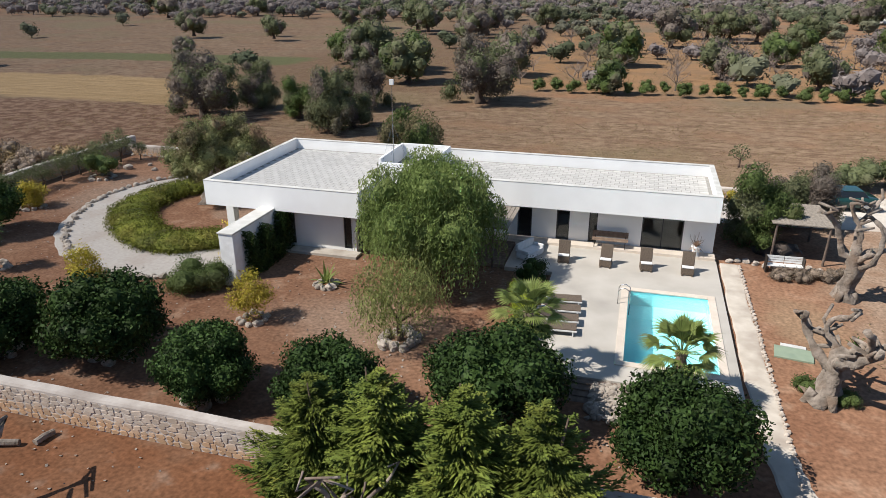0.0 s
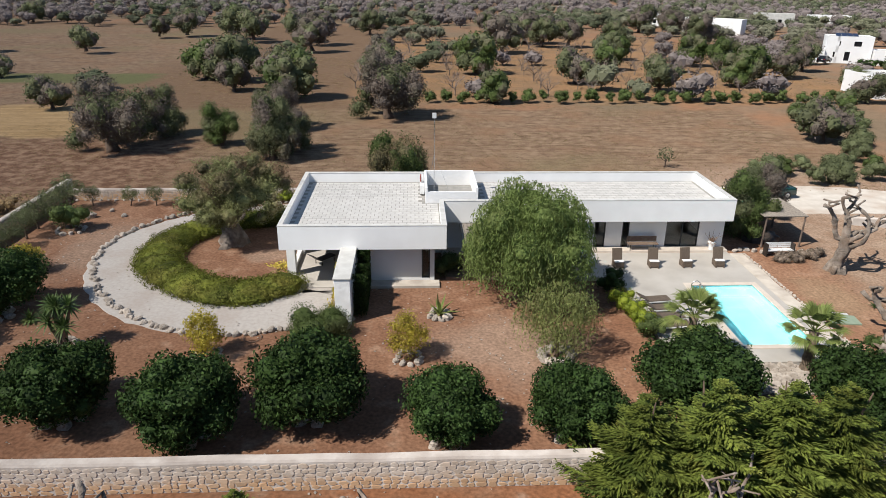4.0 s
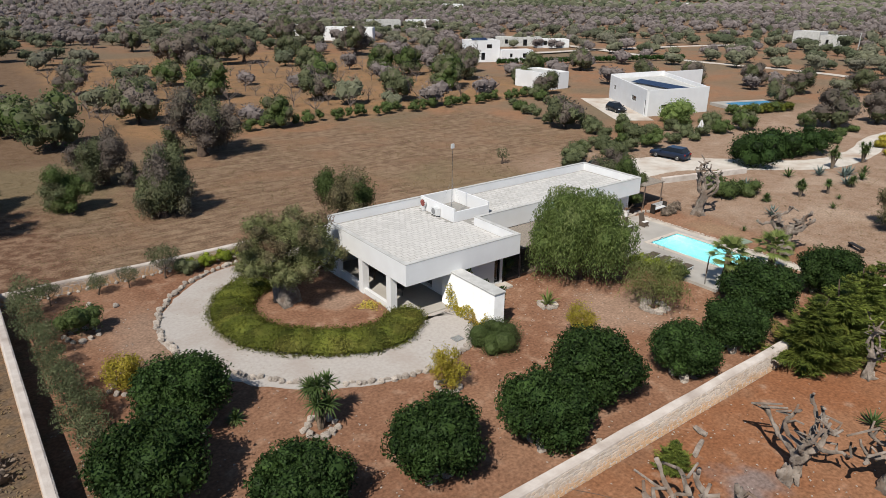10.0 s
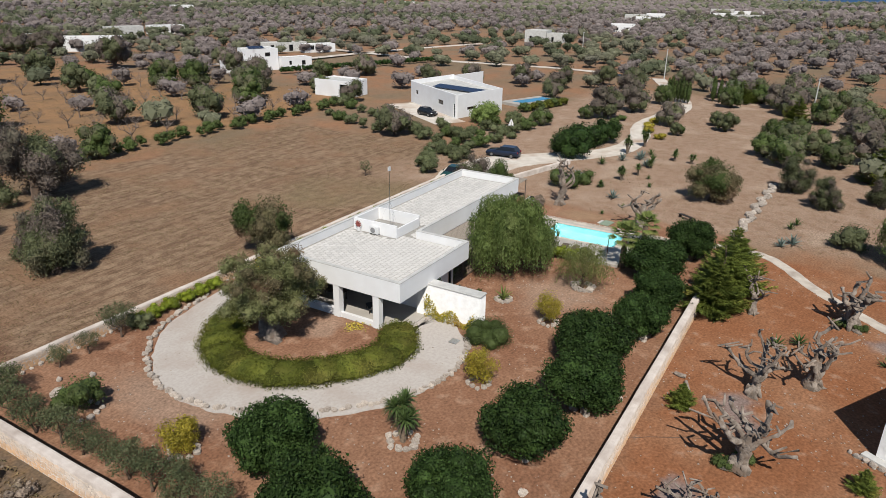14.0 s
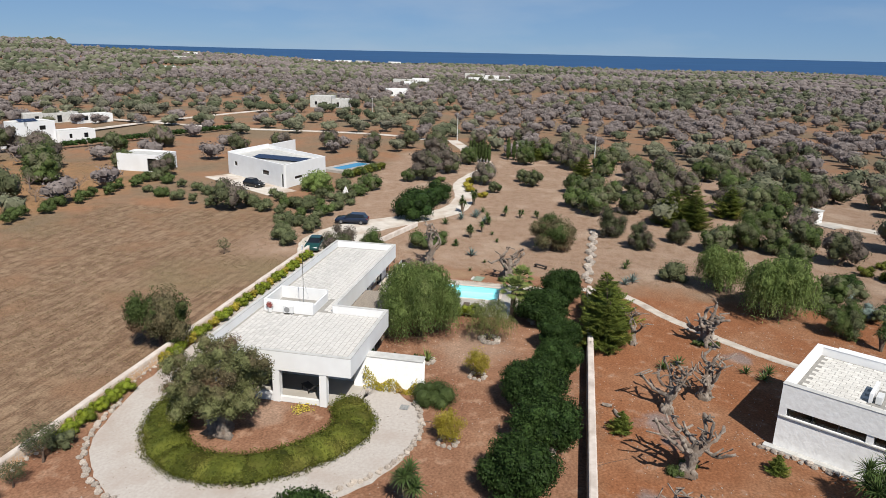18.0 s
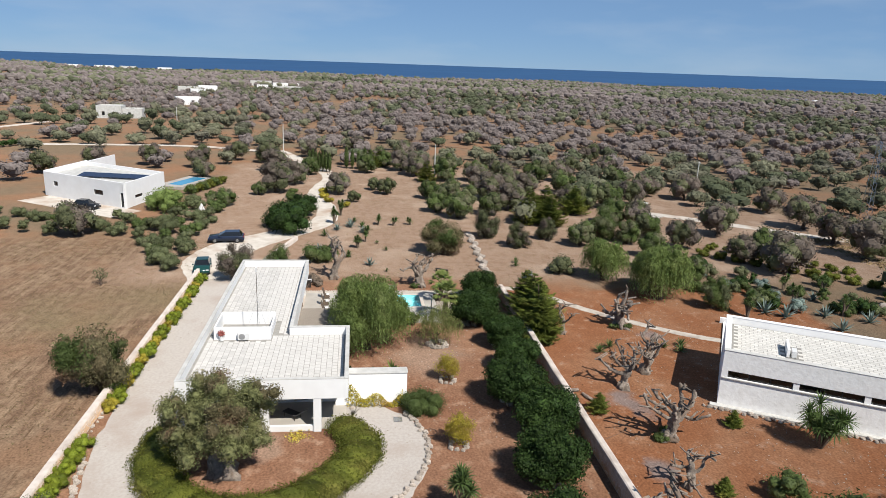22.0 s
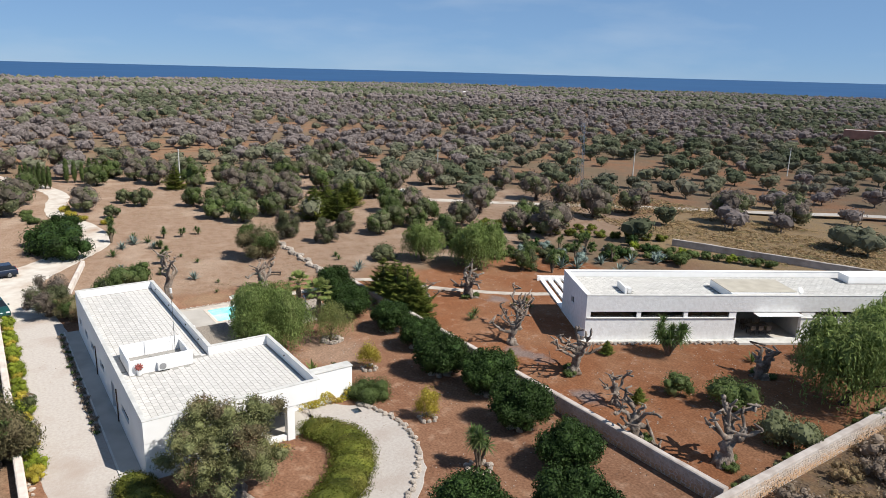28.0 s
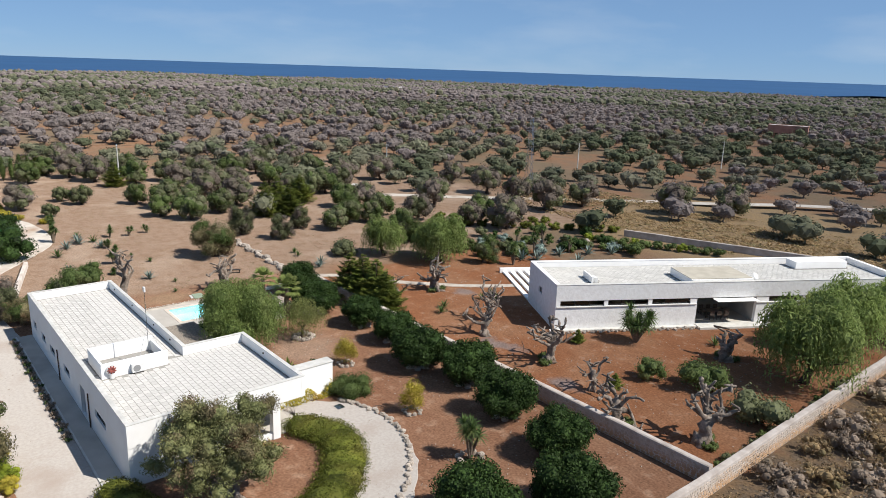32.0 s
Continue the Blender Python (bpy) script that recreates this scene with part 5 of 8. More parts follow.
shrub(-5.9, 32.6, .85, 1.4, M_CAROB, "dark green shrub at the terrace edge")
for x, y in ((-5.9, 30.4), (-5.7, 29.3), (-5.5, 28.2), (-5.3, 27.2)):
    shrub(x, y, .75, 1.3, M_LIME if y > 28 else M_SHRUB, "lime-green hedge shrub at the terrace edge", group="terrace hedge")
shrub(-34.6, 6.9, 1.2, 1.7, M_SHRUB, "leafy green shrub in red soil")
shrub(-38.0, 5.2, 1.9, 2.2, M_SHRUB, "leafy green shrub in red soil")
shrub(-43.6, 6.6, 2.2, 1.9, M_OLIVE, "broad grey-green shrub by the wall")
shrub(11.5, 7.3, 1.9, 1.6, M_OLIVE, "broad grey-green shrub in dry soil")
shrub(16.5, 37.5, 2.0, 1.8, M_SHRUB, "broad green shrub behind the villa")
shrub(19.0, 36.0, 1.4, 1.5, M_SHRUB, "broad green shrub behind the villa")
for x, y, rr in ((31.0, 42.4, 3.0), (35.0, 43.6, 3.4), (39.4, 43.2, 3.2), (42.6, 41.2, 2.4)):
    shrub(x, y, rr, 3.6, M_CAROB, "wide dense dark green bush beside the track", "bush", "dark bushes", .1, 3000)
for i, (x, y) in enumerate(((12.5, 54.4), (14.6, 56.2), (17.0, 57.2), (19.5, 58.6), (22.2, 57.6), (24.0, 60.0), (26.4, 58.4), (27.6, 62.2), (30.0, 58.8), (31.8, 61.2), (34.2, 58.4), (36.0, 60.8), (38.6, 57.2), (40.0, 60.4), (43.4, 60.2), (46.5, 58.6), (49.4, 60.0), (53.0, 57.6), (56.0, 58.4), (29.0, 65.4), (31.6, 68.6), (33.4, 72.0), (35.6, 75.6), (37.6, 79.2), (39.8, 83.0), (41.4, 87.0), (43.6, 91.2), (45.6, 95.0), (36.0, 66.0), (39.0, 68.4), (33.4, 63.6), (21.0, 54.6), (18.4, 54.0), (24.6, 55.4), (29.0, 55.6), (33.0, 55.0), (37.0, 54.4), (41.0, 55.8), (45.0, 55.4), (28.6, 74.0), (30.0, 78.0), (32.0, 82.0), (34.0, 86.0), (36.0, 90.0))):
    k = i % 4
    shrub(x, y, 1.3 + .4 * math.sin(i * 1.7), 1.7 + .4 * math.sin(i), (M_SAGE, M_SAGE, M_SHRUB, M_SAGE)[k], "bushy grey-green shrub along the field edge", "bush", "field-edge bushes", .1, 1900)
for x, y, s in ((46.5, 64.0, 2.6), (43.6, 62.0, 2.2)):
    shrub(x, y, s, 3.8, M_PEPPER, "bright green bushy tree by the white house", "bush", "", .13, 1600)
for i in range(27):
    shrub(-15 + 2.35 * i, 95.2 + .8 * math.sin(i * 2.1), 1.0 + .25 * math.sin(i * 3.3), 2.0, M_SHRUB, "small round green hedge shrub at the field edge", "bush", "hedge line")
r = np.random.default_rng(95)
SAP = [(trunk_mesh("trunk", r, 1.6, .06, M_BARK, 4), crown("crown", r, make_blobs(r, .95, 1.7, .5, 10, .42), 2400, .12, M_SAGE, 0, .35, .7, shell=(.35, 1.15))) for _ in range(2)]
for i, x in enumerate((-42.6, -39.7, -37.7)):
    tree("olive_sapling", "young grey-green olive sapling", "sapling", *SAP[i % 2], x, 49.0, i * 90, .75, "olive saplings")
for i, (x, y, s) in enumerate(((-35.2, 49.2, .55), (-43.9, 48.0, .62), (-44.2, 46.0, .5), (-44.2, 43.8, .5), (-44.0, 41.8, .48), (-44.0, 40.0, .45), (-43.9, 38.2, .42), (-43.9, 36.4, .5), (-43.9, 34.7, .5), (-44.0, 32.7, .48), (-43.5, 30.6, .5), (-43.7, 28.4, .45), (-43.2, 33.6, .4))):
    tree("olive_sapling", "young grey-green olive tree along the boundary wall", "sapling", *SAP[i % 2], x, y, i * 83, s * 2.15, "olive saplings")
for i, (x, y) in enumerate(((-33.4, 49.75), (-32.0, 49.8), (-30.6, 49.9), (-29.2, 49.9), (-27.8, 49.9), (-26.4, 49.9))):
    shrub(x, y, .72, 1.0, M_LIME, "lime-green hedge shrub along the low wall", group="lime hedge")
for i in range(24):
    shrub(-21.5 + 1.28 * i, 49.9, .62 + .15 * math.sin(i * 2), .95, M_LIME if i % 3 else M_GOLD, "yellow-green shrub along the low wall", group="lime hedge")
shrub(-33.6, 49.2, .9, 1.1, M_OLIVE, "grey-green shrub along the low wall")
for i, (x, y) in enumerate(((52, 42.6), (55, 44.0), (58, 44.6), (62, 44.6), (50, 34.6), (54, 37.6), (58, 38.6), (63, 38.9))):
    shrub(x, y, 1.0, .9, M_GOLD if y < 40 else M_SHRUB, "yellow-green shrub beside the track", group="track shrubs")
for i in range(12):
    shrub(-1.2 - 1.45 * i, -27.5 - .8 * i, .9, 1.2, M_LIME if i % 4 == 0 else M_SHRUB, "trimmed green hedge shrub", group="garden hedge")
for i in range(13):
    shrub(19.5 - 1.6 * i, -15.6 - 1.66 * i, 1.0, 1.1, M_HEDGE, "low trimmed green hedge", group="low hedges")
for i in range(9):
    shrub(23.0 - 1.5 * i, -18.8 - 1.6 * i, .9, .9, M_HEDGE, "low trimmed green hedge", group="low hedges")
for i, (x, y) in enumerate(((1.0, -8.0), (5.5, -13.0), (9.5, -15.5), (6.0, -24.0), (0.5, -29.0), (10.0, -11.0), (-9.5, -28.0), (14.0, -12.0))):
    shrub(x, y, 1.1 + .3 * math.sin(i * 3), 1.5, (M_SHRUB, M_CAROB, M_OLIVE)[i % 3], "rounded green garden shrub", group="garden shrubs")
r = np.random.default_rng(404)
for i in range(34):
    f_, g_ = r.uniform(0, 1), r.uniform(0, 1)
    x, y = 13.0 - 16.5 * f_ - 9.0 * g_, -6.5 - 22.0 * f_ + 1.5 * g_
    along, deep = (x + 22.67) * -.5005 + (y - 5.06) * -.8657, (x + 22.67) * .8657 + (y - 5.06) * -.5005
    if not (-1.5 < deep < 10.5 or (-1.2 < along < 8.8 and deep < 21)):
        shrub(x, y, r.uniform(.6, 1.5), r.uniform(.9, 2.2), (M_SHRUB, M_CAROB, M_SAGE, M_SHRUB, M_AGAVE)[i % 5], ("rounded green garden shrub", "dense dark green garden shrub", "broad grey-green garden shrub", "rounded green garden shrub", "silvery blue-grey garden shrub")[i % 5], group="garden shrubs")
for x, y in ((6.6, 36.9), (7.6, 37.0), (8.6, 37.4), (9.4, 37.9)):
    shrub(x, y, .6, .5, M_GREYSHRUB, "low silvery grey lavender-like shrub", group="silver shrubs", leaf=.12)
for i in range(150):
    x, y = -47.4 - 13 * ((i * .7549) % 1), 48 - 66 * ((i * .5698 + .13) % 1)
    shrub(x, y, .8 + 1.0 * ((i * .6180) % 1), .6 + .8 * ((i * .57) % 1), (M_GREYSHRUB, M_DRYGRASS, M_GREYSHRUB, M_GREYSHRUB)[i % 4], "dry grey-brown scrub outside the wall", group="dry scrub", leaf=.15, count=560, core=.5, shell=(.5, 1.2))
for i in range(40):
    shrub(-17.5 + .52 * i, 46.05 + .12 * math.sin(i * 2.7), .26 + .1 * math.sin(i * 1.9), .3, M_GREYSHRUB if i % 3 else M_SHRUB, "low dry plant in the strip along the apron", group="apron plants", leaf=.16, count=260, core=.5)
for i in range(16):
    shrub(-45.1 + .25 * math.sin(i * 2), 15.0 - 1.5 * i, .5 + .15 * math.sin(i * 3), .7, M_OLIVE if i % 2 else M_SHRUB, "low green shrub along the wall", group="wall shrubs")


def ring_hedge():
    """The clipped hedge that curves round the olive, inside the drive."""
    rng = np.random.default_rng(12)
    blobs = []
    line = smooth_line([(-25.3, 45.3), (-28.2, 45.0), (-31.0, 43.9), (-33.2, 41.7), (-33.8, 39.0), (-33.3, 36.6), (-31.7, 34.6), (-29.6, 33.0), (-27.2, 32.3), (-25.0, 33.4)], 6)
    n_ = len(line)
    for i, p in enumerate(line):
        w = (1.42 + .12 * math.sin(i * 1.3)) * (.75 + .25 * min(1, i / 6)) * (.85 + .15 * min(1, (n_ - 1 - i) / 5))
        blobs.append((p.x, p.y, .30, w, w, .55 + .07 * math.sin(i * 2.1)))
    h = thing("hedge", Matrix(), "low clipped olive-green hedge curving round the old olive", "hedge")
    for k in range(0, n_, 4):
        some = blobs[k:k + 4]
        at, d = crown_points(rng, some, 4200, (.82, 1.14), .01)
        me = quads_mesh("clump", leaf_quads(rng, at, d, .13, .45, .7), M_HEDGE)
        part("clump", join_meshes("clump", core_mesh("clump", some, M_HEDGE, .86), me), None, h)


ring_hedge()


def creeper(name, label, x0, x1, y0, y1, z0, z1, count, material, seed, leaf=.14):
    """Climbing leaves against a wall face."""
    rng = np.random.default_rng(seed)
    y = rng.uniform(y0, y1, count)
    top = np.minimum(z0 + (z1 - z0) * (.55 + .45 * np.sin(y * 2.1 + seed) * np.sin(y * .9)), 2.5)
    P_ = np.stack([rng.uniform(x0, x1, count), y, z0 + (top - z0) * rng.uniform(0, 1, count) ** .8], 1)
    O_ = np.tile([1.0 if x1 > x0 + 0 and seed % 2 else -1.0, 0, .3], (count, 1))
    tagged(new(name, quads_mesh(name, leaf_quads(rng, P_, O_, leaf, .6, .6), material)), label, "climber")


creeper("ivy", "dark green ivy covering the garden wall", -20.66, -19.95, 29.7, 34.0, 0, 4.4, 12000, M_CAROB, 3, .12)
creeper("climbing_plant", "sparse yellow-green climber against the white garden wall", -21.95, -21.62, 29.3, 33.4, 0, 1.9, 900, M_GOLD, 4)


# ---- pollarded old olives ----
def pollard(x, y, height, girth, limbs, seed, lean=0.0, label="bare pollarded old olive tree with a gnarled grey trunk"):
    rng = np.random.default_rng(seed)
    t = thing("pollarded_olive", pose(x, y, 0, 0, 0, seed * 67), label, "olive tree", "bare old olives")
    bm = bmesh.new()
    n_ = 8
    pts = [Vector((lean * height * (k / n_) ** 1.3 + .06 * math.sin(k * 1.7 + seed), .08 * math.sin(k * 1.1 + seed * 2), -.1 + height * .55 * k / n_)) for k in range(n_ + 1)]
    add_tube(bm, pts, [girth * w for w in (1.75, 1.25, .95, .85, .82, .95, 1.08, .9, .6)], 18, rough=.75, flute=.16)
    for k in range(4):
        a = k * 1.6 + seed
        add_tube(bm, [Vector((math.cos(a) * girth * 1.0, math.sin(a) * girth * 1.0, .45)), Vector((math.cos(a) * girth * 1.7, math.sin(a) * girth * 1.7, -.08))], [girth * .45, girth * .32], 7, rough=.4)
    part("trunk", bm, M_OLIVEBARK, t, "twisted grey fissured trunk", True)
    for i in range(limbs):
        a = 2 * math.pi * i / limbs + rng.uniform(-.4, .4)
        base = pts[int(n_ * rng.uniform(.6, 1.0))]
        ln = height * rng.uniform(.5, .8)
        steps = 10
        d = Vector((math.cos(a), math.sin(a), rng.uniform(.2, 1.1))).normalized()
        p, line = base.copy(), [base.copy()]
        for s in range(steps):
            d = (d + Vector(rng.normal(0, .36, 3)) + Vector((0, 0, .12))).normalized()
            p = p + d * ln / steps
            line.append(p.copy())
        r0 = girth * rng.uniform(.40, .58)
        bm = bmesh.new()
        add_tube(bm, line, [r0 * (1 - .06 * s) * (1 + .2 * math.sin(s * 2.3 + i)) * (1.3 if s >= steps - 1 else 1) for s in range(steps + 1)], 9, rough=.55)
        for k in range(3):
            q = line[rng.integers(3, steps + 1)]
            add_tube(bm, [q, q + Vector((rng.normal(0, .3), rng.normal(0, .3), rng.uniform(.1, .35))), q + Vector((rng.normal(0, .45), rng.normal(0, .45), rng.uniform(.3, .6)))], [r0 * .5, r0 * .4, r0 * .34], 6, rough=.4)
        part("limb", bm, M_OLIVEBARK, t, "", True)
    return t


for i, (x, y, h, g, n_, ln) in enumerate(((6.3, 25.5, 3.7, .52, 6, -.12), (9.2, 35.3, 4.2, .44, 6, .1), (-6.5, 6.7, 3.3, .42, 8, 0), (-8.2, 13.0, 3.0, .17, 4, .05), (-19.6, 11.4, 3.3, .27, 7, -.08), (-16.8, 8.4, 3.6, .30, 7, .15), (-27.3, 11.1, 4.1, .33, 8, .1), (-33.0, 12.4, 3.0, .2, 5, 0), (-37.4, 15.3, 3.5, .34, 7, .05), (-42.6, 12.7, 3.7, .38, 7, -.05), (-36.2, -2.2, 2.2, .42, 5, 0))):
    pollard(x, y, h * 1.1, g * (.82 if i < 2 else 1.1), n_, i + 3, ln)
    if i in (0, 2, 6, 8, 9, 10):
        for k in range(2):
            shrub(x + .7 * math.cos(i + 2.2 * k), y + .7 * math.sin(i + 2.2 * k), .55, .4, M_SHRUB, "low green tuft round an old olive trunk", "shrub", "trunk tufts", .13)

# ---- second white house ----
H2 = Matrix(((-.5005, .8657, 0, -22.67), (-.8657, -.5005, 0, 5.06), (0, 0, 1, 0), (0, 0, 0, 1)))   # along its front, into its depth, up
house2 = thing("house", H2, "long low white stone house with ribbon windows and a flat roof", "house")
LEN2, DEP2, TOP2, DECK2 = 38.5, 8.55, 4.52, 3.95


def hpart(name, bm, material, label="", parent=None):
    return part(name, bm, material, parent or house2, label)


WINS2 = [(.45, 4.95), (5.35, 9.55), (9.95, 14.05), (22.7, 26.6), (27.0, 30.9), (31.3, 37.9)]
OPEN2 = (14.75, 21.3)
# front wall: base, piers between the windows, band above
for a, b_ in ((0, OPEN2[0]), (OPEN2[1], LEN2)):
    hpart("wall", box(a, b_, 0, .4, -.1, 2.33), M_WHITESTONE, "rough whitewashed stone wall")
last = 0
for a, b_ in WINS2[:3] + [OPEN2] + WINS2[3:] + [(LEN2, LEN2)]:
    if a - last > .05:
        hpart("pier", box(last, a, .06 if last else 0, .4, 2.333, 2.93), M_PLASTER)
    last = b_
hpart("wall", box(0, LEN2, 0, .4, 2.935, TOP2), M_WHITESTONE, "rough whitewashed stone band")
hpart("sill", box(0.1, OPEN2[0] - .1, -.1, .0, 2.28, 2.36, .01), M_COPING, "thin stone window ledge")
hpart("sill", box(OPEN2[1] + .1, LEN2 - .1, -.1, .0, 2.28, 2.36, .01), M_COPING, "thin stone window ledge")
for a, b_ in WINS2:
    bm = bmesh.new()
    k = max(2, round((b_ - a) / 1.5))
    add_box(bm, a, b_, .2, .26, 2.34, 2.40)
    add_box(bm, a, b_, .2, .26, 2.87, 2.93)
    for i in range(k + 1):
        x = a + (b_ - a - .06) * i / k
        add_box(bm, x, x + .06, .205, .255, 2.40, 2.87)
    w = hpart("window", bm, M_DARKFRAME, "long strip window with dark frames")
    for i in range(k):
        x = a + (b_ - a - .06) * i / k
        hpart("pane", box(x + .06, x + (b_ - a - .06) / k, .225, .24, 2.40, 2.87), M_GLASS, "", w).visible_shadow = False
# end walls, back wall with opening
hpart("wall", box(0.003, .4, .4, 4.2, -.1, TOP2), M_WHITESTONE)
hpart("wall", box(0.003, .4, 5.3, DEP2, -.1, TOP2), M_WHITESTONE)
hpart("wall", box(0.003, .4, 4.2, 5.3, -.1, 2.2), M_WHITESTONE)
hpart("wall", box(0.003, .4, 4.2, 5.3, 2.9, TOP2), M_WHITESTONE)
bm = bmesh.new()
for y0, y1, z0, z1 in ((4.2, 5.3, 2.2, 2.26), (4.2, 5.3, 2.84, 2.9), (4.2, 4.26, 2.26, 2.84), (5.24, 5.3, 2.26, 2.84)):
    add_box(bm, .18, .24, y0, y1, z0, z1)
w = hpart("window", bm, M_DARKFRAME, "small dark-framed window")
hpart("pane", box(.2, .215, 4.26, 5.24, 2.26, 2.84), M_GLASS, "", w).visible_shadow = False
hpart("wall", box(LEN2 - .4, LEN2, .4, DEP2, -.1, TOP2), M_PLASTER)
hpart("wall", box(.4, LEN2 - .4, DEP2 - .4, DEP2, -.1, TOP2), M_PLASTER)
hpart("ceiling", box(.4, LEN2 - .4, .4, DEP2 - .4, 3.5, DECK2 - .03), M_ROOFBED, "flat roof under pale tiles")
hpart("floor", box(.4, LEN2 - .4, .4, DEP2 - .4, -.05, .16), M_CONCRETE)
hpart("plinth", box(-.5, OPEN2[0], -.5, -.003, -.1, .14, .02), M_COPING, "pale stone edging along the wall foot")
hpart("plinth", box(OPEN2[0], OPEN2[1] + 1.5, -1.1, .38, -.1, .2, .02), M_COPING, "low stone step before the loggia")
# loggia walls in greyer plaster than outside: the recess's shade put into the colour
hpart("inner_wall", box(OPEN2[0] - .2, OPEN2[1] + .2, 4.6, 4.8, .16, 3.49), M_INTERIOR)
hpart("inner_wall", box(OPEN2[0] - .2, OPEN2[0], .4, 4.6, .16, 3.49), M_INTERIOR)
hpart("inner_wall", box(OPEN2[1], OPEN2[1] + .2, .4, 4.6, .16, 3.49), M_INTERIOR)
hpart("coping", box(-.03, LEN2 + .03, -.03, .43, TOP2 + .002, TOP2 + .05, .01), M_COPING)
hpart("coping", box(-.03, .43, .43, DEP2 + .03, TOP2 + .002, TOP2 + .05, .01), M_PLASTER)
hpart("coping", box(LEN2 - .43, LEN2 + .03, .43, DEP2 + .03, TOP2 + .002, TOP2 + .05, .01), M_PLASTER)
hpart("coping", box(.43, LEN2 - .43, DEP2 - .43, DEP2 + .03, TOP2 + .002, TOP2 + .05, .01), M_PLASTER)
hpart("roof_wall", box(4.4, 4.6, 2.3, 4.6, DECK2, 4.6, .01), M_PLASTER, "low white wall on the roof")
bm = box(4.75, 5.1, 2.4, 3.3, DECK2, 4.45, .02)
hpart("air_conditioner", bm, M_PLASTIC, "white air-conditioning unit")
for x0, x1, y0, y1 in ((14.2, 20.8, .45, .6), (14.2, 20.8, 4.7, 4.85), (14.2, 14.35, .6, 4.7), (20.65, 20.8, .6, 4.7)):
    hpart("skylight_kerb", box(x0, x1, y0, y1, DECK2, 4.68, .01), M_PLASTER)
hpart("skylight_cover", box(14.15, 20.85, .62, 4.68, 4.69, 4.75, .01), surf("beige_sheeting", (0.50, 0.46, 0.38), (0.42, 0.38, 0.31), 1.0, .7, .1, 8), "beige corrugated cover")
hpart("roof_box", box(29.8, 36.2, 5.9, 7.6, DECK2, 4.72, .01), M_PLASTER)
bm = bmesh.new()
add_tube(bm, [(21.4, 1.0, DECK2), (21.4, 1.0, 4.7)], [.02, .02], 6)
bmesh.ops.create_cone(bm, cap_ends=True, segments=16, radius1=.38, radius2=.30, depth=.06, matrix=pose(21.4, .9, 4.8, 60, 0, 20))
hpart("satellite_dish", bm, M_PLASTIC, "white satellite dish")
for i in range(7):
    hpart("step", box(.05 + .92 * i, .57 + .92 * i, DEP2 + .3, 19.3, -.1, .16 + .03 * i, .01), M_PLASTER, "long white stone strip of the back terrace")
hpart("low_wall", box(-.3, 7.5, 19.35, 19.7, -.1, .55, .01), M_PLASTER, "low white terrace wall")
awn = new("awning", mesh_of("awning", box(16.4, 20.9, -1.0, .02, 2.78, 2.84, .02), M_PLASTER))
awn.matrix_world = H2
tagged(awn, "white scalloped awning over the loggia", "awning")
t = thing("dining_table", H2 @ pose(18.0, 2.0, .16), "dark wooden table in the loggia", "table")
part("tabletop", box(-1.2, 1.2, -.45, .45, .70, .75, .01), M_TIMBER, t)
for sx in (-1.05, 1.05):
    for sy in (-.35, .35):
        part("leg", box(sx - .04, sx + .04, sy - .04, sy + .04, 0, .70), M_TIMBER, t)


def plain_chair(m, material, label, group):
    c = thing("chair", m, label, "chair", group)
    part("seat", box(-.24, .24, -.24, .24, .42, .47, .01), material, c)
    part("backrest", box(-.24, .24, .2, .25, .47, .92, .01), material, c)
    for sx in (-.2, .2):
        for sy in (-.2, .2):
            part("leg", box(sx - .022, sx + .022, sy - .022, sy + .022, 0, .42), material, c)
    return c


ch = plain_chair(H2 @ pose(17.2, 1.2, .16, 0, 0, 180), M_TIMBER, "dark wooden chair at the loggia table", "loggia chairs")
for x, y, a in ((18.0, 1.2, 180), (18.8, 1.2, 180), (17.2, 2.9, 0), (18.0, 2.9, 0), (18.8, 2.9, 0)):
    copy_thing(ch, H2 @ pose(x, y, .16, 0, 0, a))


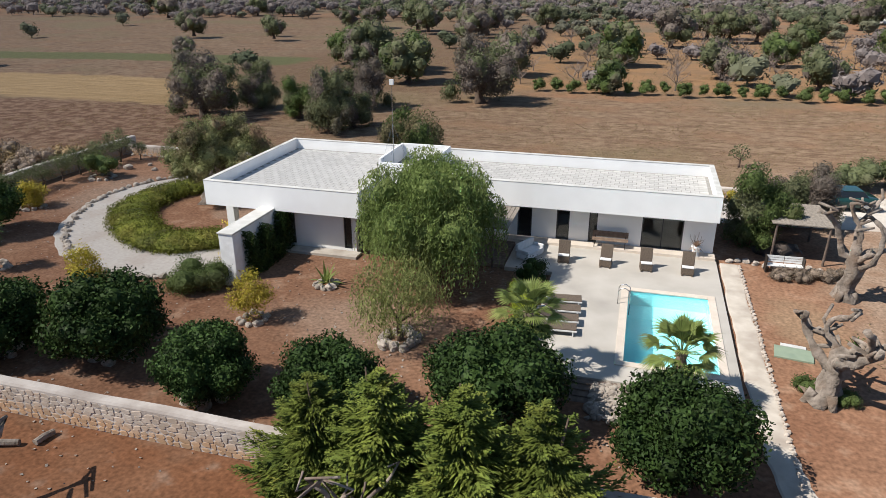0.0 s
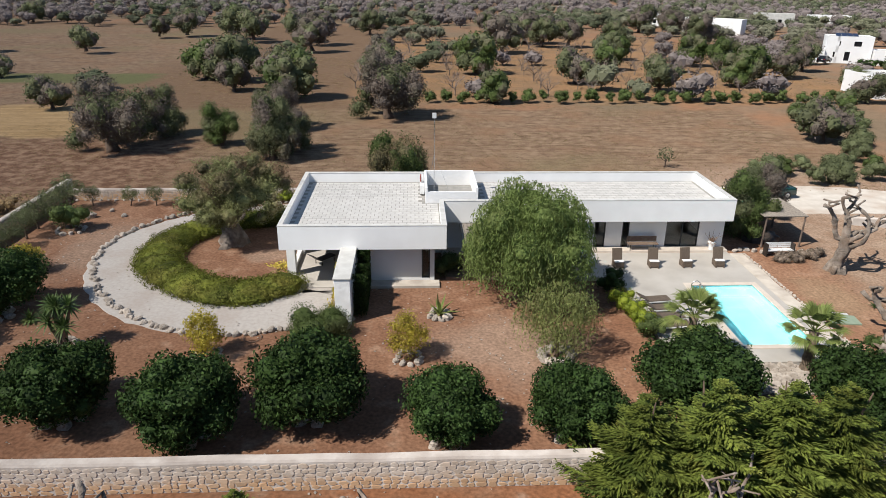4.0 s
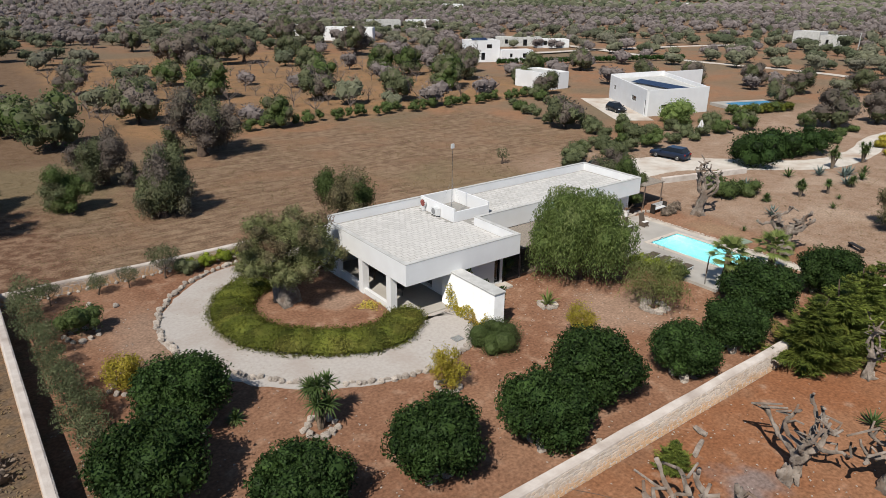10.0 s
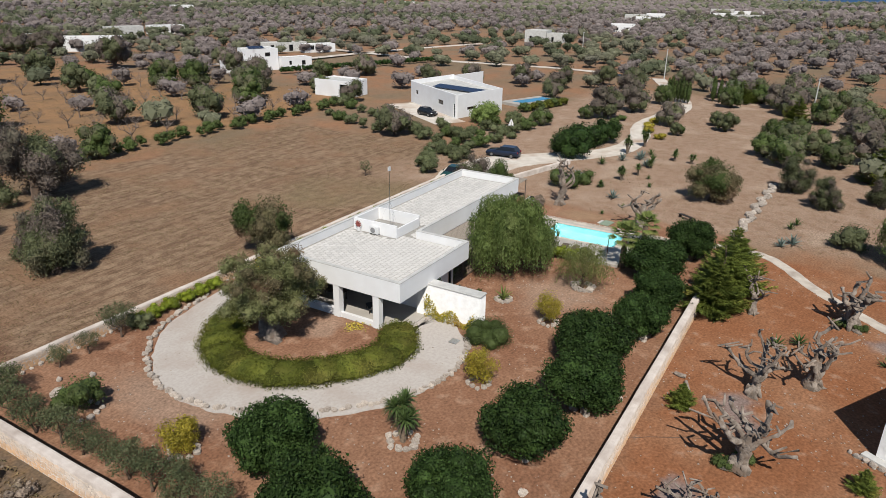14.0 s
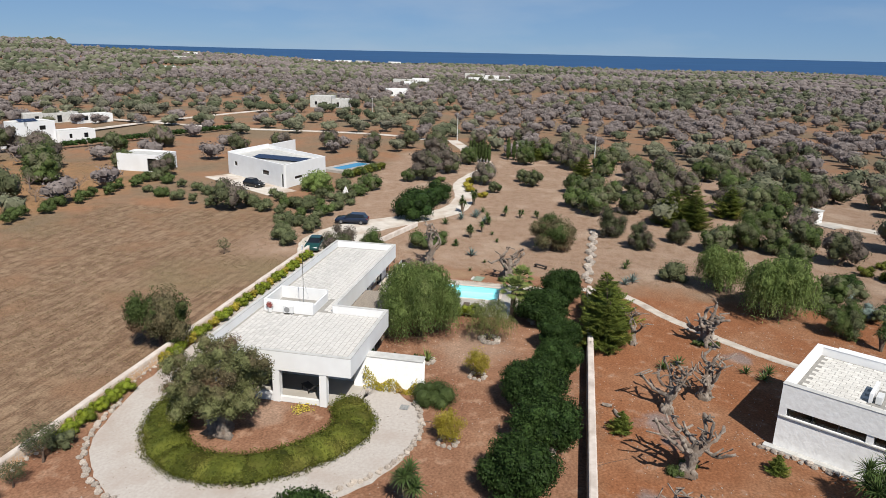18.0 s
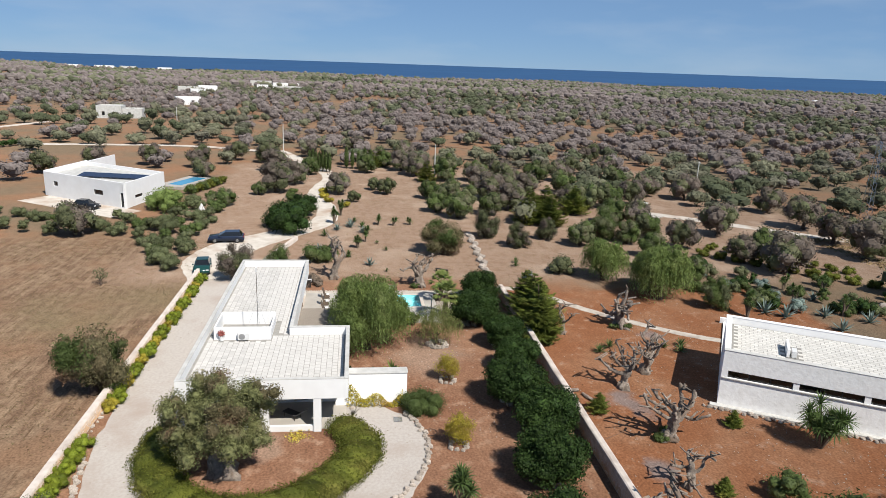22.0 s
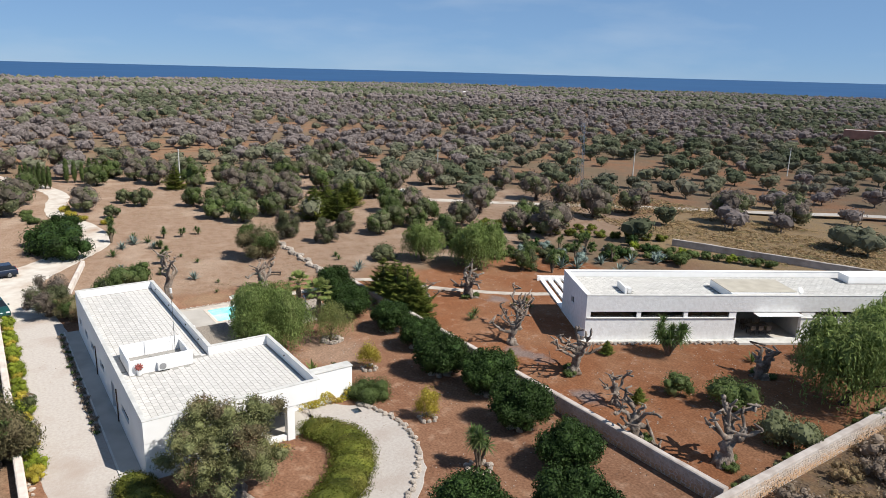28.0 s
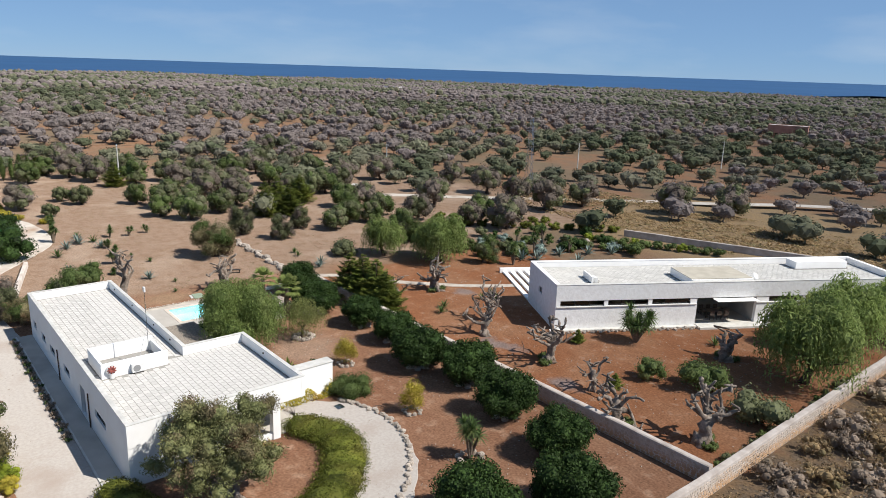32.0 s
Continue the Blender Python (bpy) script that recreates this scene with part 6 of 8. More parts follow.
# ---- neighbouring houses ----
def block(parent, m, lx, ly, h, windows=(), roof_lip=.25, material=None):
    """A white block with parapet and recessed windows (side, a, b, z0, z1): side 0 faces -y, 1 faces -x."""
    inv = parent.matrix_world.inverted() @ m
    tk = .3

    def side(*b6):
        bm = box(*b6)
        bmesh.ops.transform(bm, matrix=inv, verts=bm.verts)
        part("wall", bm, material or M_PLASTER, parent)
    holes = {0: [], 1: []}
    for s, a, b_, z0, z1 in windows:
        holes[s].append((a, b_, z0, z1))

    def run(s, length, x_first):
        last = 0
        for a, b_, z0, z1 in sorted(holes[s]) + [(length, length, 0, 0)]:
            for p, q, u, v in ((last, a, -.5, h), (a, b_, -.5, z0), (a, b_, z1, h)):
                if q - p > .02 and v - u > .02:
                    if s == 0:
                        side(p, q, 0, tk, u, v)
                    else:
                        side(0, tk, max(p, tk), q, u, v)
            last = b_
    run(0, lx, 0)
    run(1, ly, 0)
    side(tk, lx, ly - tk, ly, -.5, h)
    side(lx - tk, lx, tk, ly - tk, -.5, h)
    bm = box(tk, lx - tk, tk, ly - tk, h - .6, h - roof_lip)
    bmesh.ops.transform(bm, matrix=inv, verts=bm.verts)
    part("roof", bm, M_COPING, parent, "flat pale roof")
    bm = box(tk, lx - tk, tk, ly - tk, -.1, .05)
    bmesh.ops.transform(bm, matrix=inv, verts=bm.verts)
    part("floor", bm, M_INTERIOR, parent)
    for s, a, b_, z0, z1 in windows:
        bm = bmesh.new()
        if s == 0:
            add_box(bm, a, b_, tk * .6, tk * .6 + .03, z0, z1)
        else:
            add_box(bm, tk * .6, tk * .6 + .03, a, b_, z0, z1)
        bmesh.ops.transform(bm, matrix=inv, verts=bm.verts)
        part("window", bm, M_CARGLASS, parent, "dark recessed window")


# white house with solar panels: long side seen from the west
N1 = Matrix(((-.541, .839, 0, 57.0), (-.839, -.541, 0, 86.3), (0, 0, 1, 0), (0, 0, 0, 1)))
n1 = thing("house", N1, "white modern house with solar panels on its flat roof", "house", "neighbouring houses")
PLAN1 = [Vector((0, 0, 0)), Vector((19.8, 0, 0)), Vector((15.3, 12.2, 0)), Vector((-5.1, 12.2, 0))]
HOLES1 = (((2.4, 3.5, 1.9, 2.7), (12.4, 14.6, 1.6, 2.4), (18.7, 19.5, .1, 2.5)), ((3.0, 5.4, 1.2, 1.7),), (), ())


def slanted_wall(p, q, top, holes):
    """One wall of the slanting house, built round its openings, with recessed dark panes."""
    d, length = (q - p).normalized(), (q - p).length
    m = pose(p.x, p.y, 0, 0, 0, math.degrees(math.atan2(d.y, d.x)))
    last = .0
    for a, b_, z0, z1 in list(holes) + [(length, length, 0, 0)]:
        for u, v, w0, w1 in ((last, a, -.6, top), (a, b_, -.6, z0), (a, b_, z1, top)):
            if v - u > .02 and w1 - w0 > .02:
                bm = box(u, v, 0, .3, w0, w1)
                bmesh.ops.transform(bm, matrix=m, verts=bm.verts)
                part("wall", bm, M_PLASTER, n1)
        if b_ > a:
            bm = box(a, b_, .17, .2, z0, z1)
            bmesh.ops.transform(bm, matrix=m, verts=bm.verts)
            w_ = part("window", bm, M_CARGLASS, n1, "dark recessed window")
            for u, v, w0, w1 in ((a, a + .06, z0, z1), (b_ - .06, b_, z0, z1), (a + .06, b_ - .06, z1 - .06, z1), (a + .06, b_ - .06, z0, z0 + .06)):
                bm = box(u, v, .12, .168, w0, w1)
                bmesh.ops.transform(bm, matrix=m, verts=bm.verts)
                part("window_frame", bm, M_DARKFRAME, w_)
        last = b_


for i, p in enumerate(PLAN1):
    slanted_wall(p, PLAN1[(i + 1) % 4], (4.15, 4.15, 4.1, 4.3)[i], HOLES1[i])
slanted_wall(Vector((-9.0, 21.5, 0)), Vector((-5.1, 12.2, 0)), 4.1, ())     # free-standing wall that carries on the north side
bm = bmesh.new()
mid_ = sum(PLAN1, Vector()) / 4
low_, high_ = ([bm.verts.new(mid_ + (p - mid_) * .965 + Vector((0, 0, z))) for p in PLAN1] for z in (3.0, 3.45))
bm.faces.new(high_)
bm.faces.new(low_[::-1])
for i in range(4):
    bm.faces.new((low_[i], low_[(i + 1) % 4], high_[(i + 1) % 4], high_[i]))
part("roof", bm, M_COPING, n1, "flat pale roof")
for i in range(9):
    pn = part("solar_panel", box(0, 1.3, 0, 2.3, 0, .05), M_SOLAR, n1, "dark blue solar panel")
    pn.matrix_local = pose(6.0, 1.9, 3.72, 8, 0, 22.3) @ pose(1.36 * i, 0, 0)
solid("yard", box(-2.5, 3.5, -11, 11, -.05, .02, .01), M_GRAVEL2, "pale gravel yard before the white house", "yard", "structure").matrix_world = N1 @ pose(12, -3.2, 0, 0, 0, 90)
n1p = thing("swimming_pool", pose(67.0, 66.8, 0, 0, 0, -19) @ pose(0, -2.2, 0), "small raised turquoise pool by the neighbouring house", "swimming pool")
part("deck", box(-2.6, 9, -.4, 5.2, -.3, .5), M_CONCRETE, n1p)
part("water", box(-.8, 8.2, .8, 3.6, .503, .53), surf("pool_surface", (.06, .30, .50), (.07, .34, .55), .8, .08, .1, 3, coords="obj"), n1p, "blue pool water")
for i in range(9):
    shrub(59.5 + 1.45 * i, 62.6 - .42 * i, 1.15, 1.6, M_HEDGE if i % 3 else M_SHRUB, "trimmed green hedge shrub below the neighbouring pool", group="pool hedge")
N2 = Matrix(((.0, 1, 0, 53.0), (-1, .0, 0, 108.0), (0, 0, 1, 0), (0, 0, 0, 1)))
n2 = thing("house", N2, "small white cube outbuilding with an open side", "house", "neighbouring houses")
bpy.context.view_layer.update()
block(n2, N2, 9.0, 6.4, 3.3, ((0, 6.6, 8.6, .1, 2.6),))
N3 = pose(74, 149.5, 0, 0, 0, -22)
N3 = N3 @ Matrix.Diagonal((.75, .75, .85, 1))
n3 = thing("house", N3, "white two-storey house with solar panels behind a hedge", "house", "neighbouring houses")
bpy.context.view_layer.update()
block(n3, N3, 12, 8, 6.2, ((0, 2, 3.2, 1, 2.3), (0, 5, 6.4, .2, 2.4), (0, 2.5, 3.5, 3.8, 5.0), (0, 7, 9, 3.8, 5.0)))
block(n3, N3 @ pose(12.3, -2, 0), 12, 6, 3.2, ((0, 3, 4, 1, 2.2), (0, 8, 9.5, .8, 2.2)))
block(n3, N3 @ pose(-8.3, -1, 0), 8, 5, 3.0, ((0, 3, 5, .2, 2.2),))
for i in range(4):
    pn = part("solar_panel", box(0, 1.4, 0, 2.6, 0, .05), M_SOLAR, n3, "dark blue solar panel")
    pn.matrix_local = pose(2.4 + 1.5 * i, 3, 6.1, 12, 0, 0)
for i in range(27):
    shrub(75.0 + 2.0 * i, 137.6 - .7 * i, 1.25, 1.7, M_CAROB, "dark trimmed hedge shrub before the two-storey house", "bush", "dark hedge", .12, 700)
N4 = pose(210.5, 131, 0, 0, 0, -84)
n4 = thing("house", N4, "pale old farmhouse with several flat blocks", "house", "neighbouring houses")
bpy.context.view_layer.update()
block(n4, N4, 9, 8, 4.6, ((0, 2, 3, 1, 2.4), (0, 6, 7, .2, 2.2)), material=M_COPING)
block(n4, N4 @ pose(9.2, .5, 0), 7, 7, 3.6, ((0, 2, 3, .2, 2.2),), material=M_COPING)
FAR = ((114, 184, 16, 5, 3.2, -30), (122, 172, 11, 5, 2.8, -30), (303, 124, 12, 8, 4, -70), (405, 148, 14, 9, 4.5, -80), (420, 138, 12, 8, 5, -75), (392, 137, 9, 7, 4, -75), (585, 128, 20, 10, 4.5, -80), (560, 105, 26, 10, 4, -80), (510, 112, 16, 8, 4, -80), (500, 96, 20, 8, 3.5, -80), (73, 233, 19, 5, 4.6, -42), (68, 256, 12, 5, 4.0, -32), (112, 264, 14, 5, 4.5, -20), (138, 273, 15, 5, 3.6, -22), (630, -420, 34, 10, 4.5, 210), (78, -253, 16, 8, 6, 200), (640, 735, 20, 8, 5, -40), (980, 400, 26, 10, 6, -70), (1010, 375, 22, 10, 6, -70), (960, 430, 18, 10, 5, -70), (1040, 330, 20, 9, 5, -70), (700, 500, 14, 8, 5, -60), (820, 560, 18, 8, 5, -60), (520, 400, 12, 7, 4, -60), (760, -300, 26, 9, 4, 200), (300, 460, 16, 8, 4, -30))
PINK = surf("faded_pink_render", (.46, .25, .19), (.38, .20, .15), .6, .9, .1)
for i, (x, y, lx, ly, h, a) in enumerate(FAR):
    m = pose(x, y, ground_z(x, y), 0, 0, a)
    hs = thing("house", m, "faded pink flat-roofed building among trees" if i == 15 else "distant white flat-roofed house among trees", "house", "distant houses")
    bpy.context.view_layer.update()
    block(hs, m, lx, ly, h, ((0, lx * .2, lx * .2 + 1.2, 1, 2.4), (0, lx * .6, lx * .6 + 1.4, .3, 2.4)), material=PINK if i == 15 else (M_PLASTER if i % 3 else M_COPING))
shed = thing("shed", pose(47.3, -18.0, 0, 0, 0, 40), "small white utility shed on a pale slab", "shed")
part("body", box(-.9, .9, -.7, .7, 0, 2.0, .02), M_PLASTER, shed)
part("roof", box(-1.05, 1.05, -.85, .85, 2.003, 2.12, .02), M_COPING, shed)
part("door", box(-.35, .35, -.73, -.703, .05, 1.75), M_STEEL, shed)
part("slab", box(-4.0, 1.6, -1.2, 1.2, -.1, .12), M_CONCRETE, shed)
tp = thing("tepee", pose(42.3, 57.0, 0), "small white canvas play tepee", "tent")
bm = bmesh.new()
bmesh.ops.create_cone(bm, cap_ends=False, segments=5, radius1=.95, radius2=.08, depth=1.9, matrix=pose(0, 0, .95))
part("canvas", bm, M_CUSHION, tp)
for k in range(5):
    a = k * 2 * math.pi / 5
    bm = bmesh.new()
    add_tube(bm, [(math.cos(a) * .97, math.sin(a) * .97, 0), (-math.cos(a) * .12, -math.sin(a) * .12, 2.15)], [.025, .02], 5)
    part("pole", bm, M_WOOD, tp)


# ---- poles and wires ----
def power_pole(x, y, h=7.5):
    t = thing("utility_pole", pose(x, y, 0), "pale concrete utility pole", "utility pole", "utility poles")
    bm = bmesh.new()
    add_tube(bm, [(0, 0, -.1), (0, 0, h)], [.15, .09], 8)
    part("pole", bm, M_COPING, t)
    part("crossarm", box(-.6, .6, -.04, .04, h - .35, h - .27), M_STEEL, t)
    for sx in (-.5, 0, .5):
        bm = bmesh.new()
        add_cyl(bm, sx, 0, h - .27, h - .1, .04, .03, 8)
        part("insulator", bm, M_LAMPCLEAR, t)
    return Vector((x, y, h - .1))


POLES = [power_pole(*p) for p in ((124.9, 52.6), (82.6, 15.4), (63.5, -36.5), (47.0, -84.0), (33.0, -130.0), (172.0, 92.0))]
for a, b_ in zip(POLES, POLES[1:5]):
    bm = bmesh.new()
    add_tube(bm, [a.lerp(b_, k / 10) - Vector((0, 0, 4 * .9 * (k / 10) * (1 - k / 10))) for k in range(11)], [.02] * 11, 4)
    solid("power_line", bm, M_IRON, "thin overhead power line", "cable")


def lattice_tower(x, y, h, w):
    """A slim steel lattice tower: four legs, cross braces, arms."""
    t = thing("lattice_tower", pose(x, y, 0, 0, 0, 20), "slim grey steel lattice tower among olive trees", "tower")
    for sx in (-1, 1):
        for sy in (-1, 1):
            bm = bmesh.new()
            add_tube(bm, [(sx * w, sy * w, -.1), (sx * w * .3, sy * w * .3, h)], [.05, .04], 5)
            part("leg", bm, M_STEEL, t)
    n_ = int(h / 1.4)
    for k in range(n_):
        a, b_ = (w * (1 - .7 * q / n_) for q in (k, k + 1))
        z0, z1 = h * k / n_, h * (k + 1) / n_
        for c, d in (((-1, -1), (1, -1)), ((1, -1), (1, 1)), ((1, 1), (-1, 1)), ((-1, 1), (-1, -1))):
            bm = bmesh.new()
            add_tube(bm, [(c[0] * a, c[1] * a, z0), (d[0] * b_, d[1] * b_, z1)], [.028, .028], 4)
            part("brace", bm, M_STEEL, t)
    for z in (h * .82, h * .95):
        part("crossarm", box(-1.1, 1.1, -.05, .05, z, z + .08), M_STEEL, t)


lattice_tower(32.2, -49.9, 15.5, .75)
M_STRAW = surf("pale_straw", (0.36, 0.27, 0.17), (0.30, 0.21, 0.13), .05, .95, 0)


# ---- far olive groves ----
def woods_material(name, c1, c2, c3):
    m = surf(name, c1, c2, .16, .85, 0, c3=c3, scale3=.035, island=.22, spec=.05, band=(.3, .7))
    return m


WOODS = (woods_material("grove_green", (.152, .158, .098), (.176, .176, .118), (.160, .150, .118)), woods_material("grove_grey", (.226, .190, .176), (.188, .162, .152), (.236, .196, .190)), woods_material("grove_dark", (.088, .104, .060), (.112, .122, .074), (.104, .102, .076)))


def proto(seed, leaves, leaf, lobes, fine=1):
    """A round lumpy crown of about unit radius on a short trunk, as triangles."""
    rng = np.random.default_rng(seed)
    tris, blobs = [], []
    for k in range(lobes):
        a = k * 2.4 + rng.uniform(0, 1)
        q = 0 if k == 0 else rng.uniform(.4, .6)
        s_ = .74 if k == 0 else rng.uniform(.38, .56)
        blobs.append((math.cos(a) * q, math.sin(a) * q, .92 + (0 if k == 0 else rng.uniform(-.22, .42)), s_, s_, s_ * .95))
    bm = bmesh.new()
    for cx, cy, cz, rx, ry, rz in blobs:
        for v in bmesh.ops.create_icosphere(bm, subdivisions=fine, radius=1.0)["verts"]:
            k = (.88 if leaves else 1.05) * rng.uniform(.85, 1.12)
            v.co = Vector((cx + v.co.x * rx * k, cy + v.co.y * ry * k, cz + v.co.z * rz * k))
    bmesh.ops.triangulate(bm, faces=bm.faces[:])
    tris.append(np.array([[v.co[:] for v in f.verts] for f in bm.faces]))
    bm.free()
    if leaves:
        at, d = crown_points(rng, blobs, leaves, (.82, 1.16), .3)
        q = leaf_quads(rng, at, d, leaf, .6, .45)
        foot = np.array([[(.07, 0, 0), (-.04, .07, 0), (0, 0, .7)], [(-.04, .07, 0), (-.04, -.07, 0), (0, 0, .7)], [(-.04, -.07, 0), (.07, 0, 0), (0, 0, .7)]])
        tris += [q[:, [0, 1, 2]], foot]
    return np.concatenate(tris)


ROADLINE = [Vector((48, -19, 0)), Vector((43.5, -25.5, 0)), Vector((33.5, -38, 0)), Vector((16, -62, 0)), Vector((4, -76, 0)), Vector((-8, -92, 0)), Vector((-40, -120, 0))]


def near_line(p, line, w):
    for a, b_ in zip(line, line[1:]):
        d = b_ - a
        k = max(0, min(1, (p - a).dot(d) / d.length_squared))
        if (a + d * k - p).length < w:
            return True
    return False


TRACK = [Vector((x, y, 0)) for x, y in ((12, 49), (23, 50), (30, 44), (38, 39), (48, 37.6), (59.5, 40), (78, 38.2), (94, 41.4), (112, 48.7), (125, 54))]
BLOCKS = ((44, -18, 7), (53, 100, 14), (58, 74, 22), (60, 104, 10), (82, 146, 18), (100, 142, 12), (210, 124, 12), (75, 62, 10))


def grove_density(x, y):
    """How likely a tree stands here, 0 to 1."""
    if -62 < x < 10 and -32 < y < 97:
        return 0
    if x <= -45 and -60 < y < 50:
        return 0
    if -240 < x < 50 and 50 < y < 97:
        return 0
    if x < -58 and y < 230:
        return .04
    if -58 <= x < 62 and 97 <= y < 200:
        return .34 if -28 < x < -2 else (.1 if x < 0 else .2)
    if 10 <= x < 100 and -2 < y < 60:
        return .65 if (x > 36 and y < 6) or (x > 62 and y < 14) else 0
    if 10 <= x < 58 and -45 < y <= -2:
        return .72 if x > 30 else (.4 if y < -25 else .05)
    if 50 <= x < 125 and 60 <= y < 165:
        return .16
    if -62 < x < 10 and -50 < y <= -32:
        return .1
    if 125 <= x < 240 and 60 < y < 240:
        return .45
    if x < 60 and 200 <= y < 235:
        return .25
    if 5 < x < 70 and -110 < y < -45:
        return .5
    if -40 < x < 40 and -120 < y < -60:
        return .45
    return .82 + .55 * noise.noise(Vector((x / 60, y / 60, 9.0)))


# open ground among the groves
STRIPS = [(Vector((500, -618, 0)), Vector((290, -632, 0)), 26), (Vector((300, 335, 0)), Vector((375, 300, 0)), 18), (Vector((330, 60, 0)), Vector((420, 10, 0)), 16), (Vector((250, 180, 0)), Vector((290, 150, 0)), 14), (Vector((760, 60, 0)), Vector((700, -90, 0)), 24), (Vector((480, -330, 0)), Vector((390, -420, 0)), 14), (Vector((560, 420, 0)), Vector((660, 360, 0)), 30)]


def groves():
    rng = np.random.default_rng(21)
    near = [proto(k, 260, .26, 5) for k in range(5)]
    mid = [proto(10 + k, 60, .36, 2) for k in range(4)]
    far = [proto(20 + k, 0, 1, 1) for k in range(4)]
    out = {0: [], 1: [], 2: []}
    eye = Vector((-30, 30, 0))
    for step, r0, r1, protos, size in ((7.6, 0, 290, near, (2.0, 3.2)), (8.2, 290, 560, mid, (2.4, 3.7)), (9.8, 560, 1400, far, (3.2, 4.9))):
        n_ = int(r1 / step) + 1
        for i in range(-n_, n_ + 1):
            for j in range(-n_, n_ + 1):
                x, y = eye.x + (i + rng.uniform(-.38, .38)) * step, eye.y + (j + rng.uniform(-.38, .38)) * step
                dx, dy = x - eye.x, y - eye.y
                d = math.hypot(dx, dy)
                if not r0 <= d < r1:
                    continue
                ang = math.degrees(math.atan2(dy, dx))
                if ang > 150 or ang < -95:
                    continue
                if d > 1010 and ang < 40 and d > 1090 + 60 * math.sin(ang * .3) + float(np.interp(ang, (-60, -30, 5), (270, 230, 0))):
                    continue
                if rng.random() > grove_density(x, y) + (.3 if d > 280 and ang < 60 else 0):
                    continue
                p = Vector((x, y, 0))
                if d > 220 and any(abs(x - (s_[0].x + s_[1].x) / 2) < 140 and abs(y - (s_[0].y + s_[1].y) / 2) < 140 and near_line(p, s_[:2], s_[2]) for s_ in STRIPS):
                    continue
                if d < 200 and (near_line(p, TRACK, 5) or near_line(p, ROADLINE, 5) or any(math.hypot(x - a, y - b_) < c for a, b_, c in BLOCKS) or any(math.hypot(x - o[0], y - o[1]) < 5 for o in MIDOLIVES)):
                    continue
                s = rng.uniform(*size)
                T_ = protos[rng.integers(len(protos))]
                a = rng.uniform(0, 6.28)
                c_, s_ = math.cos(a) * s, math.sin(a) * s
                R_ = np.array([[c_, -s_, 0], [s_, c_, 0], [0, 0, s * rng.uniform(.72, 1.0)]])
                w = noise.noise(Vector((x / 130, y / 130, 4.0))) + rng.normal(0, .28)
                kind = 1 if w > (.06 if d < 300 else (-.12 if d < 560 else .02)) else (2 if w < -.34 else 0)
                out[kind].append(T_ @ R_.T + np.array([x, y, ground_z(x, y) - (.15 if d < 400 else .5)]))
    for k, lab in ((0, "far grey-green olive groves"), (1, "far withered grey-brown olive groves"), (2, "far dark green groves")):
        V = np.concatenate(out[k])
        tagged(new("grove", quads_mesh("grove", V, WOODS[k])), lab, "trees", kind="stuff")


groves()


def almonds():
    """Rows of bare almond trees in the orchard behind the field."""
    rng = np.random.default_rng(31)
    protos = []
    for k in range(3):
        bm = bmesh.new()
        add_tube(bm, [(0, 0, -.05), (.03, 0, .8)], [.09, .07], 5)
        tips = []
        for b in range(6):
            a = b * 1.05 + rng.uniform(-.3, .3)
            ln = limb(rng, (.03, 0, .75), (math.cos(a) * .8, math.sin(a) * .8, 1), 1.7, 4, .2)
            add_tube(bm, ln, [.05, .04, .03, .02, .012], 4)
            for q in ln[2:]:
                for _ in range(5):
                    e = q + Vector((rng.normal(0, .35), rng.normal(0, .35), rng.uniform(.1, .7)))
                    add_tube(bm, [q, e], [.014, .006], 3, cap=False)
        protos.append(mesh_of("branches", bm, M_TWIG))
    n_ = 0
    for i in range(10):
        for j in range(11):
            x, y = -26 + i * 7.2 + rng.uniform(-1, 1), 101 + j * 7.6 + rng.uniform(-1, 1)
            if rng.random() < .3 or any(math.hypot(x - o[0], y - o[1]) < 4 for o in MIDOLIVES):
                continue
            ob = new("almond_tree", protos[n_ % 3])
            s = rng.uniform(.9, 1.35)
            ob.matrix_world = pose(x, y, 0, 0, 0, rng.uniform(0, 360)) @ Matrix.Diagonal((s, s, s, 1))
            tagged(ob, "bare leafless almond tree in an ochre orchard", "tree", "almond trees")
            n_ += 1
    tree("young_tree", "sparse young tree standing in the stubble field", "tree", trunk_mesh("trunk", rng, 1.6, .08, M_BARK, 4), crown("crown", rng, make_blobs(rng, .9, 1.3, .7, 7, .4), 260, .2, M_OLIVE, 0, .4, .9), 6.9, 60.2)


almonds()
ribbon("road", ROADLINE, [2.6] * 7, .02, M_GRAVEL2, "pale unpaved country lane through the olive groves", "road", 8, seed=9)
ribbon("road", [(150, 205), (135, 172), (130, 146), (127, 118), (129, 100), (130, 78), (122, 56)], [3.0] * 7, .05, M_GRAVEL2, "pale unpaved country lane", "road", 8, seed=10)
for i, (p, q, w) in enumerate(STRIPS[:1] + STRIPS[4:6]):
    ribbon("field", [p.to_2d(), p.lerp(q, .5).to_2d(), q.to_2d()], [w * 1.5] * 3, 1.2, M_STRAW, "far pale stubble field among groves", "field", 6, thick=1.6, jag=2.0, seed=20 + i)
ribbon("road", [(70, 170), (98, 158), (140, 152), (190, 140)], [3.0] * 4, .05, M_GRAVEL2, "pale unpaved country lane", "road", 8, seed=11)
wall_far = boundary_wall("wall_garden", (-2.2, -35.0), (-30.0, -45.5), 1.0, .45, "low stone wall behind the garden")
wall_track = boundary_wall("wall_track", (15.5, 43.9), (27.0, 41.0), .6, .45, "low stone wall beside the track")

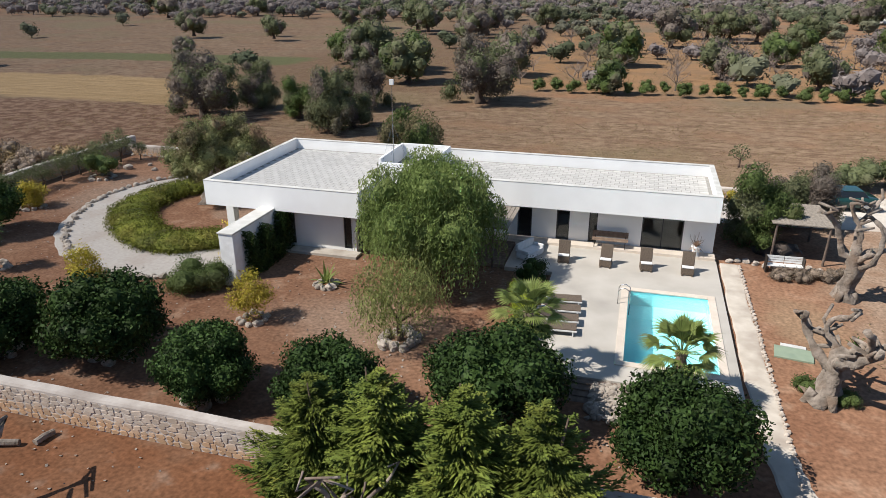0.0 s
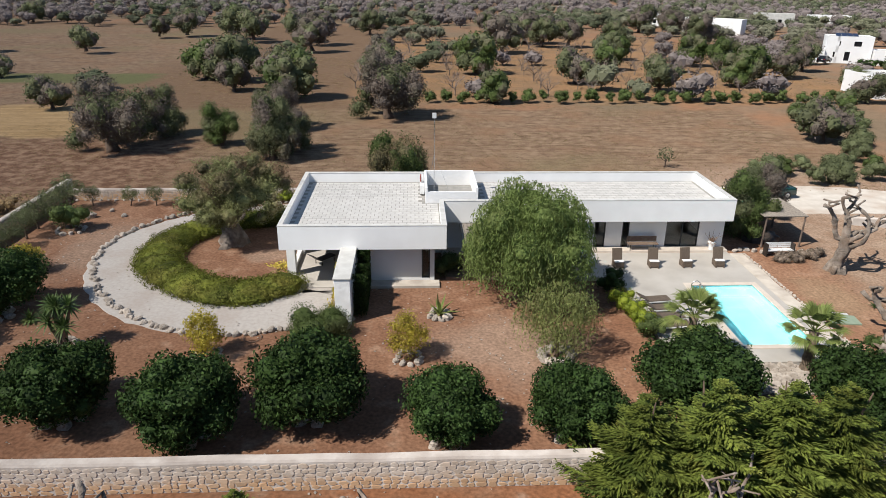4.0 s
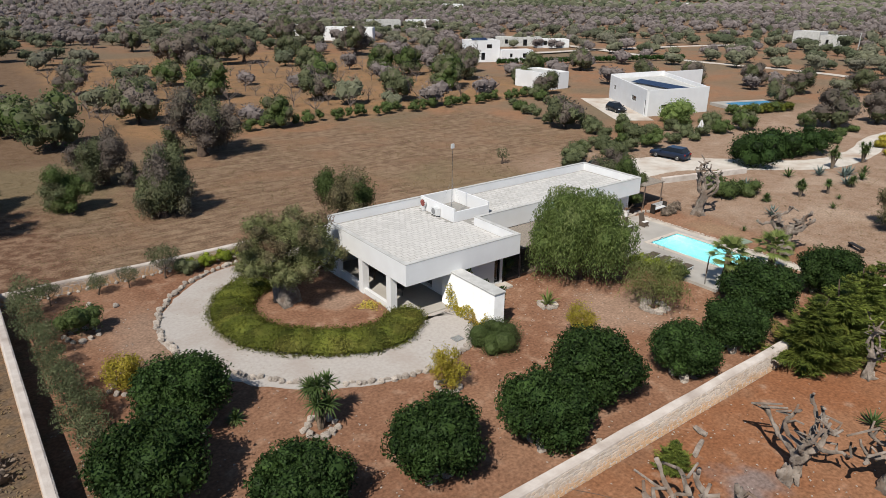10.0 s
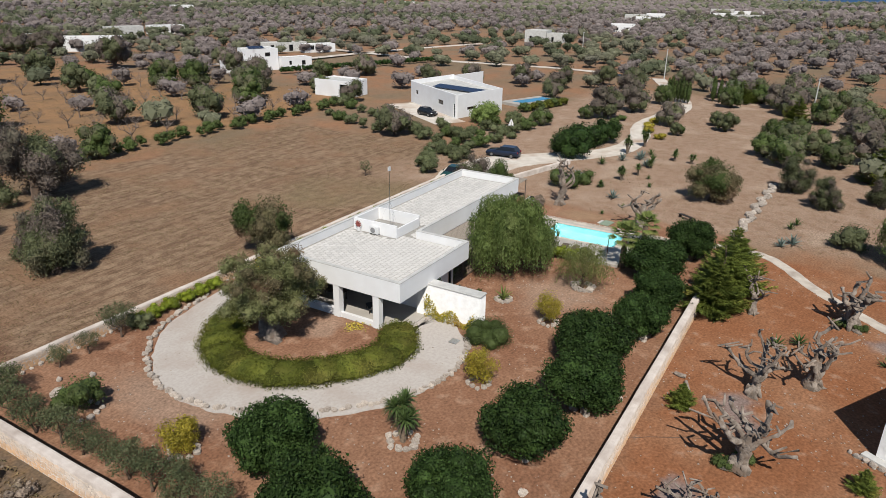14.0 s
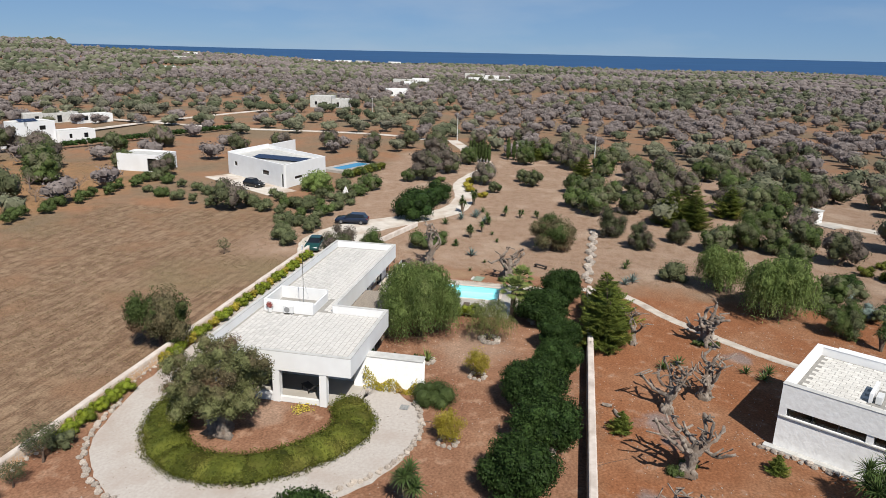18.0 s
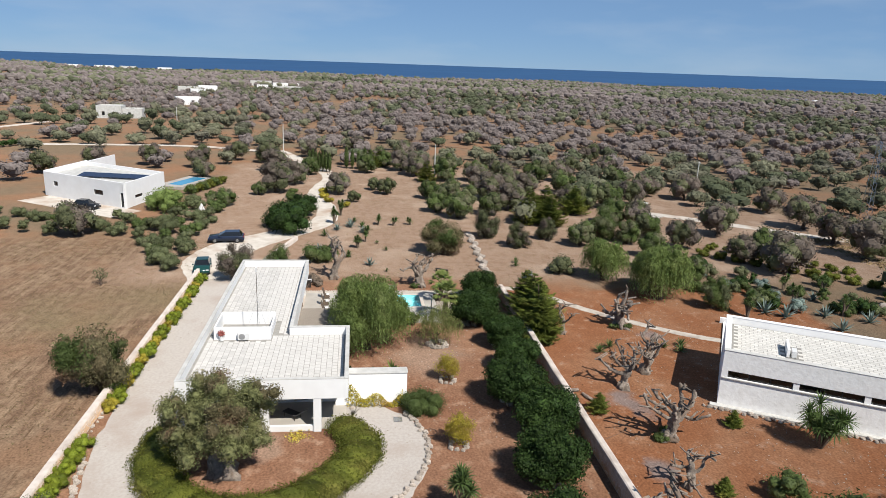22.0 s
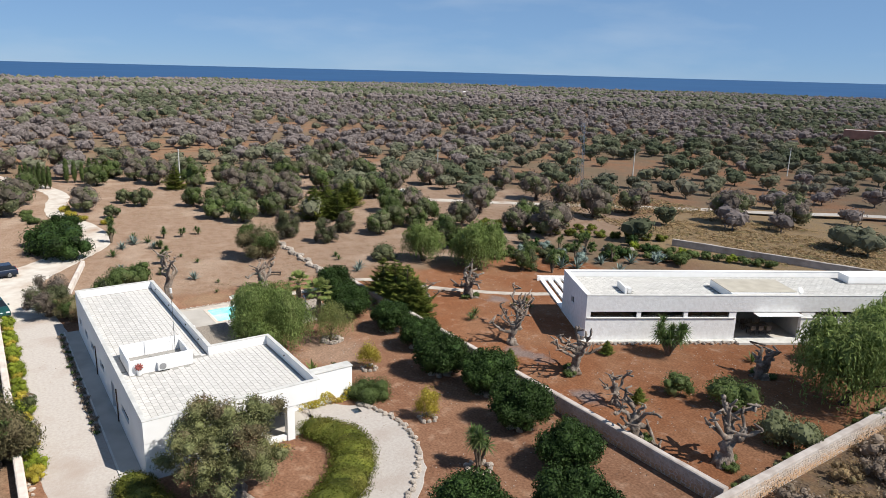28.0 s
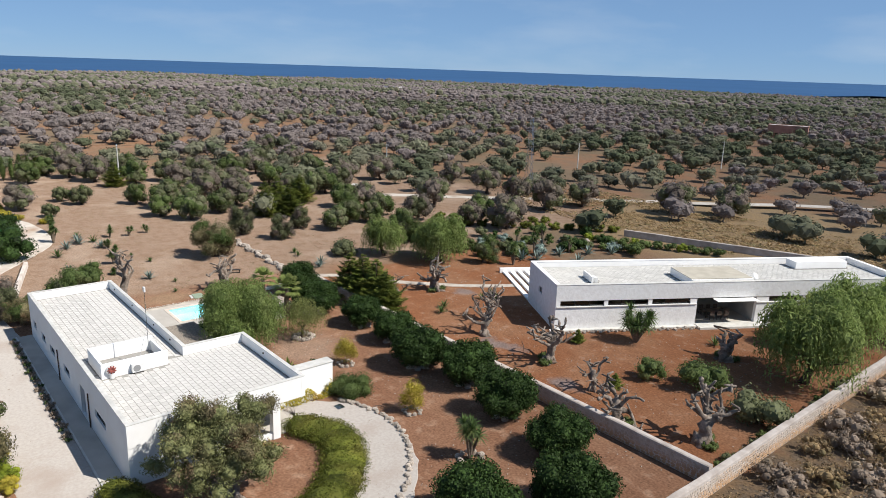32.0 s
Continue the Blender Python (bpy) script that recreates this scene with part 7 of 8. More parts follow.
# ---- cars ----
def car(m, paint, label, length=4.4, width=1.8, height=1.5, suv=True):
    t = thing("car", m, label, "car", "parked cars")
    L_, W_ = length / 2, width / 2
    prof = [(-L_, .45), (-L_ + .05, .78), (-L_ + .12, .95), (-L_ * .55, 1.0), (L_ * .42, .96), (L_ - .12, .80), (L_, .55), (L_ - .03, .30), (-L_ + .03, .30)]
    bm = bmesh.new()
    rings = []
    for y, k in ((-W_, .97), (-W_ * .96, 1.0), (0, 1.015), (W_ * .96, 1.0), (W_, .97)):
        rings.append([bm.verts.new((x * k, y, z if k > .98 else z * .96 + .02)) for x, z in prof])
    for a, b_ in zip(rings, rings[1:]):
        for k in range(len(prof)):
            bm.faces.new((a[k], a[(k + 1) % len(prof)], b_[(k + 1) % len(prof)], b_[k]))
    bm.faces.new(rings[0][::-1])
    bm.faces.new(rings[-1])
    bmesh.ops.recalc_face_normals(bm, faces=bm.faces)
    part("body", bm, paint, t, "", True)
    back = -L_ + (.25 if suv else .75)
    low = [(back, 1.0), (L_ * .42, .97)]
    top = [(back + .35, height), (L_ * .05, height + .01)]
    bm = bmesh.new()
    v = [bm.verts.new(p) for p in ((low[0][0], -W_ * .94, 1.0), (low[1][0], -W_ * .92, .96), (low[1][0], W_ * .92, .96), (low[0][0], W_ * .94, 1.0), (top[0][0], -W_ * .74, height - .04), (top[1][0], -W_ * .74, height - .04), (top[1][0], W_ * .74, height - .04), (top[0][0], W_ * .74, height - .04))]
    for f_ in ((0, 1, 5, 4), (1, 2, 6, 5), (2, 3, 7, 6), (3, 0, 4, 7), (4, 5, 6, 7)):
        bm.faces.new([v[i] for i in f_])
    part("glasshouse", bm, M_CARGLASS, t, "dark car windows")
    part("roof", box(top[0][0] - .02, top[1][0] + .02, -W_ * .76, W_ * .76, height - .05, height, .02), paint, t)
    for sx in (-L_ * .62, L_ * .62):
        for sy in (-1, 1):
            bm = bmesh.new()
            add_tube(bm, [(sx, sy * (W_ - .2), .33), (sx, sy * (W_ + .01), .33)], [.33, .33], 18)
            w = part("wheel", bm, M_RUBBER, t)
            bm = bmesh.new()
            add_tube(bm, [(sx, sy * (W_ + .005), .33), (sx, sy * (W_ + .02), .33)], [.21, .19], 14)
            part("rim", bm, M_STEEL, w)
    for sy in (-1, 1):
        part("headlight", box(L_ - .16, L_ - .02, sy * W_ * .72 - .16, sy * W_ * .72 + .16, .62, .76, .01), M_LAMPCLEAR, t)
        part("tail_light", box(-L_ - .01, -L_ + .10, sy * W_ * .76 - .12, sy * W_ * .76 + .12, .72, .90, .01), M_LAMPRED, t)
        part("mirror", box(L_ * .30, L_ * .38, sy * (W_ + .12) - .07, sy * (W_ + .12) + .07, .98, 1.10, .01), paint, t)
    return t


car(pose(25.8, 50.3, .02, 0, 0, 96), M_CARPAINT_B, "dark blue estate car parked on the gravel", 4.7, 1.85, 1.5)
car(pose(12.2, 50.6, .02, 0, 0, 188), M_CARPAINT_G, "dark green older car parked on the gravel", 4.5, 1.75, 1.42, False)
car(N1 @ pose(15.0, -3.4, 0, 0, 0, 15), M_CARPAINT_K, "black hatchback parked by the white house", 3.9, 1.7, 1.5)
car(pose(72, 146, 0, 0, 0, 40), M_CARPAINT_K, "dark car parked by the distant house", 4.2, 1.75, 1.5)


# ---- terrace things ----
def lounge_chair(m):
    c = thing("armchair", m, "dark wicker armchair with a pale cushion on the terrace", "chair", "terrace armchairs")
    part("seat", box(-.32, .32, -.26, .30, .04, .42, .03), M_WICKER, c)
    part("cushion", box(-.29, .29, -.28, .02, .423, .48, .02), M_CUSHION, c, "pale seat cushion")
    bm = box(-.32, .32, .0, .1, 0, .85, .03)
    b_ = part("backrest", bm, M_WICKER, c)
    b_.matrix_local = pose(0, .14, .32, -16)
    for sx in (-.25, .25):
        for sy in (-.3, .26):
            part("leg", box(sx - .03, sx + .03, sy - .03, sy + .03, 0, .12), M_WICKER, c)
    return c


ac0 = lounge_chair(pose(-4.6, 35.75, .2, 0, 0, 4))
for x, y, a in ((-2.35, 35.75, -3), (-.25, 35.8, 5), (1.85, 35.8, -2)):
    copy_thing(ac0, pose(x, y, .2, 0, 0, a))
bench = thing("bench", pose(-2.3, 38.25, .36), "long dark wooden bench on iron legs against the white wall", "bench")
for k in range(4):
    part("slat", box(-1.0, 1.0, -.24 + .12 * k, -.14 + .12 * k, .42, .46), M_WOOD, bench)
part("backrest", box(-1.0, 1.0, .25, .29, .50, .84, .01), M_WOOD, bench)
for sx in (-.85, .85):
    bm = bmesh.new()
    add_tube(bm, [(sx, -.22, 0), (sx, -.2, .42), (sx, .24, .42), (sx, .3, .85)], [.025] * 4, 6)
    part("leg", bm, M_IRON, bench)
    bm = bmesh.new()
    add_tube(bm, [(sx, .24, .42), (sx, .26, 0)], [.025] * 2, 6)
    part("leg", bm, M_IRON, bench)
pot = thing("potted_plant", pose(2.35, 38.2, .36), "dry brown branching plant in a white pot on a stand", "potted plant")
bm = bmesh.new()
add_tube(bm, [(0, 0, 0), (0, 0, .04), (0, 0, .1), (0, 0, .5), (0, 0, .56)], [.2, .2, .16, .26, .28], 16)
part("pot", bm, M_PLASTIC, pot, "white round pot", True)
r = np.random.default_rng(8)
for k in range(13):
    a = k * 2.4
    bm = bmesh.new()
    add_tube(bm, limb(r, (0, 0, .5), (math.cos(a) * .7, math.sin(a) * .7, 1), r.uniform(.5, 1.1), 4, .25), [.022, .018, .014, .01, .006], 5)
    part("stem", bm, M_WOOD, pot)
part("leaves", rosette_mesh(r, 30, .45, .06, -.2, surf("dry_leaf", (.34, .19, .12), (.24, .13, .08), 4, .8, 0, coords="obj"), .3, .5), None, pot)


def lounger(m):
    c = thing("sun_lounger", m, "dark sun lounger with white frame on the terrace", "sun lounger", "sun loungers")
    part("mattress", box(-.32, .32, -.95, .35, .28, .34, .02), M_WICKER, c)
    b_ = part("backrest", box(-.32, .32, 0, .65, 0, .06, .02), M_WICKER, c)
    b_.matrix_local = pose(0, .35, .30, 28)
    for sx in (-.33, .33):
        part("rail", box(sx - .025, sx + .025, -.97, .9, .22, .28), M_PLASTIC, c)
        for sy in (-.8, .6):
            part("leg", box(sx - .025, sx + .025, sy - .025, sy + .025, 0, .22), M_PLASTIC, c)
    return c


lg = lounger(pose(-4.1, 30.6, .2, 0, 0, 97))
for y in (29.6, 28.6, 27.7):
    copy_thing(lg, pose(-4.05, y, .2, 0, 0, 95))
sofa = thing("garden_sofa", pose(-6.5, 36.0, .2, 0, 0, 65), "white garden sofa under a rumpled pale cover", "sofa")
part("seat", box(-.8, .8, -.4, .4, .05, .42, .08), M_CUSHION, sofa)
part("backrest", box(-.8, .8, .28, .48, .42, .85, .08), M_CUSHION, sofa)
for sx in (-.8, .68):
    part("armrest", box(sx, sx + .12, -.4, .3, .42, .6, .04), M_CUSHION, sofa)
# reed-roofed pergola beside the kitchen
perg = thing("pergola", pose(-11.0, 36.4, 0), "wooden pergola with a grey reed roof", "pergola")
M_REED = surf("grey_reed", (.30, .26, .22), (.19, .165, .14), 9, .95, .6, 25, coords="obj", dist=.02)
for k in range(30):
    bm = box(-3.5 + .236 * k, -3.5 + .236 * k + .21, -2.3, 1.3, 2.40, 2.46)
    part("reed_panel", bm, M_REED, perg)
for x in (-3.4, 0, 2.7):
    part("post", box(x - .06, x + .06, -2.1, -1.98, 0, 2.28), M_TIMBER, perg)
part("beam", box(-3.5, 3.5, -2.12, -1.98, 2.283, 2.39), M_TIMBER, perg)
part("beam", box(-3.5, 3.5, 1.1, 1.24, 2.283, 2.39), M_TIMBER, perg)
deck = thing("deck", pose(-11.4, 36.3, 0), "weathered grey-brown timber deck under the pergola", "deck")
for k in range(22):
    part("board", box(-4.1, 3.7, -1.9 + .165 * k, -1.9 + .165 * k + .15, .02, .2), M_WOOD, deck)
shower = thing("pool_shower", pose(-4.75, 25.4, .2), "slim curved steel pool shower", "shower")
bm = bmesh.new()
add_tube(bm, [(0, 0, 0), (0, 0, 1.4), (.05, 0, 2.0), (.25, 0, 2.3), (.5, 0, 2.35)], [.05, .05, .045, .04, .04], 8)
part("column", bm, M_STEEL, shower, "", True)
bm = bmesh.new()
add_cyl(bm, .5, 0, 2.27, 2.33, .09, .05, 12)
part("shower_head", bm, M_STEEL, shower)
for k in range(4):
    st = solid("step", box(-3.0, -.9, 24.32 - .36 * (k + 1), 24.32 - .36 * k, -.1, .2 - .05 * (k + 1), .02), M_TIMBER, "dark timber garden step below the terrace", "step", "structure")
# shaded seat area behind the path
can = thing("shade_canopy", pose(7.7, 41.3, 0), "grey reed shade roof on wooden posts", "canopy")
for k in range(14):
    part("reed_panel", box(-1.5 + .22 * k, -1.5 + .22 * k + .2, -2.0, 2.0, 2.22, 2.28), M_REED, can)
for x, y in ((-1.3, -1.9), (1.35, -1.9), (-1.3, 1.9), (1.35, 1.9)):
    bm = bmesh.new()
    add_tube(bm, [(x, y, 0), (x + .05, y, 2.22)], [.07, .06], 7)
    part("post", bm, M_TIMBER, can)
gb = thing("garden_bench", pose(6.85, 37.95, 0, 0, 0, 2), "white two-part garden bench with slatted back", "bench")
for sx in (-.47, .47):
    part("seat", box(sx - .45, sx + .45, -.25, .2, .38, .43, .01), M_PLASTIC, gb)
    for k in range(3):
        part("slat", box(sx - .45, sx + .45, .2, .24, .48 + .13 * k, .58 + .13 * k), M_PLASTIC, gb)
for sx in (-.92, .92):
    part("leg", box(sx - .03, sx + .03, -.25, .24, 0, .86), M_IRON, gb)
tarp = thing("covered_pile", pose(7.0, 40.6, 0), "pile under a dark wrinkled tarpaulin", "tarpaulin")
bm = bmesh.new()
bmesh.ops.create_icosphere(bm, subdivisions=3, radius=1.0)
for v in bm.verts:
    k = 1 + .22 * noise.noise(v.co * 3.1)
    v.co = Vector((v.co.x * 1.3 * k, v.co.y * .7 * k, max(0, v.co.z) * .75 * k))
part("cover", bm, M_IRON, tarp)
lid = thing("well_cover", pose(5.85, 28.8, 0, 0, 0, -8), "pale green metal well cover set in the ground", "cover")
part("plate", box(-.75, .75, -.5, .5, -.02, .06, .01), surf("pale_green_metal", (.30, .36, .26), (.24, .30, .22), 2, .6, .1, 10), lid)
part("plate", box(-.5, .5, .56, .8, -.02, .05, .01), M_COPING, lid)
# carport: deckchair and folding table
dc = thing("deck_chair", pose(-23.2, 37.0, .08, 0, 0, 140), "black folding deck chair in the carport", "chair")
part("seat", box(-.3, .3, -.9, .4, .32, .36, .01), M_DARKFRAME, dc)
b_ = part("backrest", box(-.3, .3, 0, .8, 0, .04, .01), M_DARKFRAME, dc)
b_.matrix_local = pose(0, .4, .34, 40)
for sx in (-.3, .3):
    for sy in (-.7, .3):
        part("leg", box(sx - .02, sx + .02, sy - .02, sy + .02, 0, .32), M_IRON, dc)
tb = thing("table", pose(-22.9, 41.0, .08), "long dark table at the back of the carport", "table")
part("tabletop", box(-.5, .5, -1.2, 1.2, .7, .75, .01), M_TIMBER, tb)
for sx in (-.42, .42):
    for sy in (-1.05, 1.05):
        part("leg", box(sx - .04, sx + .04, sy - .04, sy + .04, 0, .7), M_TIMBER, tb)
# roof fittings
ac = thing("air_conditioner", pose(-16.83, 41.35, DECK, 0, 0, -90), "white air-conditioning unit beside the roof enclosure", "air conditioner")
part("case", box(-.42, .42, -.15, .15, .08, .66, .02), M_PLASTIC, ac)
bm = bmesh.new()
add_tube(bm, [(-.1, -.152, .37), (-.1, -.17, .37)], [.24, .22], 18)
part("grille", bm, M_GRILLE, ac, "round grey fan grille")
for sx in (-.3, .3):
    part("foot", box(sx - .05, sx + .05, -.14, .14, 0, .078), M_IRON, ac)
vent = thing("roof_vent", pose(-16.8, 43.0, DECK), "round white roof vent with a red spoked wheel", "vent")
bm = bmesh.new()
add_tube(bm, [(0, 0, 0), (0, 0, .35)], [.16, .16], 12)
part("base", bm, M_PLASTIC, vent)
bm = bmesh.new()
add_tube(bm, [(-.06, 0, .62), (.02, 0, .62)], [.33, .33], 18)
part("disc", bm, M_PLASTIC, vent)
for k in range(9):
    a = k * 2 * math.pi / 9
    bm = bmesh.new()
    add_tube(bm, [(-.08, 0, .62), (-.11, .16 * math.cos(a), .62 + .16 * math.sin(a)), (-.08, .29 * math.cos(a), .62 + .29 * math.sin(a))], [.03, .065, .03], 6)
    part("spoke", bm, M_REDPLASTIC, vent)
ant = thing("antenna_mast", pose(-16.05, 40.35, DECK), "thin steel mast with a small white box on top", "antenna")
bm = bmesh.new()
add_tube(bm, [(0, 0, 0), (0, 0, 5.4)], [.028, .02], 6)
part("mast", bm, M_STEEL, ant)
part("box", box(-.13, .13, -.06, .06, 5.35, 5.68, .01), M_PLASTIC, ant, "white antenna box")
for k in range(3):
    a = k * 2.1
    bm = bmesh.new()
    add_tube(bm, [(0, 0, 3.0), (1.2 * math.cos(a), 1.2 * math.sin(a), .02)], [.005, .005], 4)
    part("guy_wire", bm, M_STEEL, ant)
for x, y, rx in ((-9.5, HYM + T, 0), (-4.0, HYM + T, 0), (1.2, HYM + T, 0), (-13.2, HYM + T, 0), (-19.5, HY0 + T, 0)):
    bm = bmesh.new()
    add_tube(bm, [(x, y + .001, 3.66), (x, y + .07, 3.66)], [.07, .06], 10)
    solid("roof_lamp", bm, M_IRON, "small dark bulkhead lamp on the parapet", "lamp", group="parapet lamps")
# drain cover, hose, logs, pots
dr = solid("drain_cover", box(-24.05, -23.4, 29.45, 30.05, .0, .05, .01), M_STEEL, "square grey metal drain cover in the gravel", "drain cover")
bm = bmesh.new()
add_tube(bm, [(-25.6 + .45 * math.cos(k * .33), 27.6 + .45 * math.sin(k * .33), .03) for k in range(20)], [.02] * 20, 5)
solid("hose", bm, M_TIMBER, "dark coiled garden hose on the soil", "hose")
for x, y, a, ln in ((-21.2, 14.9, 20, 1.3), (-8.9, 15.0, -15, .9), (-20.0, 15.6, 80, .7)):
    bm = bmesh.new()
    add_tube(bm, [(-ln / 2, 0, .12), (0, .03, .13), (ln / 2, 0, .11)], [.12, .13, .11], 9, rough=.3)
    ob = solid("log", bm, M_OLIVEBARK, "sawn grey olive log lying on red soil", "log", group="logs")
    ob.matrix_world = pose(x, y, 0, 0, 0, a)
bb = thing("bench", pose(11.8, 22.3, 0, 0, 0, 60), "dark low rusty garden bench on dry soil", "bench")
part("seat", box(-.8, .8, -.2, .2, .32, .38, .01), M_IRON, bb)
for sx in (-.7, .7):
    part("leg", box(sx - .04, sx + .04, -.18, .18, 0, .32), M_IRON, bb)
bm = bmesh.new()
add_tube(bm, [(-29.0 + .9 * k, 17.6 - 1.2 * k + .5 * math.sin(k), .015) for k in range(8)], [.015] * 8, 4)
solid("hose", bm, M_TIMBER, "thin dark irrigation hose across red soil", "hose")
yp = new("flower_patch", quads_mesh("flower_patch", leaf_quads(np.random.default_rng(2), np.random.default_rng(3).normal(0, 1, (260, 3)) * [.4, .35, .03] + [-25.7, 36.6, .1], np.tile([0, 0, 1.0], (260, 1)), .12, .7), M_YELLOW))
tagged(yp, "patch of low yellow flowers by the carport wall", "flowers", kind="stuff")

# ---- rocks ----
ROCKS = [rock_mesh("rock", np.random.default_rng(300 + k), 1.0) for k in range(6)]


def rock(x, y, s, i, label, group, z=None, material=None):
    ob = new("rock", ROCKS[i % 6])
    ob.matrix_world = pose(x, y, s * .25 if z is None else z, 0, 0, i * 71) @ Matrix.Diagonal((s, s * (.8 + .3 * ((i * .37) % 1)), s, 1))
    return tagged(ob, label, "rock", group)


def rock_ring(x, y, rad, count, s, label):
    for k in range(count):
        a = 2 * math.pi * k / count
        q = rad * (1 + .12 * math.sin(k * 2.7))
        rock(x + q * math.cos(a), y + q * math.sin(a), s * (.8 + .4 * ((k * .618) % 1)), k, label, "planting-ring rocks")


rock_ring(-16.05, 29.8, .5, 9, .24, "pale rock round the palm sapling")
rock_ring(-10.5, 25.4, .75, 12, .30, "pale rock round the small pepper tree")
rock_ring(-17.7, 25.4, .6, 9, .2, "pale rock round the golden shrub")
rock_ring(-27.4, 25.9, .6, 9, .2, "pale rock round the golden shrub")
rock_ring(-41.1, 35.9, .75, 10, .2, "pale rock round the golden shrub")
rock_ring(-41.8, 43.4, .9, 11, .2, "pale rock round the dark shrub")
rock_ring(-34.5, 26.7, .75, 11, .24, "pale rock round the yucca")
for i, (x, y) in enumerate(((-39.5, 30.1), (-37.8, 22.0), (-31.8, 21.0), (-26.4, 19.7), (-21.6, 20.9), (-16.0, 19.3), (-11.0, 19.5), (.9, 19.8), (-5.3, 21.6))):
    rock_ring(x, y, .6, 5, .36, "grey rock heaped round a carob trunk")
# rocks along the drive loop and the garden path
EDGE = smooth_line([(-27.6, 49.35), (-31.2, 48.75), (-34.6, 47.0), (-37.0, 44.0), (-38.0, 40.8), (-37.6, 37.4), (-35.6, 33.3), (-33.0, 30.4), (-30.0, 28.5), (-26.8, 27.9), (-23.9, 28.6), (-22.9, 29.2)], 9)
for i, p in enumerate(EDGE):
    rock(p.x + .1 * math.sin(i * 5.1), p.y + .1 * math.cos(i * 3.7), .17 + .10 * ((i * .618) % 1), i, "pale rough rock edging the gravel drive", "drive-edge rocks")
for i in range(12):
    rock(4.2 + .45 * i, 38.6 + .25 * math.sin(i), .22, i, "pale rock edging the shaded seat", "seat-edge rocks")
for i in range(44):
    f_ = i / 43
    rock(31.0 - 23.0 * f_, 15.8 + 1.2 * f_ + .3 * math.sin(i), .34 + .16 * ((i * .618) % 1), i, "white rock in a low garden wall", "garden-wall rocks")
for i in range(40):
    f_ = i / 39
    q = H2 @ Vector((-.9 + 16 * f_, -.75 - .15 * math.sin(i * 3), 0))
    rock(q.x, q.y, .16 + .1 * ((i * .618) % 1), i, "pale rock along the foot of the white house", "house-foot rocks")
for i, (x, y, s) in enumerate(((-41.6, 46.2, .45), (-39.2, 46.4, .25), (-34.8, 19.6, .25), (-24.5, 18.0, .2), (-2, -26, .7), (1.0, -24, .5), (-40.6, 47.6, .22), (-21.0, 28.6, .3), (-20.8, 29.4, .22), (-22.0, 33.0, .2))):
    rock(x, y, s, i, "loose pale rock on dry soil", "loose rocks")
def rock_bed(places, label):
    """Many small rocks as one."""
    bm = bmesh.new()
    for i, (x, y, s) in enumerate(places):
        first = len(bm.verts)
        bm.from_mesh(ROCKS[i % 6])
        bm.verts.ensure_lookup_table()
        m = pose(x, y, s * .25, 0, 0, i * 71) @ Matrix.Diagonal((s, s * .85, s, 1))
        for v in bm.verts[first:]:
            v.co = m @ v.co
    solid("rocks", bm, M_ROCK, label, "rocks", "stuff")


rock_bed([(-45.0 + 55.0 * i / 90, 50.25 + .08 * math.sin(i * 4), .10 + .1 * ((i * .618) % 1)) for i in range(91)], "small rocks at the foot of the low wall")
rock_bed([(4.68 + .04 * math.sin(i * 3), 38.2 - .2 * i, .07 + .05 * ((i * .618) % 1)) for i in range(92)], "small pale rocks edging the stone path")
rock_bed([(-2.1 + 3.0 * ((i * .7549) % 1), 21.9 + 2.4 * ((i * .5698) % 1), .13 + .13 * ((i * .618) % 1)) for i in range(170)], "pale rocks in the bank below the terrace")


# ---- dry grass and pebbles ----
def scatter(name, label, category, x0, x1, y0, y1, count, size, material, seed, stones=False):
    rng = np.random.default_rng(seed)
    k = 3 if not stones else 1
    base = np.stack([rng.uniform(x0, x1, count), rng.uniform(y0, y1, count), np.zeros(count)], 1)
    keep = np.array([noise.noise(Vector((p[0] * .12, p[1] * .12, seed))) > -.3 + .3 * rng.random() for p in base])
    base = base[keep]
    P_ = np.repeat(base, k, 0) + rng.normal(0, size * .6, (len(base) * k, 3)) * [1, 1, .1] + [0, 0, size * .12]
    O_ = rng.normal(0, .3, P_.shape) + [-.3, -.2, 1.0] if not stones else np.tile([0, 0, 1.0], (len(P_), 1))
    tagged(new(name, quads_mesh(name, leaf_quads(rng, P_, O_, size, .3 if not stones else .8, .3), material)), label, category, kind="stuff")


scatter("stubble", "dry stubble and weeds on the field", "grass", -70, 27, 52, 95, 20000, .13, M_DRYGRASS, 51)
scatter("dry_grass", "dry tufts in the olive orchard", "grass", -60, 60, 96, 150, 9000, .2, M_DRYGRASS, 52)
scatter("dry_grass", "dry tufts outside the boundary wall", "grass", -62, -46.4, -30, 52, 9000, .2, M_DRYGRASS, 53)
scatter("weeds", "low weeds on dry garden soil", "grass", 8, 90, 2, 34, 5000, .14, M_DRYGRASS, 54)
scatter("pebbles", "small pale stones on red soil", "stones", -45, 3, -14, 50, 5200, .11, M_ROCK, 55, True)
scatter("dry_grass", "tall dry grass beyond the garden wall", "grass", -60, 30, -66, -38, 9000, .5, M_DRYGRASS, 56)


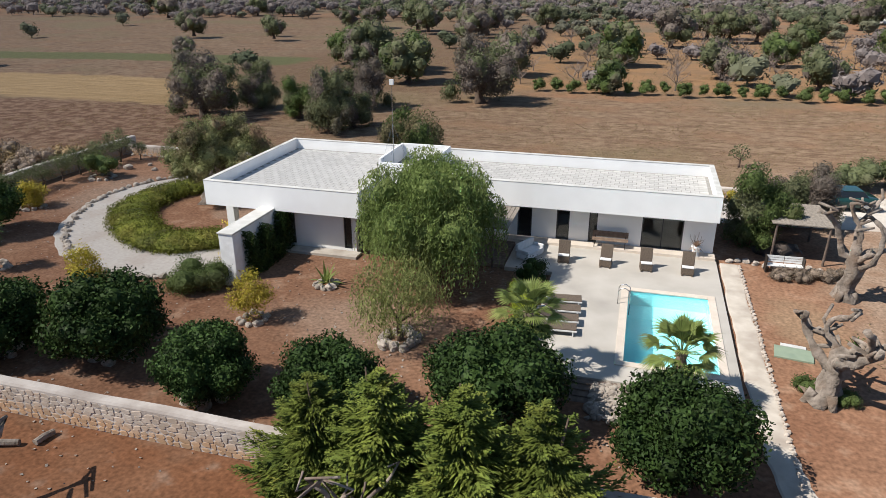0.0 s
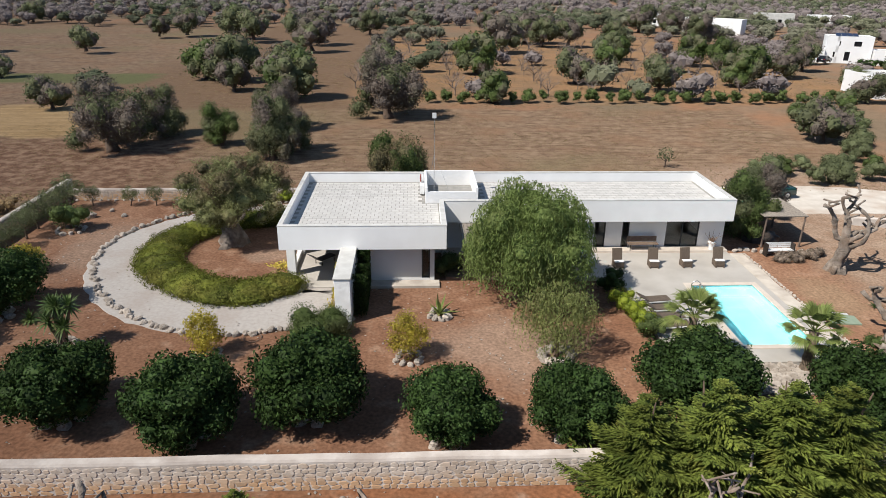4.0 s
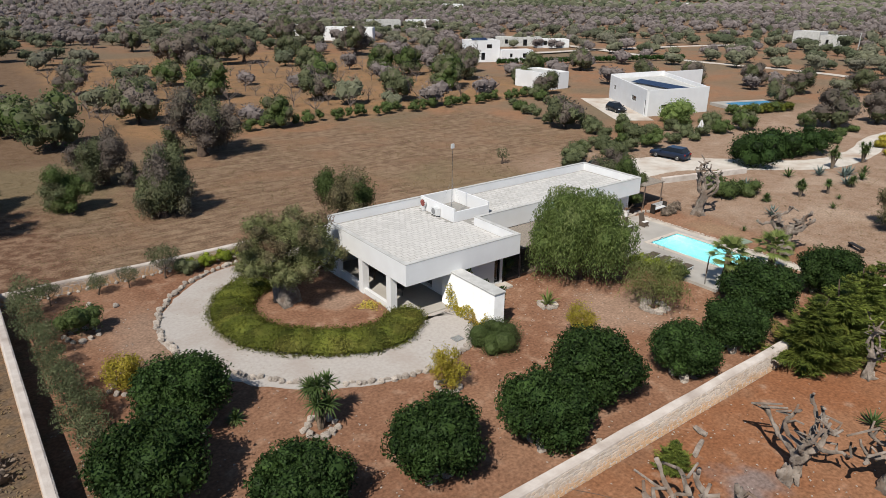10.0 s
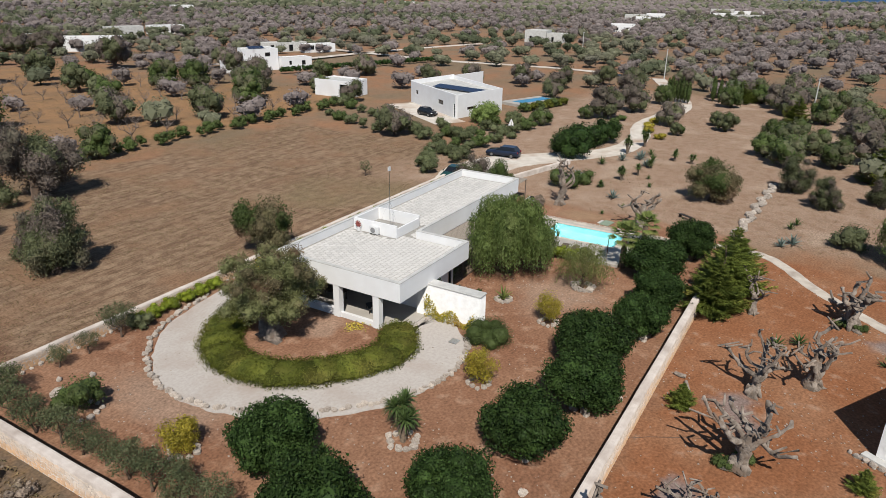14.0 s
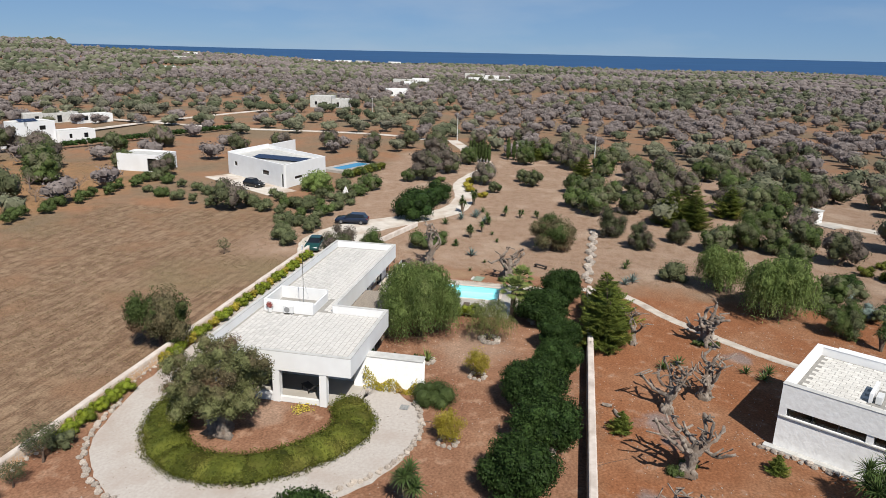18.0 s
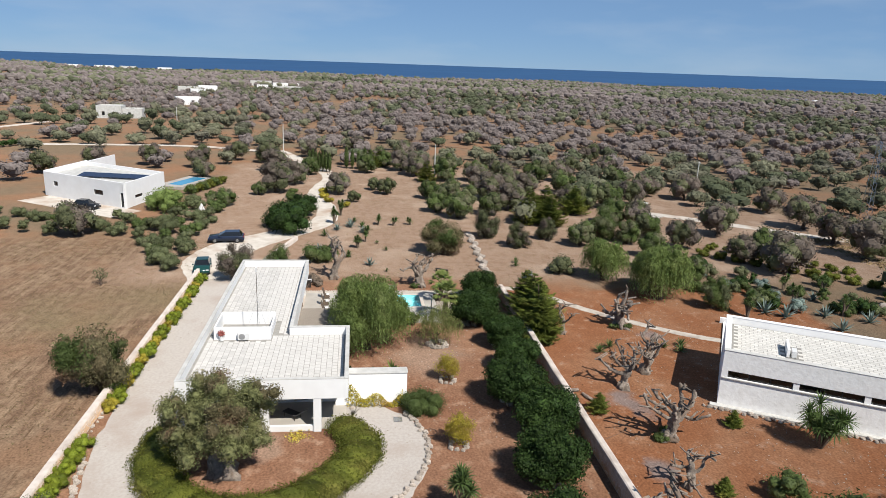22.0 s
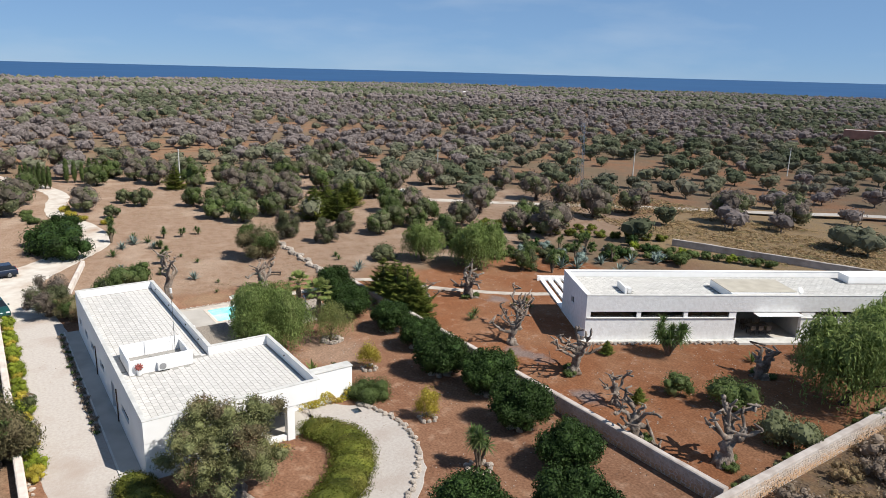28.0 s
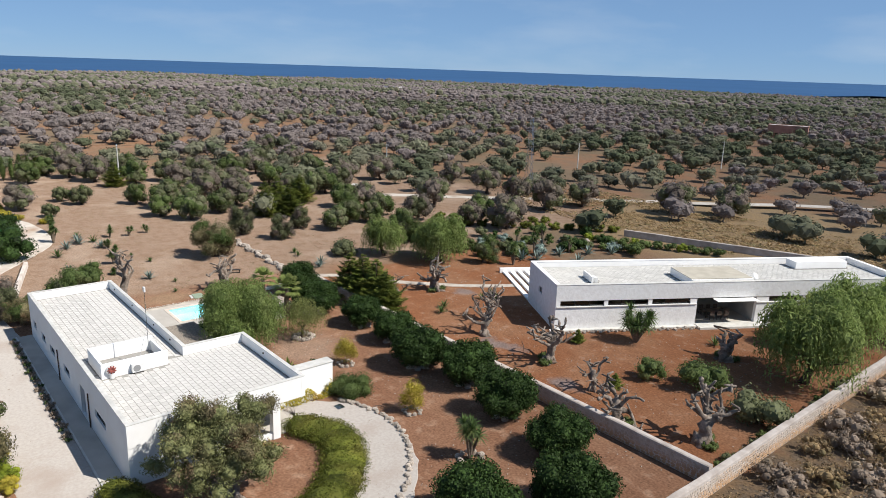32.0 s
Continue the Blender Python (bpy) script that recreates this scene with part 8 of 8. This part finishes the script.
# ---- stones of the boundary walls ----
def stone_mesh(rng, w, h, d):
    """A rough stone face: an uneven outline bedded in the wall, a smaller face proud of it."""
    bm = bmesh.new()
    n_ = int(rng.integers(5, 8))
    back, front = [], []
    for k in range(n_):
        a = 2 * math.pi * (k + rng.uniform(-.25, .25)) / n_
        c_, s_ = math.cos(a), math.sin(a)
        e = .5 / max(abs(c_), abs(s_)) * rng.uniform(.9, 1.02)
        back.append(bm.verts.new((c_ * e * w, .01, s_ * e * h)))
        front.append(bm.verts.new((c_ * e * w * .9, -d + rng.uniform(-.005, .005), s_ * e * h * .87)))
    bm.faces.new(front)
    for k in range(n_):
        bm.faces.new((back[k], back[(k + 1) % n_], front[(k + 1) % n_], front[k]))
    bmesh.ops.recalc_face_normals(bm, faces=bm.faces)
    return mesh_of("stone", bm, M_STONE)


SR = np.random.default_rng(61)
STONES = [stone_mesh(SR, .34, SR.uniform(.18, .23), .013) for _ in range(18)]


def lay_stones(wall, a, b_, height, thick, near0, near1, sides=(-1, 1), seed=1):
    """Face a boundary wall with rough stones: single ones on the near stretch, joined ones elsewhere."""
    rng = np.random.default_rng(seed)
    a, b_ = Vector((*a, 0)), Vector((*b_, 0))
    d = (b_ - a).normalized()
    s = Vector((-d.y, d.x, 0))
    ang = math.degrees(math.atan2(d.y, d.x))
    length = (b_ - a).length
    made, bulk = 0, bmesh.new()
    for side in sides:
        for row in range(int((height - .1) / .185)):
            u = rng.uniform(0, .2)
            while u < length - .25:
                w = rng.uniform(.2, .46)
                z = .09 + row * .185 + rng.uniform(-.035, .035)
                k = 1 - .08 * z / height
                p = a + d * (u + w / 2) + s * side * (thick / 2 * k + .006)
                m = pose(p.x, p.y, z, 0, 0, ang + (0 if side < 0 else 180)) @ pose(0, 0, 0, 0, rng.uniform(-9, 9), 0) @ Matrix.Diagonal((w / .34, 1, rng.uniform(.75, 1.15), 1))
                me = STONES[rng.integers(18)]
                if near0 <= u <= near1 and made < 300 and side == sides[0]:
                    ob = new("stone", me)
                    ob.matrix_world = m
                    ob.parent = wall
                    made += 1
                else:
                    first = len(bulk.verts)
                    bulk.from_mesh(me)
                    bulk.verts.ensure_lookup_table()
                    for v in bulk.verts[first:]:
                        v.co = m @ v.co
                u += w + .012
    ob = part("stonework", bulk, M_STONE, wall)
    tagged(ob, kind="stuff")


lay_stones(wall_south, (-45.3, 16.8), (3.2, 16.8), 1.25, .52, 12, 29, (-1, 1), 1)
lay_stones(wall_west, (-45.6, 52.0), (-46.0, -30.0), 1.35, .5, 8, 24, (1, -1), 2)
lay_stones(wall_north, (-45.3, 50.7), (10.5, 50.7), .85, .5, 0, 24, (-1, 1), 3)


# ---- roof tiles ----
def tile_mesh(w, d, material):
    bm = bmesh.new()
    add_box(bm, 0, w, 0, d, -.01, .009)
    bmesh.ops.bevel(bm, geom=[e for e in bm.edges if all(v.co.z > 0 for v in e.verts)], offset=.004, segments=1, affect="EDGES")
    return mesh_of("tile", bm, material)


def lay_tiles(parent, inv, x0, x1, y0, y1, z, w, d, singles, skip=(), material=None):
    """Rows of pale stone tiles with open joints; singles laid as parts, the rest joined."""
    rng = np.random.default_rng(int(abs(x0 * 7 + y0)))
    me = tile_mesh(w - .035, d - .035, material or M_TILE)
    bulk = bmesh.new()
    nx, ny, made = int((x1 - x0) / w), int((y1 - y0) / d), 0
    ox, oy = x0 + (x1 - x0 - nx * w) / 2, y0 + (y1 - y0 - ny * d) / 2
    for j in range(ny):
        for i in range(nx):
            x, y = ox + i * w + (w * .5 if j % 2 and i < nx - 1 else 0), oy + j * d
            if any(a - w < x < b_ and c - d < y < e for a, b_, c, e in skip):
                continue
            m = inv @ pose(x, y, z + rng.uniform(-.001, .001), rng.uniform(-.2, .2), rng.uniform(-.2, .2), 0)
            if made < singles:
                ob = new("tile", me)
                ob.parent = parent
                ob.matrix_local = m
                made += 1
            else:
                first = len(bulk.verts)
                bulk.from_mesh(me)
                bulk.verts.ensure_lookup_table()
                for v in bulk.verts[first:]:
                    v.co = m @ v.co
    ob = part("tiling", bulk, material or M_TILE, parent)
    tagged(ob, kind="stuff")


bpy.context.view_layer.update()
lay_tiles(roof, VILLA_IN, HX0 + .27, HXM - .27, HY0 + .27, HY1 - .27, DECK - .03, .50, .40, 300, skip=((-16.7, -13.1, 39.25, 43.65),))
roof_b = [o for o in villa.children if o.name.startswith("roof")][1]
lay_tiles(roof_b, VILLA_IN, HXM - .25, HX1 - .27, HYM + .27, HY1 - .27, DECK - .03, .50, .40, 200, skip=((-16.7, -13.1, 39.25, 43.65),))
h2roof = [o for o in house2.children if o.name.startswith("ceiling")][0]
lay_tiles(h2roof, Matrix(), .42, LEN2 - .42, .42, DEP2 - .42, DECK2 - .03, .62, .40, 100, skip=((4.4, 5.2, 2.3, 4.6), (14.1, 20.9, .4, 4.9), (29.7, 36.3, 5.8, 7.7)), material=M_TILEWHITE)
